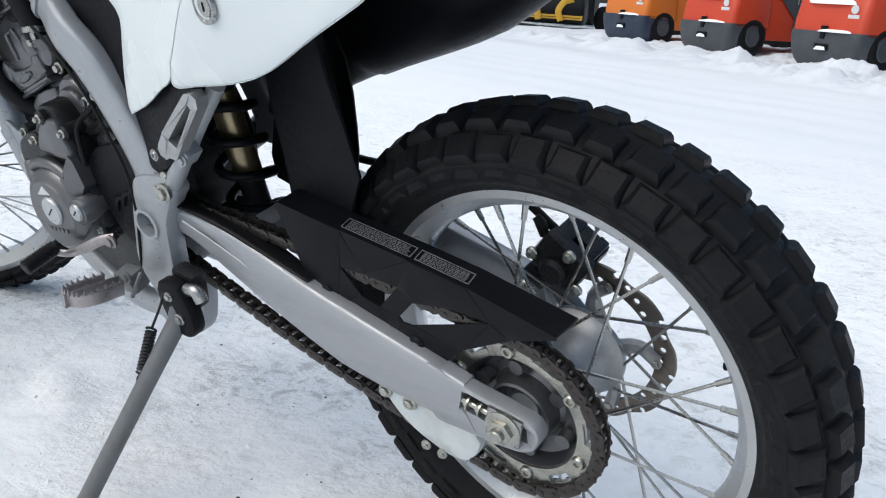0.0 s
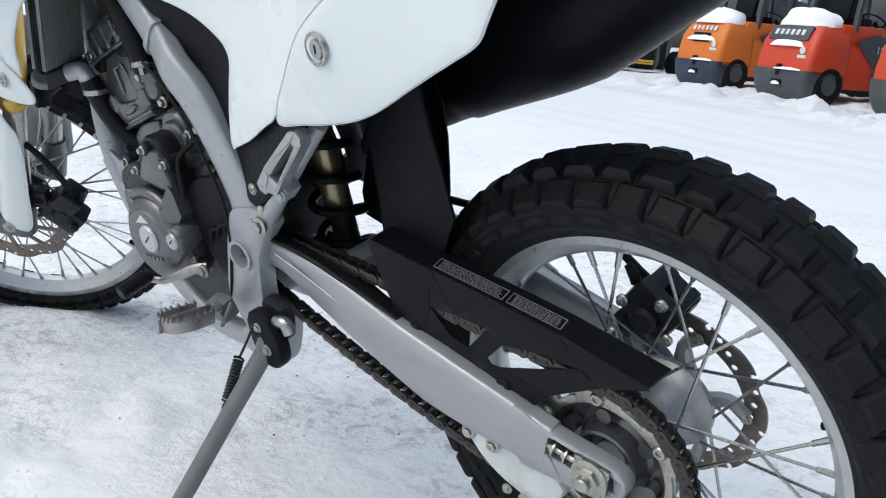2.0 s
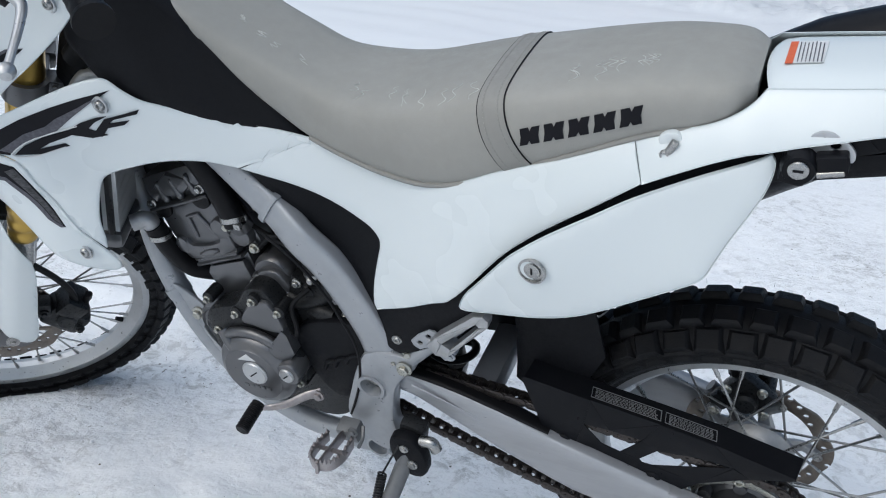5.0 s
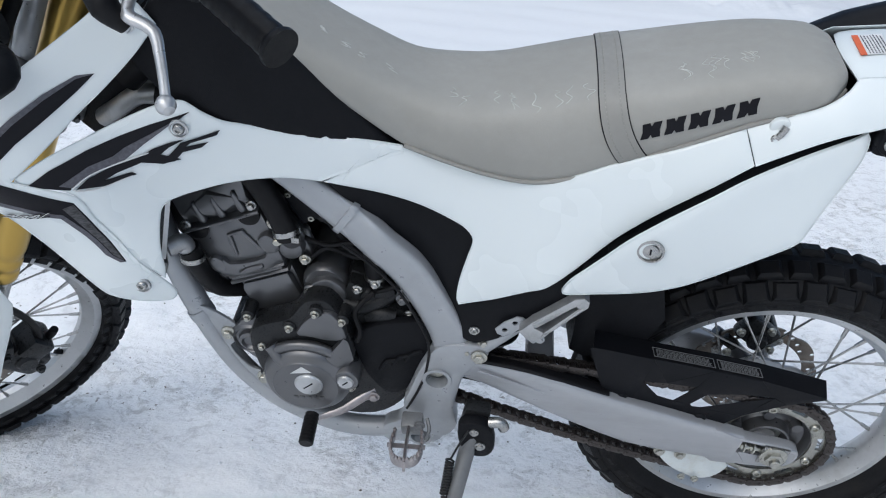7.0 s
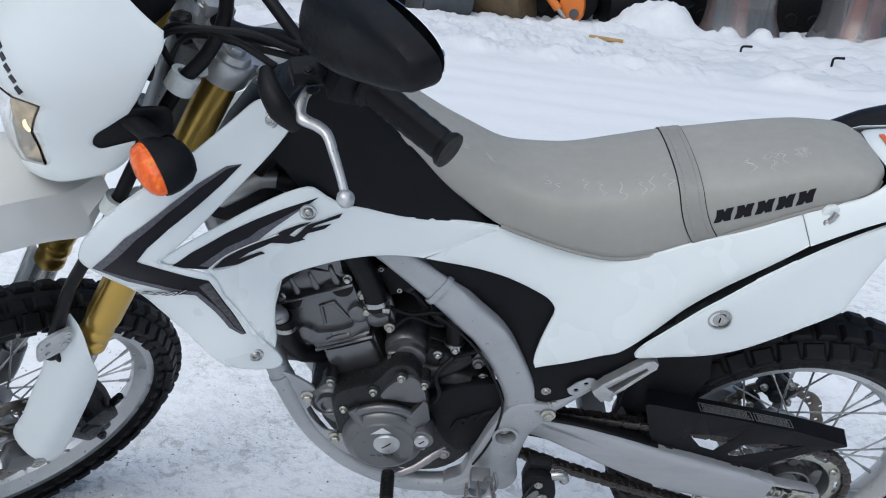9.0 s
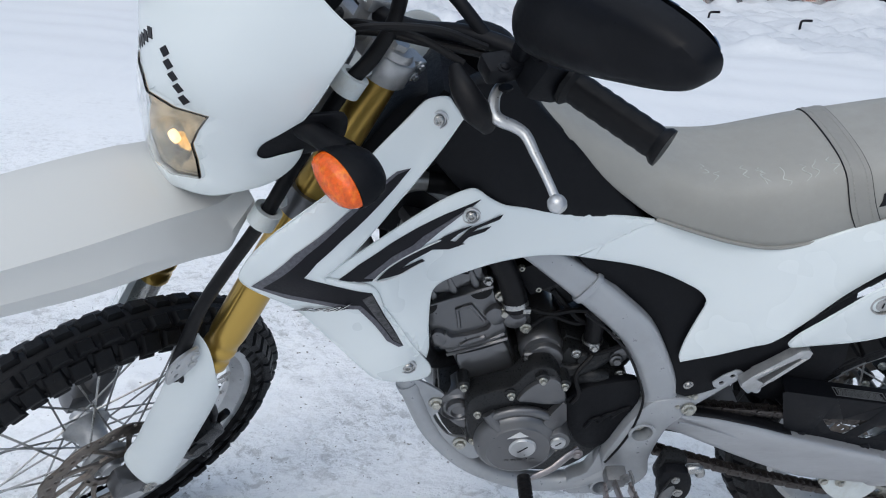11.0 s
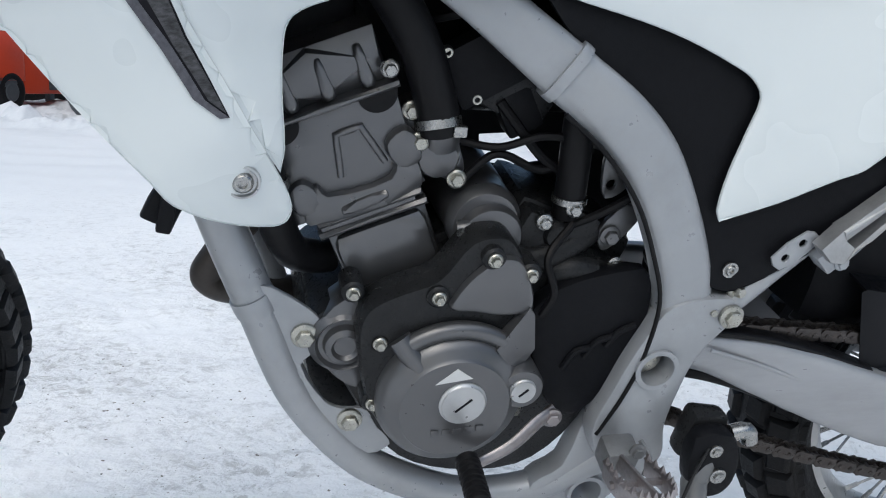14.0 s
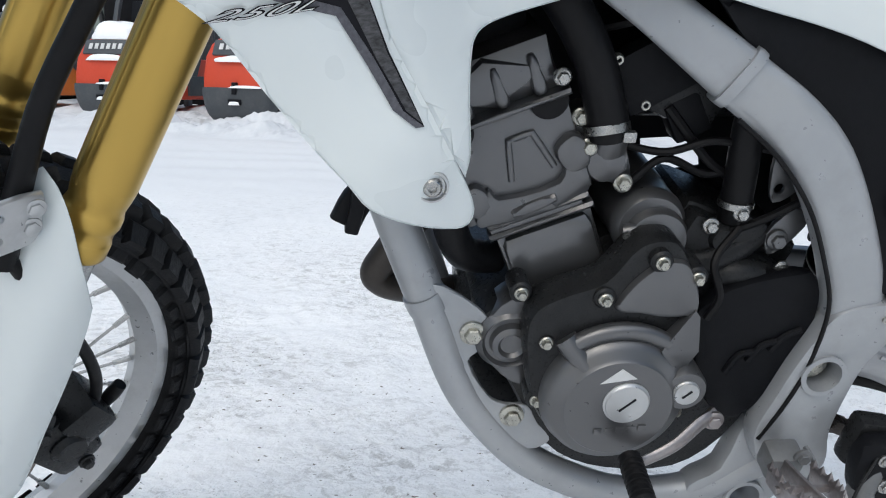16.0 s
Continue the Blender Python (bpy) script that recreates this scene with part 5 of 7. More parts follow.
def guard_details():
    for x, z in ((-.2445, .4195), (-.117, .3870)):
        f = Form().lathe([(.0105, -.0985), (.0105, -.1005), (.008, -.103), (.004, -.103), (.003, -.101), (0, -.101)], pose(x, 0, z), 22)
        part("guard_screw", f, SATIN, bike)
    # caution labels on the folded top: thin frames filled with rows of short bars
    rnd = random.Random(3)
    for x0, x1, dense in ((-.207, -.1125, 6), (-.1075, -.0395, 6)):
        def lay(u, v, w):
            lz = float(np.interp(u, [-.300, -.207, -.113, -.040, .062], [.5270, .5115, .4955, .4815, .4525]))
            return (u - .002 * v, -.0945 + .019 * v, lz + .0019 + .0015 * v - w)
        f = Form()
        for o in ([(x0, .04), (x1, .04), (x1, .07), (x0, .085)], [(x0, .93), (x1, .93), (x1, .97), (x0, .97)], [(x0, .04), (x0 + .0008, .04), (x0 + .0008, .97), (x0, .97)], [(x1 - .0012, .04), (x1, .04), (x1, .97), (x1 - .0012, .97)]):
            f.solid(o, lay, .0008, 0, step=0)
        for r in range(dense):
            v = .16 + .74 * r / dense
            x = x0 + .005
            while x < x1 - .008:
                w = rnd.uniform(.0012, .0055)
                f.solid([(x, v), (min(x + w, x1 - .005), v), (min(x + w, x1 - .005), v + .045), (x, v + .045)], lay, .0008, 0, step=0)
                x += w + rnd.uniform(.0007, .0016)
        part("caution_label", f, SOFTPALE, bike, "pale printed caution label")


guard_details()


STANDGREY = mat("grey_stand_paint", (0.155, 0.16, 0.165), 0.42, 0.3, var=0.12, scale=18, bump=0.06, bscale=300, dirt=(0.09, 0.085, 0.08), damount=0.5, dscale=20)


def stand():
    f = Form().sweep([(-.470, -.150, .372), (-.479, -.158, .343), (-.498, -.222, .273), (-.538, -.353, .128)], [.015, .0135, .0125, .0125], 4, 16, sharp=(1,))
    f.block((.045, .040, .012), pose(-.542, -.362, .122, -17, 0, 0), .004)
    s = part("side_stand", f, STANDGREY, bike, "grey steel side stand, folded out")
    o = [(-.492, .402), (-.456, .405), (-.440, .380), (-.438, .345), (-.450, .328), (-.472, .328), (-.492, .352)]
    f = Form().solid(curve(o, 4, True), lambda u, v, w: (u, -.165 + w, v), .022, .005, step=0)
    part("stand_switch", f, BLACK, s, "black stand switch cover")
    f = Form().bolt((-.470, -.166, .388), .005, .004).bolt((-.460, -.166, .356), .006, .005)
    f.sweep([(-.448, -.150, .396), (-.430, -.150, .398), (-.424, -.150, .385)], .009, 4, 10)
    part("switch_bolt", f, STEEL, s)
    f = Form().block((.042, .026, .055), pose(-.470, -.130, .385, 0, 10, 0), .008)
    part("stand_bracket", f, ENGDARK, bike)
    a, b = Vector((-.505, -.183, .338)), Vector((-.512, -.213, .284))
    d = (b - a).normalized()
    n1 = d.orthogonal().normalized()
    n2 = d.cross(n1)
    pts = [a + (b - a) * (t / (13 * 2 * math.pi)) + (n1 * math.cos(t) + n2 * math.sin(t)) * 0.0062 for t in np.linspace(0, 13 * 2 * math.pi, 13 * 10)]
    f = Form().sweep(pts, 0.0019, 1, 6)
    f.sweep([(-.478, -.165, .392), (-.492, -.172, .365), a], .0018, 3, 6).sweep([b, (-.514, -.221, .276), (-.505, -.222, .268), (-.499, -.214, .272)], .0019, 3, 6)
    part("stand_spring", f, ENGDARK, s, "dark return spring")


stand()


def controls():
    # rider's footrest: toothed frame on a hinge
    f = Form()
    ex = [(-.592, -.178), (-.594, -.212), (-.586, -.236), (-.570, -.243), (-.554, -.236), (-.547, -.212), (-.550, -.178)]
    zf = lambda y: .385 - (y + .17) * .22
    for h, t in ((0, .0035),):
        f.sweep([(x, y, zf(y)) for x, y in ex], [.0055] * 7, 5, section=[(a * 1.7, b * .42) for a, b in oblong(2, 2, .4, 2)], up=(0, 0, 1))
    f.sweep([(-.572, -.165, zf(-.165)), (-.571, -.21, zf(-.21)), (-.569, -.25, zf(-.25))], .0055, 3, section=[(a * 1.7, b * .42) for a, b in oblong(2, 2, .4, 2)], up=(0, 0, 1))
    f.sweep([(-.600, -.205, zf(-.205)), (-.57, -.205, zf(-.205)), (-.542, -.205, zf(-.205))], .004, 2, 6)
    for i, (x, y) in enumerate(curve(ex, 3)):
        f.add([(x - .003, y - .003, zf(y) + .008), (x + .003, y - .003, zf(y) + .008), (x + .003, y + .003, zf(y) + .008), (x - .003, y + .003, zf(y) + .008), (x, y, zf(y) + .0165)], [(0, 1, 4), (1, 2, 4), (2, 3, 4), (3, 0, 4)])
    fr = part("footrest", f, HEATED, bike, "toothed steel footrest, worn")
    f = Form().block((.034, .028, .030), pose(-.568, -.152, .382, 12, 0, 0), .005).bolt((-.555, -.165, .395), .006, .006)
    f.sweep([(-.545, -.15, .395), (-.540, -.165, .385), (-.546, -.172, .370)], .003, 3, 6)
    part("footrest_bracket", f, STANDGREY, fr)
    # gear lever
    f = Form().sweep([(-.632, -.122, .412), (-.648, -.134, .413), (-.676, -.150, .401), (-.705, -.158, .391), (-.722, -.166, .393)], [.011, .008, .007, .006, .006], 6, section=[(a * .6, b) for a, b in ring(1.0, 12)], up=(0, 1, 0))
    f.bolt((-.632, -.128, .412), .007, .007)
    g = part("gear_lever", f, HEATED, bike, "bent steel gear lever")
    f = Form()
    prof = [(0, -.026), (.0095, -.026)]
    for i in range(8):
        prof += [(.0115, -.024 + i * .006), (.0115, -.0215 + i * .006), (.0102, -.0208 + i * .006), (.0102, -.0188 + i * .006)]
    prof += [(.011, .026), (0, .026)]
    f.lathe(prof, Matrix.Translation((-.724, -.190, .396)) @ Matrix.Rotation(radians(8), 4, "X"), 20)
    part("lever_rubber", f, HOSE, g, "ribbed black rubber")


controls()


def rear_fittings():
    # helmet lock under the tail
    f = Form().block((.028, .022, .034), pose(-.002, -.106, .918, 0, 10, 0), .007).lathe([(.018, -.095), (.018, -.112), (.015, -.118), (0, -.118)], pose(.001, 0, .920), 24)
    f.block((.03, .02, .018), pose(.03, -.105, .928, 0, -10, 0), .004)
    h = part("helmet_lock", f, SATIN, bike, "black helmet lock with a steel barrel")
    f = Form().lathe([(.010, -.117), (.010, -.1195), (.009, -.1203), (0, -.1203)], pose(.001, 0, .921), 24).sweep([(.018, -.112, .915), (.03, -.112, .918), (.042, -.112, .921)], .004, 1, 10)
    part("lock_barrel", f, STEEL, h)
    part("key_slot", Form().block((.010, .001, .0026), pose(.001, -.1206, .921, 0, 0, 0), .0003), INK, h)
    f = Form().solid(curve([(.000, .940), (.015, .955), (.032, .952), (.048, .938), (.048, .925), (.030, .925), (.012, .930)], 3, True), lambda u, v, w: (u, -.100 + w, v), .004, .001, [list(reversed(ring(.005, 12, .030, .942)))], step=0)
    part("lock_bracket", f, RIM, h)
    # seat bolt boss
    f = Form().solid(curve([(-.137, .928), (-.135, .914), (-.126, .906), (-.116, .911), (-.112, .924), (-.117, .934), (-.129, .934)], 3, True), lambda u, v, w: (u, -.100 + w, v), .012, .003, step=0)
    b = part("seat_bracket", f, WHITE, bike)
    part("seat_bolt", Form().sweep([(-.128, -.101, .910), (-.124, -.105, .918), (-.119, -.103, .928)], .0045, 2, 10).screw((-.129, -.104, .911), .006, .004), STEEL, b)
    # warning sticker on the deck
    def lay(u, v, w):
        return (u, v, deck(u) + .0035 * (1 - (v / .066) ** 2) + .0030 - w)
    f = Form().solid([(-.0225, -.022), (.006, -.020), (.008, .032), (-.021, .030)], lay, .0008, 0, step=.01)
    s = part("warning_sticker", f, PALE, bike, "white sticker with an orange end")
    f = Form().solid([(-.0300, -.0225), (-.0225, -.022), (-.021, .030), (-.0285, .0295)], lambda u, v, w: lay(u, v, w - .0003), .0008, 0, step=.01)
    part("sticker_end", f, REDINK, s)
    rnd = random.Random(8)
    f = Form()
    for r in range(7):
        x, y = -.019 + r * .0037, -.019
        while y < .026:
            w = rnd.uniform(.0015, .005)
            f.solid([(x, y), (x + .0012, y), (x + .0012, y + w), (x, y + w)], lambda u, v, q: lay(u, v, q - .0004), .0006, 0, step=0)
            y += w + rnd.uniform(.0008, .002)
    tagged(part("sticker_print", f, GREYINK, s), kind="stuff")


rear_fittings()


# ---- engine ----
def engine():
    # crankcase
    o = [(-.862, .500), (-.848, .515), (-.815, .528), (-.755, .545), (-.690, .578), (-.620, .572), (-.565, .545), (-.548, .49), (-.560, .42), (-.592, .350), (-.640, .312), (-.715, .312), (-.770, .335), (-.800, .375), (-.826, .425), (-.850, .460)]
    f = Form().solid(curve(o, 3, True), lambda u, v, w: (u, -.085 + w, v), .185, .012, step=0)
    o = [(-.862, .500), (-.815, .528), (-.690, .578), (-.565, .545), (-.548, .49), (-.560, .42), (-.592, .350), (-.640, .306), (-.740, .300), (-.800, .318), (-.848, .375), (-.866, .455)]
    f.solid(curve(o, 3, True), lambda u, v, w: (u, -.035 + w, v), .125, .01, step=0)
    eng = part("crankcase", f, ENGDARK, bike, "dark grey painted engine crankcase")
    # stepped outer cover, black-painted rim
    o = [(-.822, .512), (-.814, .532), (-.790, .546), (-.756, .560), (-.728, .596), (-.697, .600), (-.678, .575), (-.666, .540), (-.662, .522), (-.668, .495), (-.656, .470), (-.652, .445), (-.660, .415), (-.680, .390), (-.706, .373), (-.745, .368), (-.785, .390), (-.808, .425), (-.820, .480)]
    f = Form().solid(curve(o, 4, True), lambda u, v, w: (u, -.118 + w, v), .045, .008, step=0)
    part("generator_cover_base", f, ENGDARK, eng)
    # round cover face
    m = pose(-.735, 0, .441)
    f = Form().lathe([(.070, -.10), (.070, -.122), (.0665, -.132), (.060, -.139), (.054, -.141), (.051, -.1445), (.0, -.1465)], m, 64)
    # ribs and shoulders running up to the edge
    f.sweep([(-.787, -.122, .505), (-.775, -.130, .489), (-.763, -.137, .474)], [.011, .010, .007], 3, 12)
    f.solid([(-.672, .536), (-.666, .528), (-.660, .490), (-.672, .472), (-.690, .480), (-.700, .497)], lambda u, v, w: (u, -.140 + w + .25 * max(0, u + .70), v), .03, .005, step=0)
    f.sweep([(-.735 + .0735 * math.cos(q), -.126, .441 + .0735 * math.sin(q)) for q in np.linspace(.95, 2.25, 9)], .0085, 2, 12)
    f.lathe([(.0215, -.10), (.0215, -.136), (.0195, -.1405), (.0, -.142)], pose(-.672, 0, .456), 32)
    g = part("generator_cover", f, ENGINE, eng, "grey cast round generator cover")
    # light upper plate
    f = Form().solid(curve([(-.744, .534), (-.738, .552), (-.722, .572), (-.703, .584), (-.687, .582), (-.676, .566), (-.668, .540), (-.672, .529), (-.700, .527), (-.722, .531)], 4, True), lambda u, v, w: (u, -.1265 + w, v), .02, .005, step=0)
    part("upper_cover", f, ENGINE, eng)
    # inspection caps with screwdriver slots
    for x, z, y, r in ((-.729, .449, -.1465, .0205), (-.672, .456, -.142, .0118)):
        c = part("inspection_cap", Form().lathe([(r * 1.08, y + .004), (r * 1.08, y - .0005), (r, y - .0015), (r * .97, y - .003), (0, y - .0035)], pose(x, 0, z), 36), RIM, eng, "bright round inspection cap")
        part("cap_slot", Form().block((r * .95, .0012, .0022), pose(x, y - .0034, z, 0, -42, 0), .0004), INK, c)
    # small triangle badge and raised maker's mark as bars
    part("triangle_badge", Form().solid([(-.756, .470), (-.722, .475), (-.737, .486)], lambda u, v, w: (u, -.1458 + w, v), .002, .0003, step=0), PALE, eng, "worn pale triangle badge")
    f = Form()
    for i in range(5):
        f.block((.0075, .0012, .0062), pose(-.752 + i * .0105, -.1462, .4165 + .0008 * i), .0008)
    part("cast_mark", f, ENGINE, eng)
    for x, y, z in ((-.711, -.128, .585), (-.755, -.122, .545), (-.674, -.122, .566), (-.826, -.098, .538), (-.805, -.114, .430), (-.803, -.118, .498), (-.668, -.118, .418)):
        f = Form().bolt((x, y, z), .0046, .0075)
        part("cover_bolt", f, ZINC, eng)
        part("bolt_boss", Form().lathe([(.0105, y + .03), (.0105, y + .002), (.0085, y), (0, y)], pose(x, 0, z), 16), ENGDARK, eng)
    # balancer bulge at the front
    f = Form().lathe([(.033, -.06), (.033, -.085), (.027, -.092), (.024, -.088), (.020, -.088), (.018, -.095), (.013, -.098), (.010, -.094), (0, -.094)], pose(-.830, 0, .480), 40)
    f.solid(curve([(-.850, .508), (-.82, .530), (-.800, .50), (-.806, .43), (-.825, .430), (-.850, .460)], 3, True), lambda u, v, w: (u, -.088 + w, v), .04, .006, step=0)
    part("front_cover", f, ENGINE, eng)

    # cylinder: its own frame leans forward
    foot, up, fore = Vector((-.770, 0, .512)), Vector((-.3665, 0, .9304)), Vector((-.9304, 0, -.3665))

    def c(a, y, h):
        return tuple(foot + fore * a + up * h + Vector((0, y, 0)))

    def slab(w0, w1, h0, h1, y, r=.006):
        o = [(-w0, h0), (w1, h0), (w1, h1), (-w0, h1)]
        return Form().solid(curve(o, 2, True, (0, 1, 2, 3)), lambda u, v, w: c(u, -y + w, v), 2 * y, r, step=0)

    def pad(o, y, depth=.016, r=.004, rounded=True):
        """A raised field on the cylinder's side."""
        return Form().solid(curve(o, 3, True) if rounded else o, lambda u, v, w: c(u, -y + w, v), depth, r, step=0)
    f = slab(.044, .048, -.04, .088, .060, .010)
    f.join(pad([(-.036, .024), (.040, .024), (.044, .050), (.040, .080), (-.036, .080), (-.040, .050)], .068, .02, .007))
    f.join(pad([(-.038, -.004), (.046, -.004), (.046, .003), (-.038, .003)], .071, .02, .002, False))
    for a in (-.030, -.008, .014, .036):  # ribs at the foot
        f.join(pad([(a - .003, -.002), (a + .003, -.002), (a + .002, .022), (a - .002, .022)], .068, .012, .002, False))
    part("cylinder", f, ENGINE, eng, "grey painted cylinder")
    f = slab(.046, .054, .088, .094, .070, .003).join(slab(.044, .052, .098, .104, .069, .003)).join(slab(.037, .051, .090, .102, .066, .002))
    part("cylinder_flange", f, ENGINE, eng)
    f = slab(.050, .070, .104, .198, .063, .007)
    f.join(pad([(-.044, .104), (.058, .104), (.056, .126), (.040, .140), (.034, .128), (-.022, .124), (-.034, .142), (-.048, .136)], .071, .02, .006))
    f.join(pad([(-.014, .108), (.026, .106), (.026, .114), (-.014, .116)], .0745, .01, .003))
    f.join(pad([(-.052, .130), (-.032, .130), (-.026, .154), (-.044, .164), (-.054, .154)], .073, .02, .006))
    f.join(pad([(.042, .118), (.062, .116), (.066, .140), (.052, .148), (.042, .138)], .072, .02, .006))
    f.sweep([c(.018, -.0635, .138), c(.010, -.065, .176), c(-.012, -.065, .176), c(-.022, -.0635, .138)], .0032, 3, 10, sharp=(1, 2))  # raised outline
    part("cylinder_head", f, ENGINE, eng, "grey painted cylinder head")
    f = slab(.054, .074, .198, .2035, .070, .0025)
    f.join(slab(.048, .068, .2035, .250, .062, .010))
    for a in (-.030, .004, .036):
        part("cam_cover_rib", pad([(a - .0055, .205), (a + .0055, .205), (a + .005, .224), (a + .003, .240), (a - .003, .240), (a - .005, .224)], .0645, .012, .004), ENGINE, eng)
    part("cam_cover", f, ENGINE, eng, "grey painted cam cover")
    for a in (-.034, .052):  # rubber half-moon plugs under the cover's lip
        o = [(a + .017 * math.cos(q), .197 + .016 * math.sin(q)) for q in np.linspace(math.pi, 2 * math.pi, 13)]
        part("half_moon_plug", pad(o, .0655, .008, .001, False), HOSE, eng)
    for a, h in ((-.050, .215), (.062, .212)):
        part("cover_bolt", Form().bolt(c(a, -.066, h), .0055, .008), STEEL, eng)
    # thermostat housing, its bolts and the hose
    f = Form().lathe([(.021, -.02), (.0205, -.060), (.017, -.067), (.009, -.070), (0, -.071)], pose(-.754, 0, .652), 30)
    f.solid(curve([(-.788, .690), (-.774, .700), (-.745, .684), (-.729, .650), (-.726, .632), (-.740, .626), (-.770, .645)], 3, True), lambda u, v, w: (u, -.054 + w, v), .03, .004, step=0)
    f.sweep([(-.752, -.055, .665), (-.754, -.062, .682), (-.757, -.064, .695)], [.018, .0165, .0165], 3, 18)
    part("thermostat_housing", f, ENGINE, eng)
    for x, y, z in ((-.779, -.056, .692), (-.735, -.062, .632), (-.772, -.066, .668)):
        part("housing_bolt", Form().bolt((x, y, z), .0062, .008), ZINC, eng)
    f = Form().sweep([(-.755, -.064, .676), (-.760, -.064, .700), (-.780, -.062, .752), (-.812, -.058, .800), (-.850, -.055, .835)], .0185, 6, 20)
    h = part("coolant_hose", f, HOSE, bike, "thick black rubber coolant hose")
    f = Form().lathe([(.0205, -.004), (.0205, .004), (.0192, .004), (.0192, -.004)], Matrix.Translation((-.757, -.064, .684)) @ Matrix.Rotation(radians(72), 4, "X") @ Matrix.Rotation(radians(10), 4, "Z"), 30, closed=True)
    f.block((.012, .008, .010), pose(-.741, -.078, .682), .002)
    part("hose_clip", f, STEEL, h, "steel hose clip")
    f = Form().sweep([(-.903, -.080, .655), (-.893, -.070, .600), (-.878, -.055, .560), (-.858, -.040, .545), (-.84, -.03, .540)], .0160, 7, 18)
    h2 = part("coolant_hose", f, HOSE, bike)
    f = Form().lathe([(.0185, -.004), (.0185, .004), (.017, .004), (.017, -.004)], Matrix.Translation((-.900, -.077, .635)) @ Matrix.Rotation(radians(85), 4, "X"), 28, closed=True)
    part("hose_clip", f, STEEL, h2)
    part("pipe_elbow", Form().sweep([(-.925, -.10, .668), (-.908, -.085, .668), (-.904, -.078, .640)], .0135, 5, 14), ALU, bike)
    # starter motor
    f = Form().lathe([(0, -.074), (.030, -.074), (.0345, -.068), (.0355, -.060), (.0345, -.056), (.0345, -.02), (.0355, -.018), (.0355, .05), (0, .05)], pose(-.706, 0, .592), 32)
    st = part("starter_motor", f, ENGINE, eng, "dark grey starter motor with a bright end cap")
    f = Form().lathe([(.031, -.068), (.031, -.078), (.028, -.083), (.021, -.085), (0, -.086)], pose(-.702, 0, .582), 36)
    f.sweep([(-.732, -.078, .590), (-.724, -.080, .592), (-.714, -.076, .592)], .008, 2, 12).sweep([(-.676, -.078, .568), (-.684, -.080, .572), (-.69, -.076, .578)], .008, 2, 12)
    part("starter_end", f, ENGINE, st)
    part("starter_bolt", Form().screw((-.731, -.087, .590), .005, .005), STEEL, st)
    part("starter_bolt", Form().screw((-.677, -.087, .568), .005, .005), STEEL, st)
    # gearbox top, breather and ports behind the cylinder
    f = Form().block((.13, .10, .035), pose(-.615, -.01, .576, 0, 22, 0), .012)
    f.block((.070, .040, .062), pose(-.648, -.062, .568, 0, 24, 0), .009).block((.030, .030, .034), pose(-.617, -.070, .590, 0, 24, 0), .007)
    f.lathe([(.0085, -.08), (.0085, -.0855), (.006, -.0855), (.005, -.083), (0, -.083)], pose(-.652, 0, .567), 18)
    f.lathe([(.013, -.06), (.013, -.082), (.010, -.086), (0, -.086)], pose(-.640, 0, .585), 24)
    f.sweep([(-.690, -.072, .566), (-.660, -.080, .560), (-.625, -.078, .572), (-.600, -.070, .585)], [.016, .014, .013, .012], 4, 14)
    f.sweep([(-.640, -.080, .545), (-.622, -.085, .552), (-.600, -.085, .548)], .015, 4, 14)
    part("gearbox_top", f, ENGDARK, eng)
    for x, y, z in ((-.597, -.096, .537), (-.655, -.085, .600), (-.628, -.084, .612), (-.578, -.086, .556)):
        part("gearbox_bolt", Form().bolt((x, y, z), .0055, .007), STEEL, eng)
    # black plastic sprocket cover with embossed strokes
    o = [(-.664, .515), (-.650, .534), (-.634, .545), (-.600, .556), (-.556, .560), (-.543, .530), (-.548, .480), (-.562, .440), (-.595, .398), (-.618, .402), (-.640, .430), (-.655, .470)]
    f = Form().solid(curve(o, 3, True), lambda u, v, w: (u, -.108 + w, v), .02, .005, step=0)
    sc = part("sprocket_cover", f, BLACK, bike, "matt black plastic sprocket cover")
    for k in range(3):
        f = Form().sweep([(-.622 + k * .020, -.109, .455 + k * .012), (-.612 + k * .020, -.110, .475 + k * .010), (-.596 + k * .020, -.109, .478 + k * .012)], .0035, 3, 8)
        part("embossed_stroke", f, BLACK, sc)


engine()


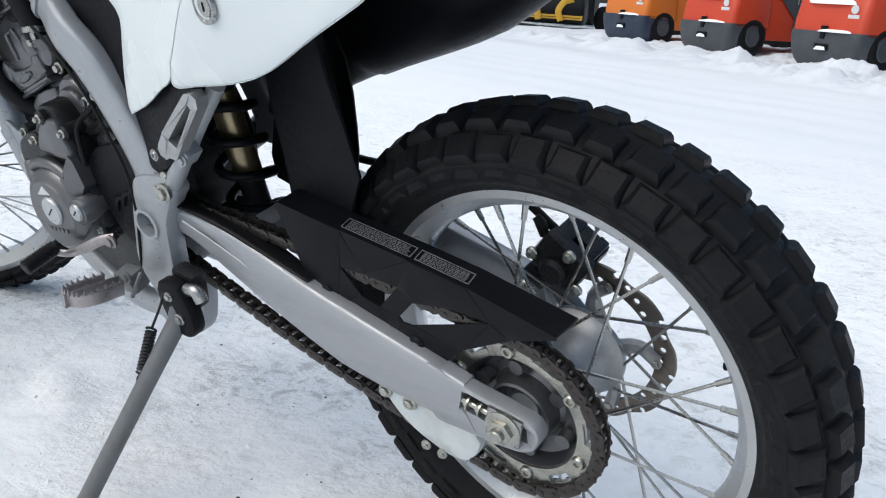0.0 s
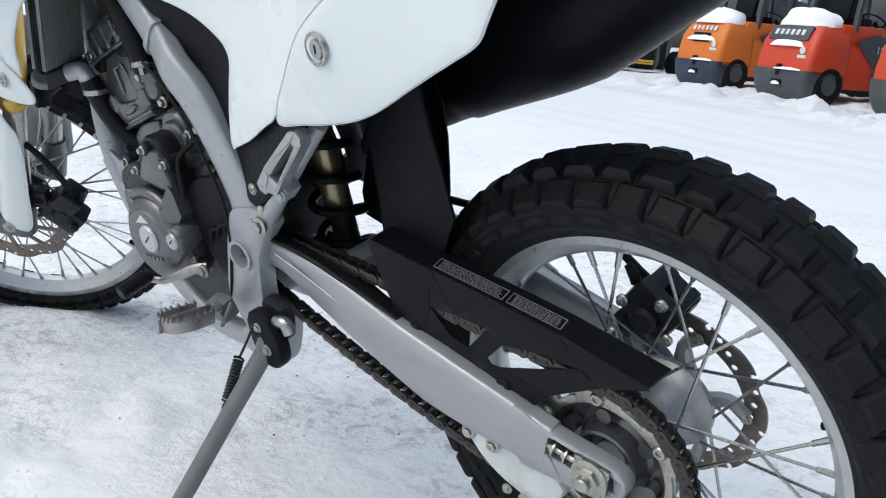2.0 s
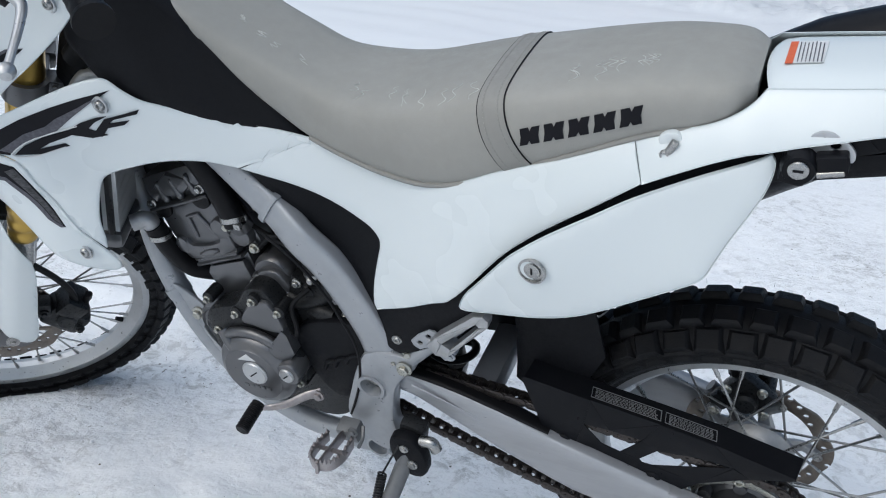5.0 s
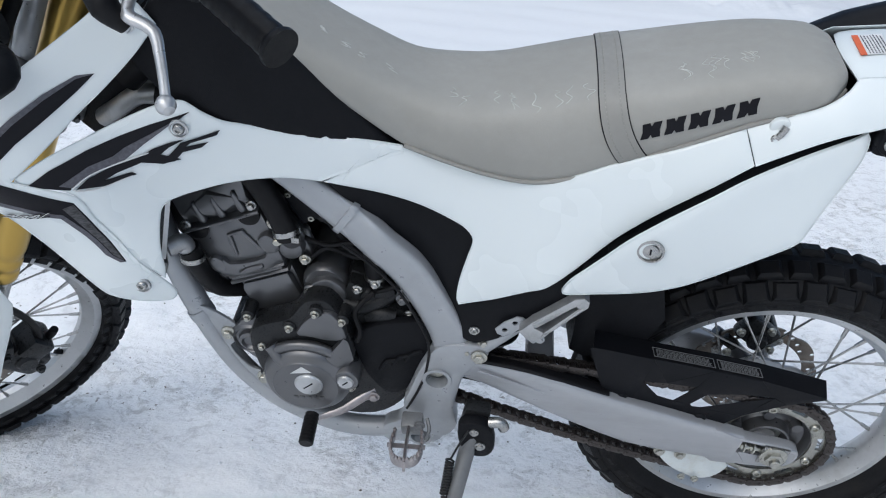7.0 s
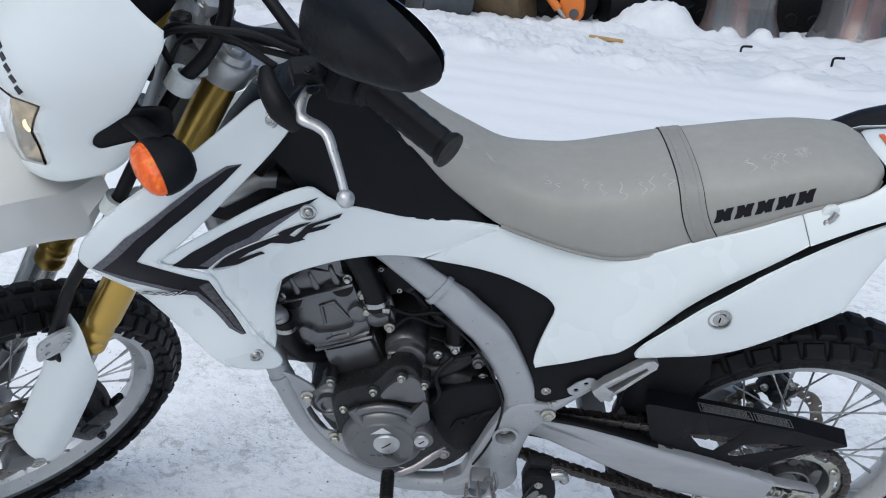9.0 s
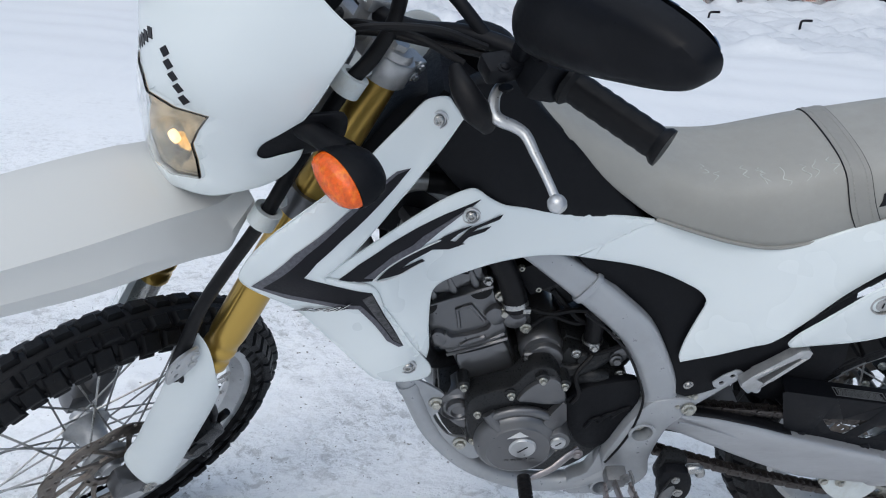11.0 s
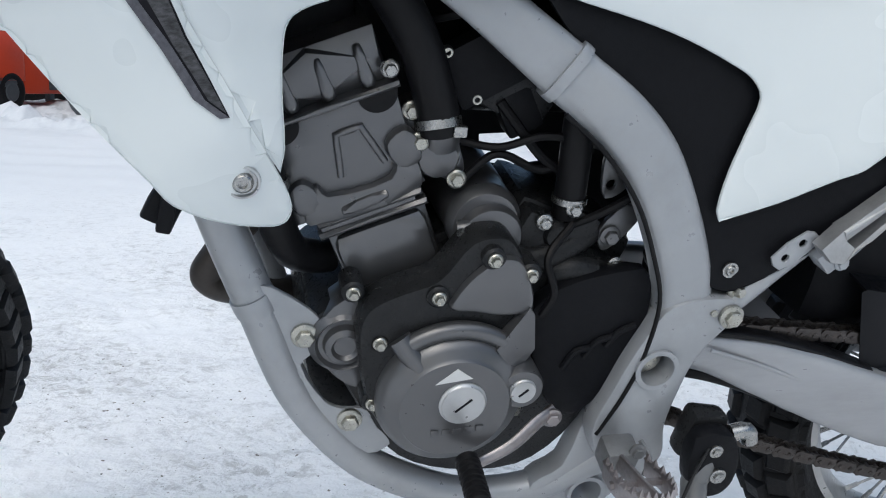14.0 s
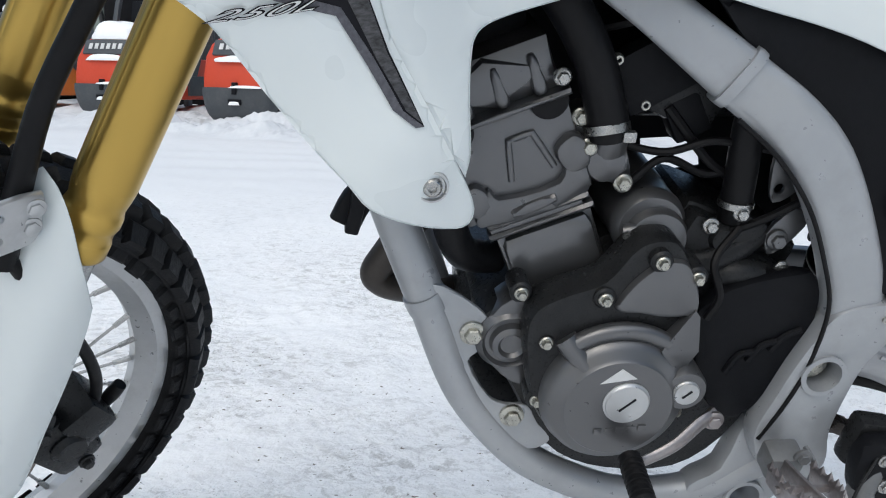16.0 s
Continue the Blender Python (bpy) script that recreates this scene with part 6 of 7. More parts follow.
def around_engine():
    # radiator behind the shroud: core, fins, tank
    m = pose(-.925, -.092, .755, 0, 14, 24)
    part("radiator", Form().block((.012, .10, .18), m, .004), ENGDARK, bike, "black finned radiator")
    rad = bpy.data.objects["radiator"]
    fin = mesh_of("fin", Form().block((.024, .0022, .155), Matrix(), 0), RIM)
    for k in range(17):
        part("fin", fin, None, rad, m=m @ Matrix.Translation((0, -.046 + k * .0057, .004)))
    f = Form().block((.034, .105, .030), m @ Matrix.Translation((0, 0, -.09)), .012)
    part("radiator_tank", f, ENGINE, rad)
    part("radiator_tank", Form().block((.034, .100, .022), m @ Matrix.Translation((0, .004, .088)), .01), ENGINE, rad)
    f = Form().sweep([(-.985, -.125, .622), (-.975, -.12, .640), (-.955, -.105, .655)], .008, 3, section=oblong(2, 3.2, .5, 2), up=(0, 1, 0))
    f.block((.012, .03, .045), pose(-.975, -.125, .640, 0, 12, 0), .003)
    part("radiator_mount", f, BLACK, bike)
    # pipe work seen through the shroud opening
    f = Form().sweep([(-.985, -.06, .86), (-.955, -.075, .885), (-.925, -.075, .905), (-.895, -.07, .905)], [.014, .013, .013, .013], 5, 14)
    part("radiator_neck", f, ALU, bike)
    f = Form().sweep([(-.900, -.07, .905), (-.87, -.07, .90), (-.83, -.06, .87)], .016, 4, 16)
    f.sweep([(-.93, -.085, .935), (-.90, -.08, .96), (-.86, -.075, .97)], .02, 4, 14)
    part("filler_hose", f, HOSE, bike)
    part("inner_tank_panel", Form().solid(curve([(-1.03, .84), (-.90, .80), (-.72, .83), (-.62, .86), (-.75, .95), (-.88, 1.03), (-.95, 1.0)], 3, True), lambda u, v, w: (u, -.055 + w, v), .11, .01, step=0), BLACK, bike)
    # throttle body, relay boxes, brackets and leads behind the cylinder
    f = Form().lathe([(.024, -.05), (.024, .05)], pose(-.67, 0, .70, 0, 0, 90), 24).block((.07, .08, .06), pose(-.68, -.01, .71, 0, 25, 0), .012)
    part("throttle_body", f, ENGDARK, bike)
    f = Form().block((.075, .028, .055), pose(-.715, -.040, .732, 0, -30, 0), .005).block((.035, .03, .042), pose(-.680, -.036, .690, 0, -28, 0), .005)
    part("relay_box", f, BLACK, bike)
    for x, z in ((-.752, .742), (-.722, .702)):
        part("relay_screw", Form().screw((x, -.050, z), .0055, .005), ZINC, bike)
    rnd = random.Random(11)
    for pts in ([(-.74, -.05, .665), (-.70, -.062, .662), (-.66, -.070, .676), (-.60, -.075, .668)], [(-.66, -.07, .58), (-.62, -.085, .60), (-.58, -.09, .625), (-.555, -.085, .64)], [(-.70, -.05, .70), (-.66, -.06, .655), (-.63, -.06, .63), (-.63, -.06, .60)],
                [(-.655, -.115, .52), (-.648, -.118, .545), (-.655, -.108, .575), (-.63, -.09, .60)], [(-.73, -.06, .63), (-.70, -.06, .655), (-.655, -.06, .64), (-.61, -.06, .66)], [(-.78, -.03, .76), (-.74, -.05, .775), (-.70, -.05, .79)]):
        part("wire", Form().sweep(pts, rnd.uniform(.003, .0048), 6, 8), HOSE, bike)
    f = Form().sweep([(-.628, -.070, .60), (-.630, -.072, .64), (-.632, -.072, .70), (-.625, -.07, .76)], .0145, 5, 16)
    bh = part("breather_hose", f, HOSE, bike)
    part("hose_clip", Form().lathe([(.0165, -.003), (.0165, .003), (.0148, .003), (.0148, -.003)], Matrix.Translation((-.629, -.071, .617)) @ Matrix.Rotation(radians(88), 4, "X"), 24, closed=True), STEEL, bh)
    f = Form().solid(curve([(-.600, .675), (-.580, .690), (-.568, .660), (-.575, .630), (-.595, .618), (-.602, .640)], 3, True), lambda u, v, w: (u, -.075 + w, v), .006, .001, [list(reversed(ring(.005, 10, -.592, .632)))], step=0)
    f.solid(curve([(-.598, .590), (-.575, .615), (-.560, .605), (-.575, .580), (-.592, .568)], 3, True), lambda u, v, w: (u, -.082 + w, v), .006, .001, step=0)
    f.bolt((-.588, -.084, .585), .007, .008)
    part("engine_bracket", f, ENGINE, bike)
    # made-up black sheet that darkens the see-through gap ahead of the cylinder
    part("gap_backing", Form().solid(curve([(-.96, .66), (-.93, .80), (-.84, .80), (-.82, .70), (-.84, .60), (-.90, .58)], 3, True), lambda u, v, w: (u, -.01 + w, v), .02, .004, step=0), BLACK, bike)
    # dark blocks added on the far side so bright snow does not show through
    part("side_backing", Form().block((.20, .006, .10), pose(-.62, .075, .70, 0, -20, 0), .002).block((.24, .006, .06), pose(-.66, .075, .545, 0, -10, 0), .002), ENGDARK, bike)
    # added black sheet, darkens what shows past the engine except at one hole
    f = Form().solid(curve([(-.96, .70), (-.93, .82), (-.80, .85), (-.70, .80), (-.58, .70), (-.52, .60), (-.50, .50), (-.60, .47), (-.75, .50), (-.88, .60)], 3, True), lambda u, v, w: (u, .052 + w, v), .004, .001, [list(reversed([(-.684, .632), (-.655, .634), (-.622, .626), (-.616, .603), (-.648, .598), (-.680, .602)]))], step=0)
    part("engine_backing", f, BLACK, bike, "black sheet added behind the engine to darken its gaps")
    # front engine mounts on the cradle tube
    f = Form().solid(curve([(-.905, .525), (-.862, .500), (-.848, .478), (-.856, .455), (-.868, .440), (-.845, .398), (-.828, .388), (-.805, .386), (-.792, .362), (-.775, .345), (-.800, .330), (-.850, .370), (-.885, .455)], 3, True), lambda u, v, w: (u, -.084 + w, v + .014), .006, .0015, step=0)
    part("engine_mount", f, SILVER, bike)
    for x, z in ((-.866, .488), (-.8205, .390)):
        part("mount_bolt", Form().bolt((x, -.085, z), .0085, .010), ZINC, bike)
    # knuckle on the main tube, cradle end tube and weld plate
    f = Form().lathe([(.0215, -.060), (.0215, -.100), (.017, -.100), (.017, -.060)], pose(-.562, 0, .283), 28, closed=True)
    f.solid(curve([(-.625, .262), (-.59, .258), (-.54, .262), (-.515, .300), (-.505, .36), (-.575, .38), (-.595, .320), (-.625, .298)], 3, True), lambda u, v, w: (u, -.096 + w, v), .03, .006, [list(reversed(ring(.0185, 20, -.562, .283)))], step=0)
    part("cradle_lug", f, SILVER, bike)
    f = Form().sweep([(-.664, -.0868, .7429), (-.660, -.0876, .7401), (-.656, -.0884, .7373)], [.0282, .0287, .0282], 2, section=[(x * .66, y) for x, y in oblong(2, 2, .55, 4)], up=(0, 1, 0))
    part("frame_sleeve", f, SILVER, bike)
    # rubber edging along the inside of the main tube
    f = Form().sweep([(-.665, -.118, .712), (-.625, -.12, .680), (-.588, -.122, .636), (-.562, -.124, .585), (-.545, -.125, .535), (-.549, -.126, .475), (-.562, -.127, .430), (-.580, -.125, .385)], .0022, 5, 8)
    part("frame_edging", f, HOSE, bike)


around_engine()


# ---- front end: everything that steers ----
def fork_x(z):
    return -1.403 + (z - .3476) * .520


def fork(z, y=-.091, dx=0.0):
    return (fork_x(z) + dx, y, z)


def front_end():
    for s in (-1, 1):
        y = s * .091
        f = Form().sweep([fork(.668, y), fork(.80, y), fork(.90, y), fork(.93, y), fork(.96, y), fork(1.095, y)], [.0272, .0272, .0272, .0262, .0242, .0240], 1, 32)
        # swollen foot of the tube, narrow neck and rolled lip
        f.sweep([fork(.603, y), fork(.606, y), fork(.618, y), fork(.621, y), fork(.628, y), fork(.634, y), fork(.641, y), fork(.648, y), fork(.660, y), fork(.672, y)], [.0235, .0252, .0252, .0238, .0238, .0262, .0262, .0240, .0262, .0272], 2, 32)
        # raised rib down the leading side
        f.sweep([fork(.660, y, -.014), fork(.672, y, -.020), fork(.80, y, -.021), fork(.90, y, -.021)], [.006, .0095, .0095, .0095], 3, 14)
        g = part("fork_tube", f, GOLD, bike, "gold anodised upper fork tube", STEER)
        part("fork_cap", Form().sweep([fork(1.10, y), fork(1.119, y), fork(1.124, y)], [.0245, .0245, .0215], 1, 26).sweep([fork(1.124, y), fork(1.131, y)], .013, 1, 6), ALU, g)
        part("fork_slider", Form().sweep([fork(.33, y), fork(.50, y), fork(.64, y)], .0195, 1, 22), STEEL, bike, "bright fork slider", STEER)
        f = Form().sweep([fork(.325, y), fork(.36, y), fork(.41, y)], [.024, .026, .024], 3, 20)
        f.block((.075, .040, .05), pose(-1.425, y, .348, 0, 25, 0), .012)
        part("fork_foot", f, ENGINE, bike, "grey cast fork foot", STEER)
        # white slider guard, wrapped round the leg
        o = [(-1.282, .694), (-1.278, .681), (-1.277, .659), (-1.278, .622), (-1.275, .562), (-1.284, .532), (-1.306, .480), (-1.335, .420), (-1.366, .354), (-1.384, .342), (-1.409, .364), (-1.422, .383), (-1.429, .405), (-1.425, .424), (-1.402, .465), (-1.374, .521), (-1.352, .564), (-1.336, .598), (-1.320, .633), (-1.306, .661), (-1.292, .684)]
        f = Form().solid(curve(o, 3, True, (0, 4)), lambda u, v, w, s=s: (u, s * (.127 - 14 * max(0, fork_x(v) - u - .005) ** 2 - 3 * max(0, u - fork_x(v)) ** 2 - w), v), .004, .0025, step=.013)
        gd = part("fork_guard", f, WHITE, bike, "white plastic fork guard", STEER)
        part("guard_bolt", Form().lathe([(.0125, s * .124), (.0125, s * .128), (.009, s * .1290), (0, s * .1290)], pose(-1.412, 0, .362), 22).bolt((-1.412, s * .128, .362), .006, .004, (0, s, 0), False), STEEL, gd)
    # clamps
    for z, h, nm in ((1.101, .030, "top_clamp"), (.905, .034, "lower_clamp")):
        f = Form()
        for s in (-1, 1):
            f.sweep([fork(z - h / 2, s * .091), fork(z - h / 2 + .003, s * .091), fork(z + h / 2 - .003, s * .091), fork(z + h / 2, s * .091)], [.0290, .0315, .0315, .0290] if z > 1 else .034, 1, 26)
            f.block((.05, .075, h), pose(fork_x(z) + .008, s * .052, z, 0, 27.5, 0), .008)
            f.block((.03, .03, h * .9), pose(fork_x(z) + .034, s * .091, z - .012, 0, 27.5, 0), .005)
            for k in (-.007, .007):
                f.bolt((fork_x(z) + .036 + k * .5, s * .106, z - .014 + k), .0045, .006, (0, s, 0))
        f.block((.06, .09, h), pose(fork_x(z) + .014, 0, z, 0, 26.6, 0), .01)
        part(nm, f, ALU if z > 1 else ENGINE, bike, "cast aluminium fork clamp" if z > 1 else "", STEER)
    part("steering_head", Form().sweep([(-1.02, 0, 1.08), (-1.10, 0, .90)], .030, 1, 24), SILVER, bike, "", STEER)
    # handlebar with brace
    left = [(-1.005, -.06, 1.150), (-.992, -.105, 1.160), (-.968, -.165, 1.190), (-.945, -.225, 1.203), (-.917, -.315, 1.201), (-.893, -.400, 1.197)]
    path = [(x, -y, z) for x, y, z in reversed(left)] + [(-1.005, 0, 1.150)] + left
    part("handlebar", Form().sweep(path, .0112, 6, 16), SATIN, bike, "black handlebar", STEER)
    bar = bpy.data.objects["handlebar"]
    part("bar_brace", Form().sweep([(-.958, .19, 1.198), (-.972, .13, 1.225), (-.975, 0, 1.232), (-.972, -.13, 1.225), (-.958, -.19, 1.198)], .0078, 4, 12), SATIN, bar)
    for s in (-1, 1):
        f = Form().block((.042, .024, .045), pose(-1.008, s * .045, 1.130, 0, 26, 0), .006).block((.044, .026, .018), pose(-1.002, s * .045, 1.158, 0, 26, 0), .005)
        f.bolt((-1.018, s * .045, 1.166), .005, .006, (.3, 0, 1)).bolt((-.986, s * .045, 1.174), .005, .006, (.3, 0, 1))
        part("bar_clamp", f, ALU, bike, "", STEER)
        # grips
        a, b = Vector((-.924, s * .283, 1.200)), Vector((-.892, s * .405, 1.197))
        d = (b - a).normalized()
        pts, rad = [], []
        for k in range(24):
            q = k / 23
            pts.append(a + (b - a) * q)
            rad.append(.0178 + (.0007 if k % 3 else 0) + (.0035 if k in (22, 23) else 0) + (.006 if k in (0, 1) else 0))
        part("grip", Form().sweep(pts, rad, 1, 22), HOSE, bar, "ribbed black rubber grip")
        # switch block
        f = Form().block((.048, .062, .050), Matrix.Translation((-.934, s * .252, 1.200)) @ Matrix.Rotation(radians(-18 * -s), 4, "Z") @ Matrix.Rotation(radians(20), 4, "Y"), .010)
        f.block((.014, .020, .012), pose(-.950, s * .252, 1.228), .003).block((.010, .014, .010), pose(-.915, s * .258, 1.222), .003)
        part("switch_block", f, BLACK, bar)
        # lever perch, lever
        f = Form().block((.050, .030, .022), Matrix.Translation((-.968, s * .228, 1.196)) @ Matrix.Rotation(radians(16 * s), 4, "Z"), .005)
        f.bolt((-.975, s * .245, 1.182), .0055, .004, (0, s * .4, -1)).bolt((-.978, s * .238, 1.207), .0055, .004, (0, 0, 1))
        pe = part("lever_perch", f, SATIN, bike, "", STEER)
        f = Form().sweep([(-.969, s * .234, 1.176), (-.985, s * .242, 1.172), (-.999, s * .258, 1.168), (-1.000, s * .269, 1.167), (-.990, s * .283, 1.165), (-.985, s * .297, 1.163), (-.990, s * .322, 1.158), (-.998, s * .352, 1.154), (-1.004, s * .372, 1.151)], [.006, .0062, .0075, .008, .0075, .0068, .0058, .0052, .0052], 5, section=[(p * .75, q) for p, q in ring(1.0, 12)], up=(0, 0, 1))
        f.lathe([(0, -.0105), (.006, -.0090), (.0098, -.004), (.0105, 0), (.0098, .004), (.006, .009), (0, .0105)], Matrix.Translation((-1.007, s * .380, 1.149)), 18)
        part("lever", f, RIM, pe, "polished alloy lever")
        part("lever_boot", Form().sweep([(-1.012, s * .20, 1.190), (-1.02, s * .225, 1.185), (-1.018, s * .25, 1.172), (-1.005, s * .262, 1.150)], [.008, .014, .016, .009], 4, 14), HOSE, pe)
        # mirror
        f = Form().sweep([(-.950, s * .232, 1.205), (-.950, s * .236, 1.235), (-.952, s * .245, 1.265)], [.0115, .013, .0085], 4, 14)
        f.sweep([(-.952, s * .245, 1.265), (-.955, s * .255, 1.285), (-.960, s * .28, 1.31), (-.968, s * .31, 1.325)], .0062, 5, 12)
        mi = part("mirror", f, SATIN, bike, "black rear-view mirror", STEER)
        o = [(.234, 1.292), (.242, 1.268), (.260, 1.258), (.290, 1.268), (.330, 1.288), (.384, 1.320), (.416, 1.338), (.436, 1.352), (.446, 1.371), (.440, 1.389), (.416, 1.396), (.376, 1.393), (.331, 1.381), (.278, 1.360), (.246, 1.330)]
        f = Form().solid(curve(o, 4, True), lambda u, v, w, s=s: (-.985 - .026 * max(0, 1 - ((u - .34) / .13) ** 2) * max(0.2, 1 - ((v - 1.330 - (u - .34) * .45) / .070) ** 2) + w * 1.0, s * u, v), .030, .012, step=.015, back=False)
        part("mirror_shell", f, SATIN, mi)
        f = Form().solid(curve([(.340 + (p - .340) * .9, 1.330 + (q - 1.330) * .9) for p, q in o], 4, True), lambda u, v, w, s=s: (-.9535 + w, s * u, v), .0015, 0, step=0)
        part("mirror_glass", f, MIRRORG, mi, "silvered mirror glass")
        # turn signals
        def almond(k, x, y0=.2155, z0=1.108, n=32):
            """A pointed oval across the machine, scaled by k, at the depth x."""
            out = []
            for i in range(n):
                a = 2 * math.pi * i / n
                ca, sa = math.cos(a), math.sin(a)
                out.append((x, s * (y0 + k * .0425 * math.copysign(abs(ca) ** .92, ca)), z0 + k * .0245 * math.copysign(abs(sa) ** 1.35, sa) + .002 * k * ca))
            return out

        def loft(rows):
            k = len(rows[0])
            return Form().add([p for r in rows for p in r], [(i * k + j, i * k + (j + 1) % k, (i + 1) * k + (j + 1) % k, (i + 1) * k + j) for i in range(len(rows) - 1) for j in range(k)] + [tuple(range(k)), tuple((len(rows) - 1) * k + j for j in range(k))])
        f = loft([almond(.93, -1.160), almond(1.03, -1.163), almond(1.06, -1.158), almond(1.02, -1.146), almond(.86, -1.130), almond(.58, -1.120), almond(.25, -1.116)])
        f.sweep([(-1.15, s * .120, 1.098), (-1.146, s * .15, 1.102), (-1.138, s * .19, 1.107)], [.017, .013, .017], 3, 14)
        ts = part("turn_signal", f, BLACK, bike, "black turn signal with an amber lens", STEER)
        f = loft([almond(.99, -1.163), almond(.985, -1.167), almond(.93, -1.172), almond(.80, -1.177), almond(.55, -1.181), almond(.25, -1.183), almond(.05, -1.1835)])
        ln = part("lens", f, AMBER, ts, "amber lens")
        for q in (-.55, -.2, .15, .5):
            part("lens_rib", Form().sweep([(-1.1735, s * (.2155 + .0425 * q), 1.108 + .018 * (1 - abs(q)) ** .6), (-1.1815 + .004 * abs(q), s * (.2155 + .0425 * q), 1.108), (-1.1735, s * (.2155 + .0425 * q), 1.108 - .018 * (1 - abs(q)) ** .6)], .0011, 6, 6), AMBERHI, ln)

    # headlight mask
    mid = [(0, .94, -1.270), (0, .982, -1.273), (0, 1.04, -1.275), (0, 1.099, -1.272), (0, 1.16, -1.257), (0, 1.21, -1.234), (0, 1.27, -1.196), (0, 1.33, -1.155)]
    flank = [(.068, 1.008, -1.250), (.065, 1.063, -1.252), (.078, 1.114, -1.240), (.040, 1.121, -1.256), (.086, .990, -1.238), (.112, 1.015, -1.195), (.138, 1.04, -1.150), (.128, 1.09, -1.168), (.142, 1.10, -1.145), (.110, 1.16, -1.205), (.150, 1.16, -1.122),
             (.10, 1.235, -1.172), (.145, 1.226, -1.108), (.07, 1.30, -1.150), (.12, 1.26, -1.118)]
    sheet = warp(mid + flank + [(-y, z, x) for y, z, x in flank], 2e-4)
    half = [(0, .945), (.040, .966), (.078, .980), (.100, .995), (.116, 1.009), (.125, 1.028), (.131, 1.053), (.1335, 1.070), (.120, 1.058), (.109, 1.0495), (.105, 1.056), (.109, 1.074), (.120, 1.093), (.134, 1.118), (.139, 1.139), (.143, 1.171), (.1465, 1.212), (.142, 1.232), (.115, 1.256), (.080, 1.290), (.03, 1.326)]
    o = curve(half + [(-y, z) for y, z in reversed(half[1:])], 4, True, (7, 13, 17, 24, 28, 34))
    lens = [(0, 1.098), (.040, 1.104), (.077, 1.113), (.067, 1.085), (.062, 1.062), (.065, 1.035), (.068, 1.006), (.034, .990), (0, .982)]
    lo = lens + [(-y, z) for y, z in reversed(lens[1:-1])]
    f = Form().solid(o, lambda u, v, w: (sheet(u, v) + w, u, v), .004, .003, [lo], step=.016)
    hm = part("headlight_mask", f, WHITE, bike, "white headlight mask", STEER)
    f = Form().solid(lo, lambda u, v, w: (sheet(u, v) - .003 + w, u, v), .003, 0, step=.02)
    part("headlight_lens", f, CLEAR, hm, "clear headlight lens").visible_shadow = False
    f = Form().solid([(y * 1.02, 1.045 + (z - 1.045) * 1.03) for y, z in lo], lambda u, v, w: (sheet(u, v) + .006 + w + .05 * max(0, 1 - (u / .055) ** 2 - ((v - 1.045) / .055) ** 2), u, v), .002, 0, step=.01)
    part("reflector", f, CHROME, hm, "silvered reflector")
    part("bulb", Form().lathe([(0, -.010), (.0055, -.007), (.007, 0), (.0055, .007), (0, .010)], pose(-1.248, 0, 1.012), 16), BULB, hm, "lit warm headlight bulb")
    for s in (-1, 1):
        f = Form().solid(curve([(.100, 1.050), (.103, 1.074), (.116, 1.096), (.134, 1.124), (.150, 1.125), (.152, 1.085), (.142, 1.066), (.122, 1.052), (.108, 1.043)], 4, True), lambda u, v, w, s=s: (sheet(s * u, v) + .0045 + w, s * u, v), .014, .003, step=.012)
        part("mask_vent", f, BLACK, hm, "black side vent")
    f = Form()
    for s in (-1, 1):
        for i in range(5):
            y0, z0 = .016 + i * .0084, 1.163 - i * .0106
            f.solid([(y0 - .0080, z0 - .0022), (y0 + .001, z0 - .0068), (y0 + .0080, z0 + .0022), (y0 - .001, z0 + .0068)], lambda u, v, w, s=s: (sheet(s * u, v) - .0008 + w, s * u, v), .001, 0, step=0)
    part("mask_print", f, INK, hm, "small dark maker's mark")
    part("headlight_body", Form().block((.10, .15, .16), pose(-1.165, 0, 1.09, 0, 8, 0), .03), BLACK, hm)
    part("instrument", Form().block((.06, .12, .09), pose(-1.10, 0, 1.21, 0, -35, 0), .015), BLACK, bike, "black instrument housing", STEER)
    part("steering_lock", Form().lathe([(.016, -.02), (.017, .012), (.013, .016), (0, .016)], pose(-1.03, 0, 1.105, 70, 0, 0), 24), ENGDARK, bike, "", STEER)

    # front mudguard
    f = Form()
    rows = []
    st = [(-1.185, .078, .925, .948), (-1.213, .084, .888, .950), (-1.230, .087, .866, .953), (-1.272, .088, .880, .961), (-1.30, .090, .890, .968), (-1.40, .092, .910, .985), (-1.50, .087, .938, 1.000), (-1.60, .076, .962, 1.010), (-1.68, .058, .980, 1.014), (-1.735, .030, .992, 1.010), (-1.75, .012, .998, 1.006)]
    for x, w, ze, zt in curve(st, 3):
        h = zt - ze
        sec = [(-w, ze), (-w * .99, ze + .35 * h), (-w * .80, ze + .62 * h), (-w * .74, ze + .84 * h), (-w * .4, ze + .97 * h), (0, zt)]
        sec = sec + [(-a, b) for a, b in reversed(sec[:-1])]
        rows.append([(x, a, b) for a, b in sec] + [(x, a * .95, b - .004) for a, b in reversed(sec)])
    k = len(rows[0])
    f.add([p for r in rows for p in r], [(i * k + j, i * k + (j + 1) % k, (i + 1) * k + (j + 1) % k, (i + 1) * k + j) for i in range(len(rows) - 1) for j in range(k)] + [tuple(range(k)), tuple((len(rows) - 1) * k + j for j in range(k))])
    part("front_mudguard", f, SHADEDWHITE, bike, "white plastic front mudguard", STEER)

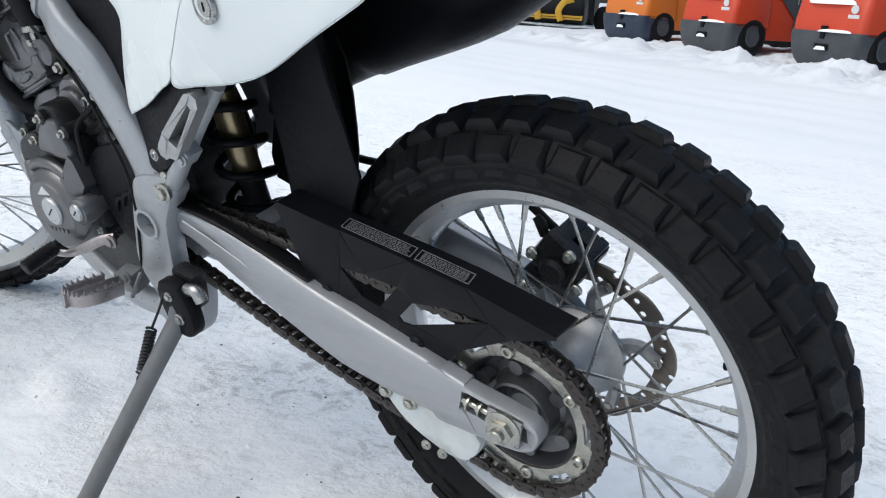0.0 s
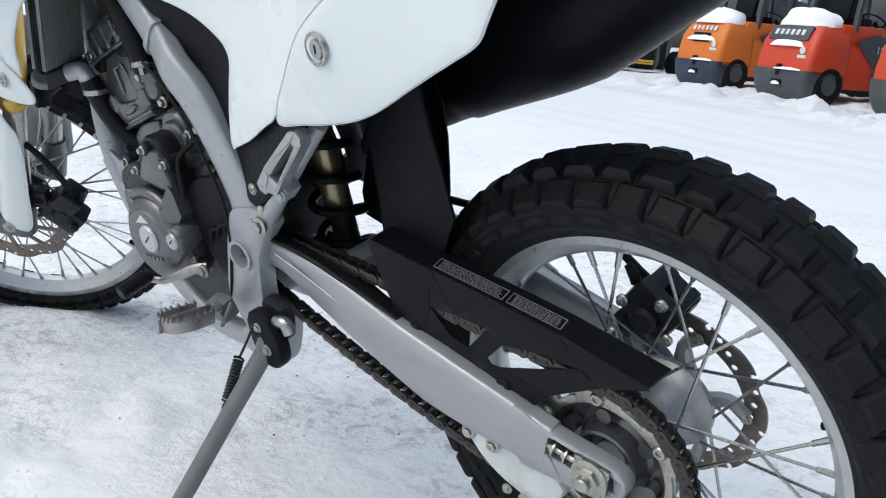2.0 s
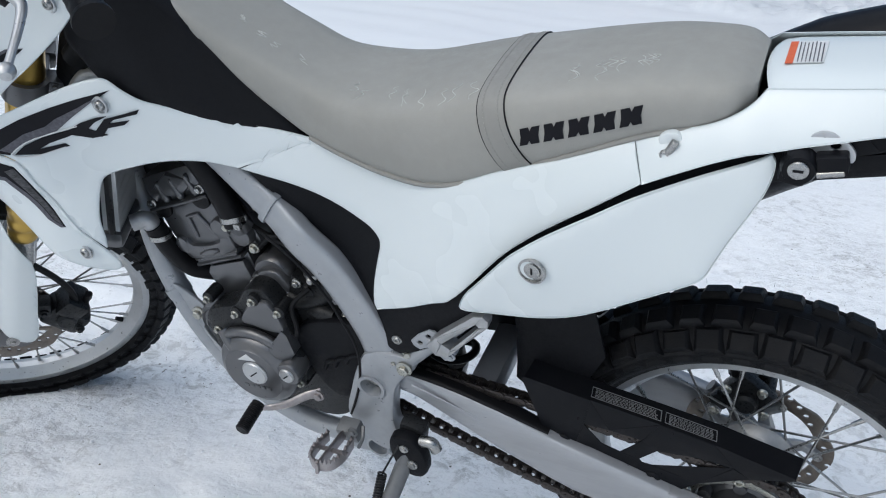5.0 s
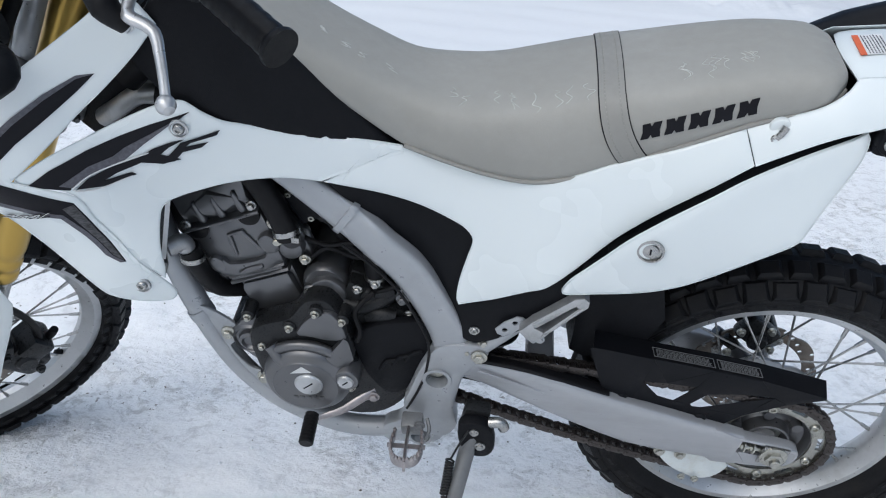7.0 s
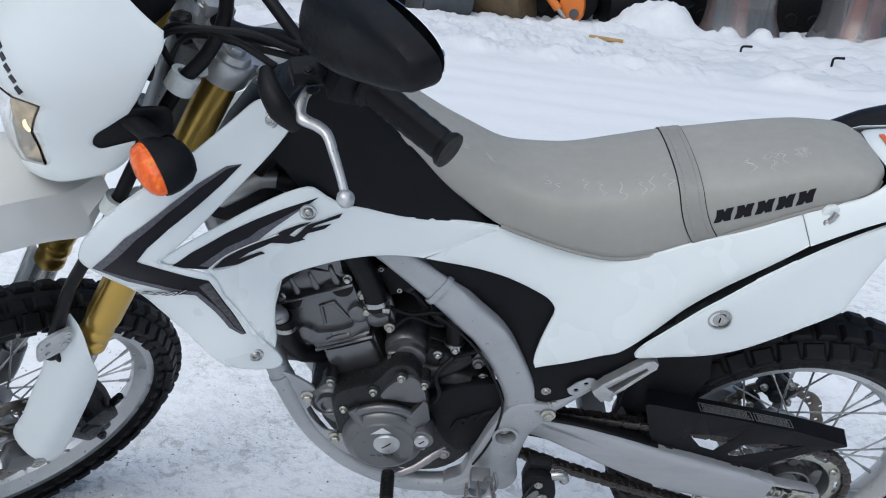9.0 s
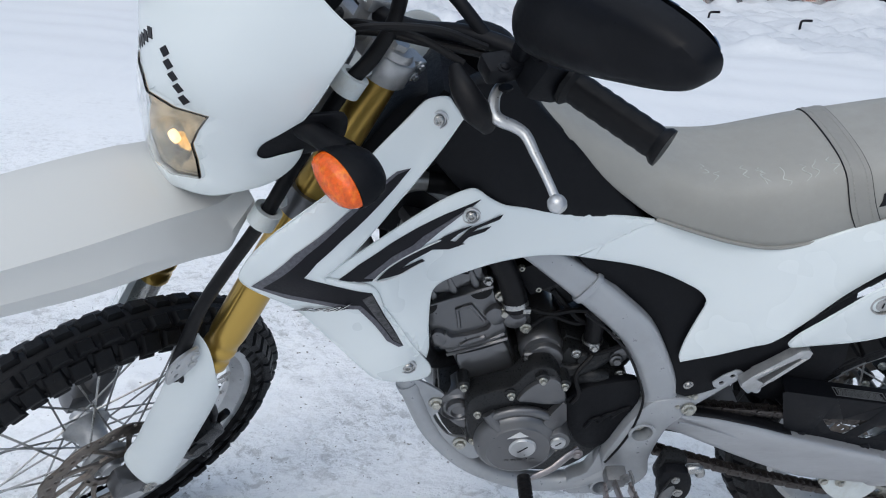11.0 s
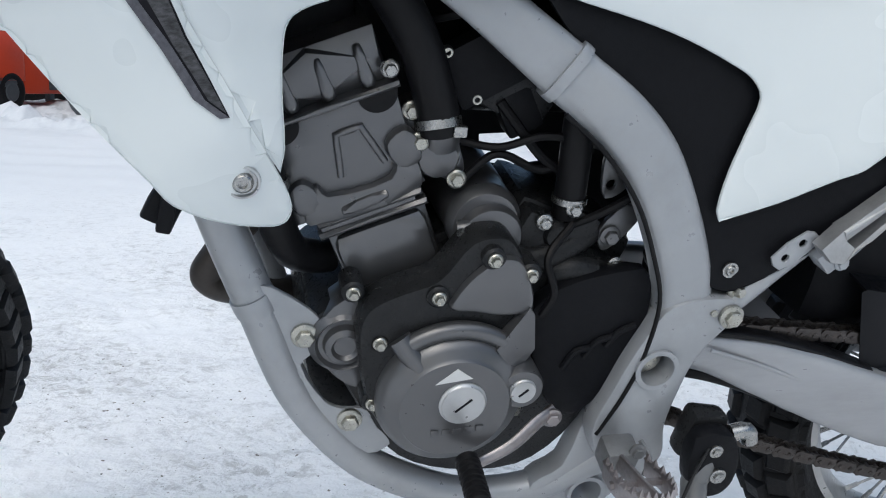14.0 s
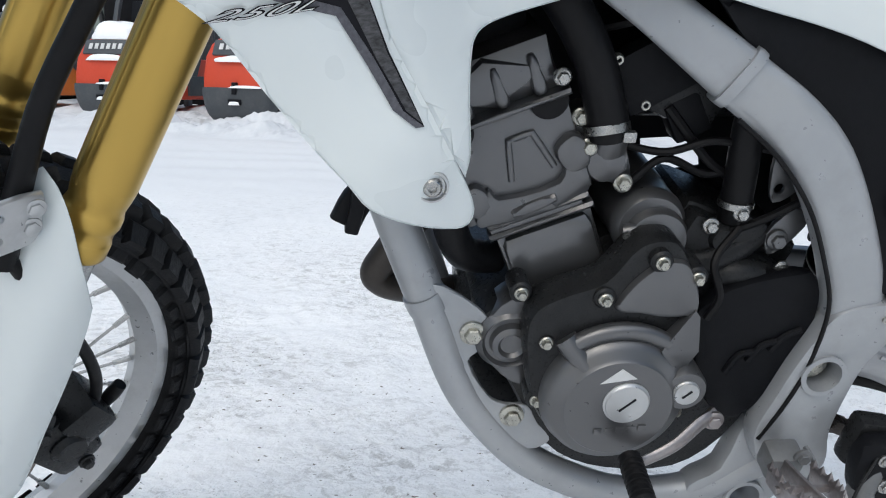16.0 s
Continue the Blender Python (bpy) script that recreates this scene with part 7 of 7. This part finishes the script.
    # brake caliper, hose and cables
    f = Form().block((.055, .050, .085), pose(-1.318, -.078, .345, 0, -28, 0), .012).block((.045, .060, .050), pose(-1.290, -.080, .375, 0, -28, 0), .010).block((.05, .03, .04), pose(-1.345, -.09, .40, 0, 20, 0), .008)
    f.lathe([(0, -.032), (.015, -.032), (.020, -.026), (.021, .03), (0, .03)], Matrix.Translation((-1.312, -.080, .352)), 24).bolt((-1.335, -.106, .395), .006, .008).bolt((-1.300, -.108, .32), .006, .008)
    cal = part("front_caliper", f, ENGDARK, bike, "dark cast front brake caliper", STEER)
    part("bleed_cap", Form().sweep([(-1.268, -.085, .37), (-1.255, -.088, .385), (-1.248, -.09, .395)], [.007, .008, .007], 2, 10), HOSE, cal)
    f = Form().sweep([(-1.292, -.092, .360), (-1.276, -.092, .395), (-1.272, -.092, .430), (-1.280, -.093, .480), (-1.298, -.096, .54), (-1.318, -.094, .60), (-1.328, -.090, .64)], .0062, 6, 10)
    part("brake_hose", f, HOSE, bike, "", STEER)
    f = Form().sweep([(-1.329, -.088, .613), (-1.299, -.086, .695), (-1.273, -.085, .757), (-1.237, -.088, .820), (-1.203, -.096, .885), (-1.186, -.104, .930), (-1.142, -.106, 1.015), (-1.080, -.106, 1.113), (-1.046, -.104, 1.140), (-1.017, -.098, 1.180), (-1.005, -.085, 1.230), (-1.01, -.05, 1.30)], [.012, .0105, .0095, .0095, .0095, .0095, .0095, .0095, .0095, .009, .009, .009], 5, 14)
    part("cable_sleeve", f, HOSE, bike, "black cable sleeve", STEER)
    f = Form().solid(curve([(-1.338, .690), (-1.292, .684), (-1.290, .676), (-1.300, .645), (-1.310, .640), (-1.346, .648), (-1.350, .658)], 3, True), lambda u, v, w: (u, -.104 + w + .25 * (u + 1.30), v), .007, .002, [list(reversed(ring(.0035, 10, -1.328, .678))), list(reversed(ring(.0035, 10, -1.333, .658)))], step=0).bolt((-1.2995, -.104, .673), .0062, .004).bolt((-1.3055, -.105, .657), .0062, .004)
    part("hose_bracket", f, RIM, bike, "", STEER)
    for p, tilt in (((-1.078, -.106, 1.115), 33), ((-1.186, -.104, .930), 30)):
        f = Form().lathe([(.0190, -.012), (.0190, .012), (.0115, .012), (.0115, -.012)], Matrix.Translation(p) @ Matrix.Rotation(radians(tilt), 4, "Y") @ Matrix.Rotation(radians(90), 4, "X"), 26, closed=True)
        f.block((.03, .006, .018), Matrix.Translation(p) @ Matrix.Translation((.022, .008, 0)), .002)
        part("cable_guide", f, GUIDE, bike, "milky plastic cable guide", STEER)
    for pts in ([(-1.00, -.20, 1.19), (-1.03, -.15, 1.20), (-1.07, -.08, 1.18), (-1.08, -.02, 1.10)], [(-.97, -.20, 1.20), (-1.02, -.16, 1.215), (-1.09, -.10, 1.19), (-1.10, -.05, 1.08)], [(-.95, -.22, 1.19), (-.99, -.15, 1.17), (-1.05, -.06, 1.14), (-1.07, 0, 1.0)],
                [(-1.02, .18, 1.20), (-1.09, .10, 1.24), (-1.10, 0, 1.22), (-1.08, -.08, 1.12)]):
        part("control_cable", Form().sweep(pts, .0045, 6, 8), HOSE, bike, "", STEER)


BULB = mat("lit_bulb", (0.75, 0.70, 0.55), 0.3, var=0.05)
BULB.node_tree.nodes["Principled BSDF"].inputs["Emission Color"].default_value = (1.0, 0.66, 0.30, 1)
BULB.node_tree.nodes["Principled BSDF"].inputs["Emission Strength"].default_value = 1.6
front_end()


# ---- the yard beyond: lift trucks, snow-covered plant ----
ORANGE = mat("orange_paint", (0.62, 0.17, 0.02), 0.4, var=0.08, scale=3, dirt=(0.35, 0.12, 0.04), damount=0.3, dscale=3)
RED = mat("orange_red_paint", (0.55, 0.055, 0.018), 0.4, var=0.08, scale=3, dirt=(0.32, 0.05, 0.03), damount=0.3, dscale=3)
DARKRED = mat("dull_red_paint", (0.28, 0.03, 0.02), 0.5, var=0.15, scale=3)
SLATE = mat("dark_grey_paint", (0.055, 0.062, 0.07), 0.5, var=0.12, scale=4, dirt=(0.12, 0.12, 0.12), damount=0.3, dscale=4)
NAVY = mat("dark_blue_paint", (0.018, 0.032, 0.06), 0.45, var=0.15, scale=4, dirt=(0.10, 0.11, 0.12), damount=0.4, dscale=5)
YELLOW = mat("yellow_paint", (0.55, 0.32, 0.02), 0.45, var=0.1, scale=3, dirt=(0.2, 0.12, 0.04), damount=0.4, dscale=3)
RUST = mat("worn_ochre_paint", (0.10, 0.07, 0.035), 0.7, var=0.35, scale=5, dirt=(0.07, 0.05, 0.04), damount=0.7, dscale=6)
CAP = mat("fresh_snow", (0.88, 0.90, 0.92), 0.7, var=0.03, scale=4, bump=0.4, bscale=60)
BOARD = mat("weathered_board", (0.42, 0.27, 0.10), 0.75, var=0.2, scale=9, bump=0.3, bscale=90, streak=(1, 8, 8))
WRAP = mat("stretch_film", (0.50, 0.50, 0.51), 0.18, var=0.25, scale=7, bump=0.8, bscale=22, coat=0.5, streak=(3, 3, 0.5))
WRAP.node_tree.nodes["Principled BSDF"].inputs["Transmission Weight"].default_value = 0.8


def lump(form, cx, cy, cz, rx, ry, rz, seed, n=14, m=8, flat=0.0):
    """A soft uneven mound, as settled snow lies."""
    v, f = [], []
    for j in range(m + 1):
        b = math.pi / 2 * j / m
        for i in range(n):
            a = 2 * math.pi * i / n
            k = 1 + 0.14 * noise.noise(Vector((math.cos(a) * 1.7 + seed, math.sin(a) * 1.7, b * 1.5)))
            sq = max(abs(math.cos(a)), abs(math.sin(a))) ** -flat
            v.append((cx + rx * k * sq * math.cos(a) * math.cos(b) ** 0.6, cy + ry * k * sq * math.sin(a) * math.cos(b) ** 0.6, cz + rz * k * math.sin(b)))
    for j in range(m):
        for i in range(n):
            f.append((j * n + i, j * n + (i + 1) % n, (j + 1) * n + (i + 1) % n, (j + 1) * n + i))
    f.append(tuple(reversed(range(n))))
    return form.add(v, f)


def lift_truck(x, y, paint, bumper, label, plate=True, turn=0.0):
    """A counterbalance lift truck seen from behind; its rear faces -y."""
    t = new("forklift")
    t.matrix_basis = pose(x, y, 0.06, 0, 0, turn) @ Matrix.Scale(1.04, 4)
    tagged(t, label, "forklift", "parked lift trucks")

    def prof(rows):
        """Loft of rounded sections: z, half width, y of the back, y of the front."""
        f = Form()
        k = 0
        secs = []
        for z, w, y0, y1 in rows:
            sec = [(a, b, z) for a, b in oblong(2 * w, y1 - y0, min(.10, w * .2), 4, 0, (y0 + y1) / 2)]
            secs.append(sec)
            k = len(sec)
        return f.add([p for s in secs for p in s], [(i * k + j, i * k + (j + 1) % k, (i + 1) * k + (j + 1) % k, (i + 1) * k + j) for i in range(len(secs) - 1) for j in range(k)] + [tuple(reversed(range(k))), tuple((len(secs) - 1) * k + j for j in range(k))])
    part("counterweight", prof([(.42, .55, -.02, .75), (.60, .55, -.01, .75), (.86, .54, .04, .75), (1.02, .50, .12, .75), (1.10, .44, .20, .75)]), paint, t)
    part("bumper", prof([(.03, .46, .05, .60), (.10, .50, .00, .60), (.20, .53, -.03, .60), (.38, .55, -.06, .60), (.46, .55, -.05, .60)]), bumper, t, "dark painted steel bumper")
    part("tow_pin", Form().block((.07, .06, .16), pose(0, -.045, .45), .01), INK, t)
    part("tow_pocket", Form().block((.20, .03, .08), pose(0, -.055, .27), .012), INK, t)
    part("body", Form().block((1.04, 1.35, .62), pose(0, 1.35, .55), .04).block((1.0, .9, .35), pose(0, 1.0, .98), .08), paint, t)
    part("side_step", Form().block((.06, .55, .30), pose(.53, 1.5, .45, 0, 0, 0), .02), SLATE, t)
    if plate:
        f = Form().block((.78, .05, .22), pose(0, .085, .975, -24, 0, 0), .014)
        p = part("name_plate", f, SLATE, t, "dark plate with pale lettering bars")
        for i in range(6):
            f = Form().block((.062, .006, .085), pose(-.26 + i * .104, .057, .992, -24, 0, 0), .006)
            part("letter_bar", f, PALE, p)
    else:
        for i in range(6):
            part("letter_bar", Form().block((.062, .006, .085), pose(-.26 + i * .104, .085, 1.0, -24, 0, 0), .006), PALE, t)
        part("grille", Form().block((.40, .03, .16), pose(.0, .035, .84, -8, 0, 0), .01), INK, t)
    part("badge", Form().lathe([(.055, 0), (.05, -.006), (0, -.008)], pose(.36, .00, .74), 20).block((.16, .006, .045), pose(.36, -.005, .655), .002), PALE, t, "pale round badge")
    f = lump(Form(), 0, .42, 1.09, .47, .31, .26, x, flat=.35)
    part("snow_cap", f, CAP, t, "thick white snow on the hood")
    f = lump(Form(), 0, .055, .79, .36, .085, .085, x + 3, flat=.35)
    f2 = lump(Form(), .16, -.05, .455, .26, .05, .035, x + 5, flat=.2)
    part("snow_ledge", f, CAP, t)
    part("snow_ledge", f2, CAP, t)
    part("snow_ledge", lump(Form(), 0, -.075, .235, .085, .03, .045, x + 8), CAP, t)
    for s in (-1, 1):
        w = part("wheel", Form().lathe([(.10, -.09), (.12, -.095), (.16, -.07), (.16, .07), (.10, .09), (0, .09), (0, -.05), (.09, -.05)], pose(s * .46, .42, .27, 0, 0, 90), 28), SLATE, t)
        prof_t = [(.16, -.085), (.21, -.10), (.25, -.095), (.275, -.07), (.28, 0), (.275, .07), (.25, .095), (.21, .10), (.16, .085)]
        part("tyre", Form().lathe(prof_t, pose(s * .46, .42, .27, 0, 0, 90), 32), RUBBER, w)
        part("guard_post", Form().sweep([(s * .47, .80, 1.05), (s * .45, .85, 1.5), (s * .42, .98, 2.02)], .035, 4, section=oblong(2, 2.4, .4, 2)), SLATE, t)
        part("front_post", Form().sweep([(s * .47, 2.0, .85), (s * .45, 1.95, 1.5), (s * .42, 1.85, 2.04)], .032, 4, section=oblong(2, 2.2, .4, 2)), SLATE, t)
        part("mast_rail", Form().block((.09, .12, 2.1), pose(s * .30, 2.32, 1.10), .01), SLATE, t)
    part("overhead_guard", Form().block((.92, 1.0, .05), pose(0, 1.42, 2.06), .02), SLATE, t)
    part("driver_seat", Form().block((.46, .44, .12), pose(0, 1.15, 1.22), .04).block((.46, .10, .48), pose(0, .94, 1.46, -8, 0, 0), .04), BLACK, t)
    part("steering_column", Form().sweep([(0, 1.85, .95), (0, 1.70, 1.2), (0, 1.66, 1.26)], .03, 3, 10).lathe([(.17, -.012), (.19, 0), (.17, .012), (.155, 0)], pose(0, 1.64, 1.28, 60, 0, 0), 24, closed=True), BLACK, t)
    # dark swept panel on the side with a pale number
    f = Form().solid([(.80, .92), (1.25, .55), (1.42, .55), (1.60, .95), (1.2, 1.05)], lambda u, v, w: (.535 - w * -1 * .5, u, v), .02, .004, step=0)
    sp = part("side_panel", f, SLATE, t, "dark side panel with a pale number")
    cu = bpy.data.curves.new("text", "FONT")
    cu.body, cu.size, cu.extrude = "15", .15, .002
    tmp = new("tmp", cu)
    me = bpy.data.meshes.new_from_object(tmp.evaluated_get(bpy.context.evaluated_depsgraph_get()))
    bpy.data.objects.remove(tmp)
    for v in me.vertices:
        v.co = (.552 + v.co.z, 1.20 + v.co.x, .78 + v.co.y)
    me.materials.append(PALE)
    part("number_print", me, None, sp)
    return t


lift_truck(-6.65, 14.3, ORANGE, NAVY, "orange forklift with dark blue bumper under snow", False, -24)
lift_truck(-4.6, 12.85, RED, SLATE, "red forklift with grey bumper and snowy hood", True, -27)
lift_truck(-2.5, 11.5, RED, SLATE, "red forklift with grey bumper under thick snow", True, -27)


def yellow_plant():
    t = new("compact_loader")
    t.matrix_basis = pose(-10.2, 17.6, 0.15, 0, 0, 20)
    tagged(t, "small black and yellow loader behind parked trucks", "loader")
    part("bucket", Form().solid(curve([(-.9, .1), (-.95, .45), (-.6, .75), (.0, .6), (.2, .2), (-.2, .05)], 3, True), lambda u, v, w: (w - 1.0, u, v), 2.0, .03, step=0), BLACK, t)
    part("bucket_edge", Form().block((2.04, .06, .10), pose(0, -.93, .20, 20, 0, 0), .01), YELLOW, t)
    for s, h in ((-.75, .62), (.05, .95), (.55, .55)):
        part("link", Form().sweep([(s, -.95, .12), (s - .06, -.99, h * .6), (s + .10, -.90, h), (s + .30, -.80, h * .75)], .055, 4, section=oblong(2, 2.6, .4, 2)), YELLOW, t)
    part("arm", Form().sweep([(-.5, .2, .6), (-.5, 1.0, 1.1), (-.5, 2.2, 1.0)], .12, 3, section=oblong(2, 3, .4, 2)), YELLOW, t)
    part("body", Form().block((1.7, 2.4, 1.1), pose(0, 2.6, 1.0), .12), BLACK, t)
    for s in (-1, 1):
        part("wheel", Form().lathe([(.0, -.15), (.45, -.15), (.5, -.1), (.5, .1), (.45, .15), (0, .15)], pose(s * .85, 1.7, .5, 0, 0, 90), 28), RUBBER, t)
    part("snow_cap", lump(Form(), 0, 2.6, 1.52, .85, 1.2, .25, 4, flat=.3), CAP, t)


yellow_plant()


def excavator(x, y, paint, label, turn=0.0, seed=1):
    t = new("excavator")
    t.matrix_basis = pose(x, y, 0, 0, 0, turn)
    tagged(t, label, "excavator", "parked excavators")
    for s in (-1, 1):
        k = part("track", Form().solid(curve([(-1.2, .18), (-1.0, .04), (1.0, .04), (1.2, .18), (1.25, .38), (1.05, .62), (-1.05, .62), (-1.25, .38)], 3, True), lambda u, v, w, s=s: (u, s * .75 - .2 + w, v), .40, .03, step=0), RUBBER, t, "black track")
        for i in range(5):
            part("track_roller", Form().lathe([(0, -.03), (.10, -.03), (.12, 0), (.10, .03), (0, .03)], pose(-.8 + i * .4, s * .75 - .21, .24), 16), RUBBER, k)
    part("platform", Form().block((1.9, 1.6, .30), pose(0, 0, .80), .05), SLATE, t)
    part("undercarriage", Form().block((1.5, 1.2, .45), pose(0, 0, .42), .06), BLACK, t)
    part("engine_house", Form().block((1.2, 1.6, .95), pose(.55, 0, 1.40), .18), paint, t)
    part("cab", Form().block((.85, .75, 1.5), pose(-.45, -.40, 1.70), .10), BLACK, t)
    part("snow_cap", lump(Form(), .5, 0, 1.86, .62, .8, .22, seed, flat=.3), CAP, t)
    return t


excavator(-7.6, 18.4, SLATE, "dark grey excavator standing behind parked forklifts", -20, 5)
excavator(-4.6, 16.6, SLATE, "dark grey excavator with a snowy roof", 12, 7)
excavator(-1.75, 13.1, RUST, "mud-worn ochre excavator on dark tracks under snow", 8, 1)
excavator(0.75, 13.5, SLATE, "dark grey excavator under snow behind the bank", -6, 2)
excavator(3.2, 13.9, SLATE, "dark grey excavator behind wrapped loads", 5, 4)
excavator(5.7, 14.6, DARKRED, "dull red excavator parked behind a snow bank", 4, 3)
excavator(8.3, 14.4, SLATE, "dark grey excavator at the end of the row", -4, 6)


def bucket(x, y, paint, turn, label):
    """A digging bucket set down on the snow: curved shell, side plates, teeth, ears."""
    t = new("excavator_bucket")
    t.matrix_basis = pose(x, y, snow_height(x, y) - .06, 0, 0, turn)
    tagged(t, label, "bucket", "buckets set down in the snow")
    arc = [(.34 * math.cos(a) - .02, .36 + .34 * math.sin(a)) for a in np.linspace(math.radians(60), math.radians(255), 12)] + [(.20, .02), (.36, .10)]
    inner = [(p * .93 + .01, .36 + (q - .36) * .93) for p, q in reversed(arc)]
    part("shell", Form().solid(arc + inner, lambda u, v, w: (w - .40, u, v), .80, .004, step=0), paint, t)
    for s in (-.40, .385):
        part("side_plate", Form().solid(arc, lambda u, v, w, s=s: (s + w, u, v), .02, .004, step=0), paint, t)
    for k in range(5):
        part("tooth", Form().block((.06, .16, .035), pose(-.32 + k * .16, .42, .12, 16, 0, 0), .01), SLATE, t)
    for s in (-.12, .10):
        part("ear", Form().solid(curve([(-.05, .62), (-.10, .80), (.02, .90), (.14, .80), (.16, .62)], 3, True), lambda u, v, w, s=s: (s + w, u, v), .03, .005, step=0), paint, t)
    part("snow_cap", lump(Form(), 0, -.02, .66, .38, .20, .10, x), CAP, t)


bucket(-0.55, 12.0, SLATE, 25, "dark steel digger bucket half buried in snow")
bucket(0.45, 12.3, RUST, -30, "rusty ochre digger bucket capped with snow")
bucket(2.35, 12.5, BLACK, 10, "black digger bucket sunk in a snow bank")


def boom_end():
    t = new("excavator_boom")
    t.matrix_basis = pose(1.35, 12.1, .08, 0, 0, -15)
    tagged(t, "orange excavator boom end with a bright hydraulic rod", "boom")
    part("arm", Form().solid(curve([(-.55, .75), (-.35, .95), (.05, .80), (.25, .45), (.28, .10), (.12, -.05), (-.05, .05), (-.10, .35), (-.35, .55)], 3, True), lambda u, v, w: (u, w - .13, v), .26, .03, step=0), ORANGE, t)
    part("hydraulic_cylinder", Form().sweep([(-.50, -.18, .62), (-.25, -.18, .35), (-.08, -.18, .17)], .065, 2, 16), ORANGE, t)
    part("piston_rod", Form().sweep([(-.08, -.18, .17), (.03, -.18, .05)], .035, 1, 14), STEEL, t)
    part("pivot_pin", Form().lathe([(.07, -.16), (.07, .16), (0, .16), (0, -.16)], pose(.15, 0, .12), 20), SLATE, t)
    part("snow_cap", lump(Form(), .05, 0, .78, .28, .16, .15, 6), CAP, t)


boom_end()


def bundle(x, y, seed, h, r):
    """A wrapped upright load: crumpled film drawn in at the middle, red and dark parts inside."""
    t = new("wrapped_load")
    t.matrix_basis = pose(x, y, -0.02)
    tagged(t, "pallet load wrapped in grey stretch film, snowed in", "pallet load", "wrapped loads")
    v, f, n, m = [], [], 40, 14
    for j in range(m + 1):
        z = h * (.14 + .86 * j / m)
        for i in range(n):
            a = 2 * math.pi * i / n
            z += .07 * h * (1 - j / m) * noise.noise(Vector((math.cos(a) * 2.5 + seed, math.sin(a) * 2.5, 1)))
            k = r * (1.08 - .26 * math.sin(math.pi * min(1, j / m * 1.15))) * (1 + .07 * noise.noise(Vector((math.cos(a) * 3 + seed, math.sin(a) * 3, z * .8))) + .03 * noise.noise(Vector((math.cos(a) * 14, math.sin(a) * 14 + seed, z * 1.5))))
            v.append((k * math.cos(a), k * math.sin(a), z))
    for j in range(m):
        for i in range(n):
            f.append((j * n + i, j * n + (i + 1) % n, (j + 1) * n + (i + 1) % n, (j + 1) * n + i))
    part("stretch_film", Form().add(v, f), WRAP, t, "crumpled translucent film")
    rnd = random.Random(seed)
    for i in range(8):
        a = i * .785 + seed
        part("wrapped_piece", Form().block((.15, .18, h * rnd.uniform(.75, .95)), pose(r * .52 * math.cos(a), r * .52 * math.sin(a), h * .47, rnd.uniform(-5, 5), rnd.uniform(-5, 5), rnd.uniform(0, 90)), .02), rnd.choice((DARKRED, SLATE, SLATE, RED)), t)
    part("snow_cap", lump(Form(), 0, 0, h - .02, r * .9, r * .9, .16, seed), CAP, t)


bundle(3.95, 12.0, 2, 1.25, .60)
bundle(5.95, 12.5, 5, 1.25, .64)


def yard_bits():
    thing("wooden_board", Form().block((.44, .08, .035), pose(1.6, 10.0, snow_height(1.6, 10.0) + .03, 4, 3, -14), .006), BOARD, "tan wooden board lying on the snow bank", "board")
    for x, y in ((3.20, 9.55), (3.98, 8.70)):
        z = snow_height(x, y)
        thing("metal_hook", Form().sweep([(x, y, z - .05), (x, y, z + .08), (x + .02, y, z + .10), (x + .13, y, z + .105)], .015, 3, 8), INK, "black bent metal bracket sticking out of snow", "bracket", "bent brackets in the snow")
    t = new("road_barrier")
    t.matrix_basis = pose(5.0, 14.2, .1)
    tagged(t, "red and white striped steel barrier behind wrapped loads", "barrier")
    for i in range(4):
        part("board", Form().block((1.1, .05, .17), pose(0, 0, .35 + i * .2), .01), DARKRED if i % 2 else PALE, t)
    for s in (-1, 1):
        part("post", Form().block((.07, .07, 1.2), pose(s * .5, .06, .58), .01), SLATE, t)
    # gas bottle shaped tank and drum by the bank
    f = Form().lathe([(0, -.30), (.22, -.29), (.26, -.22), (.26, .22), (.22, .29), (0, .30)], pose(3.1, 12.6, .62, 0, 0, 80), 24)
    thing("steel_drum", f, BLACK, "black steel drum lying on the snow bank", "drum")


yard_bits()
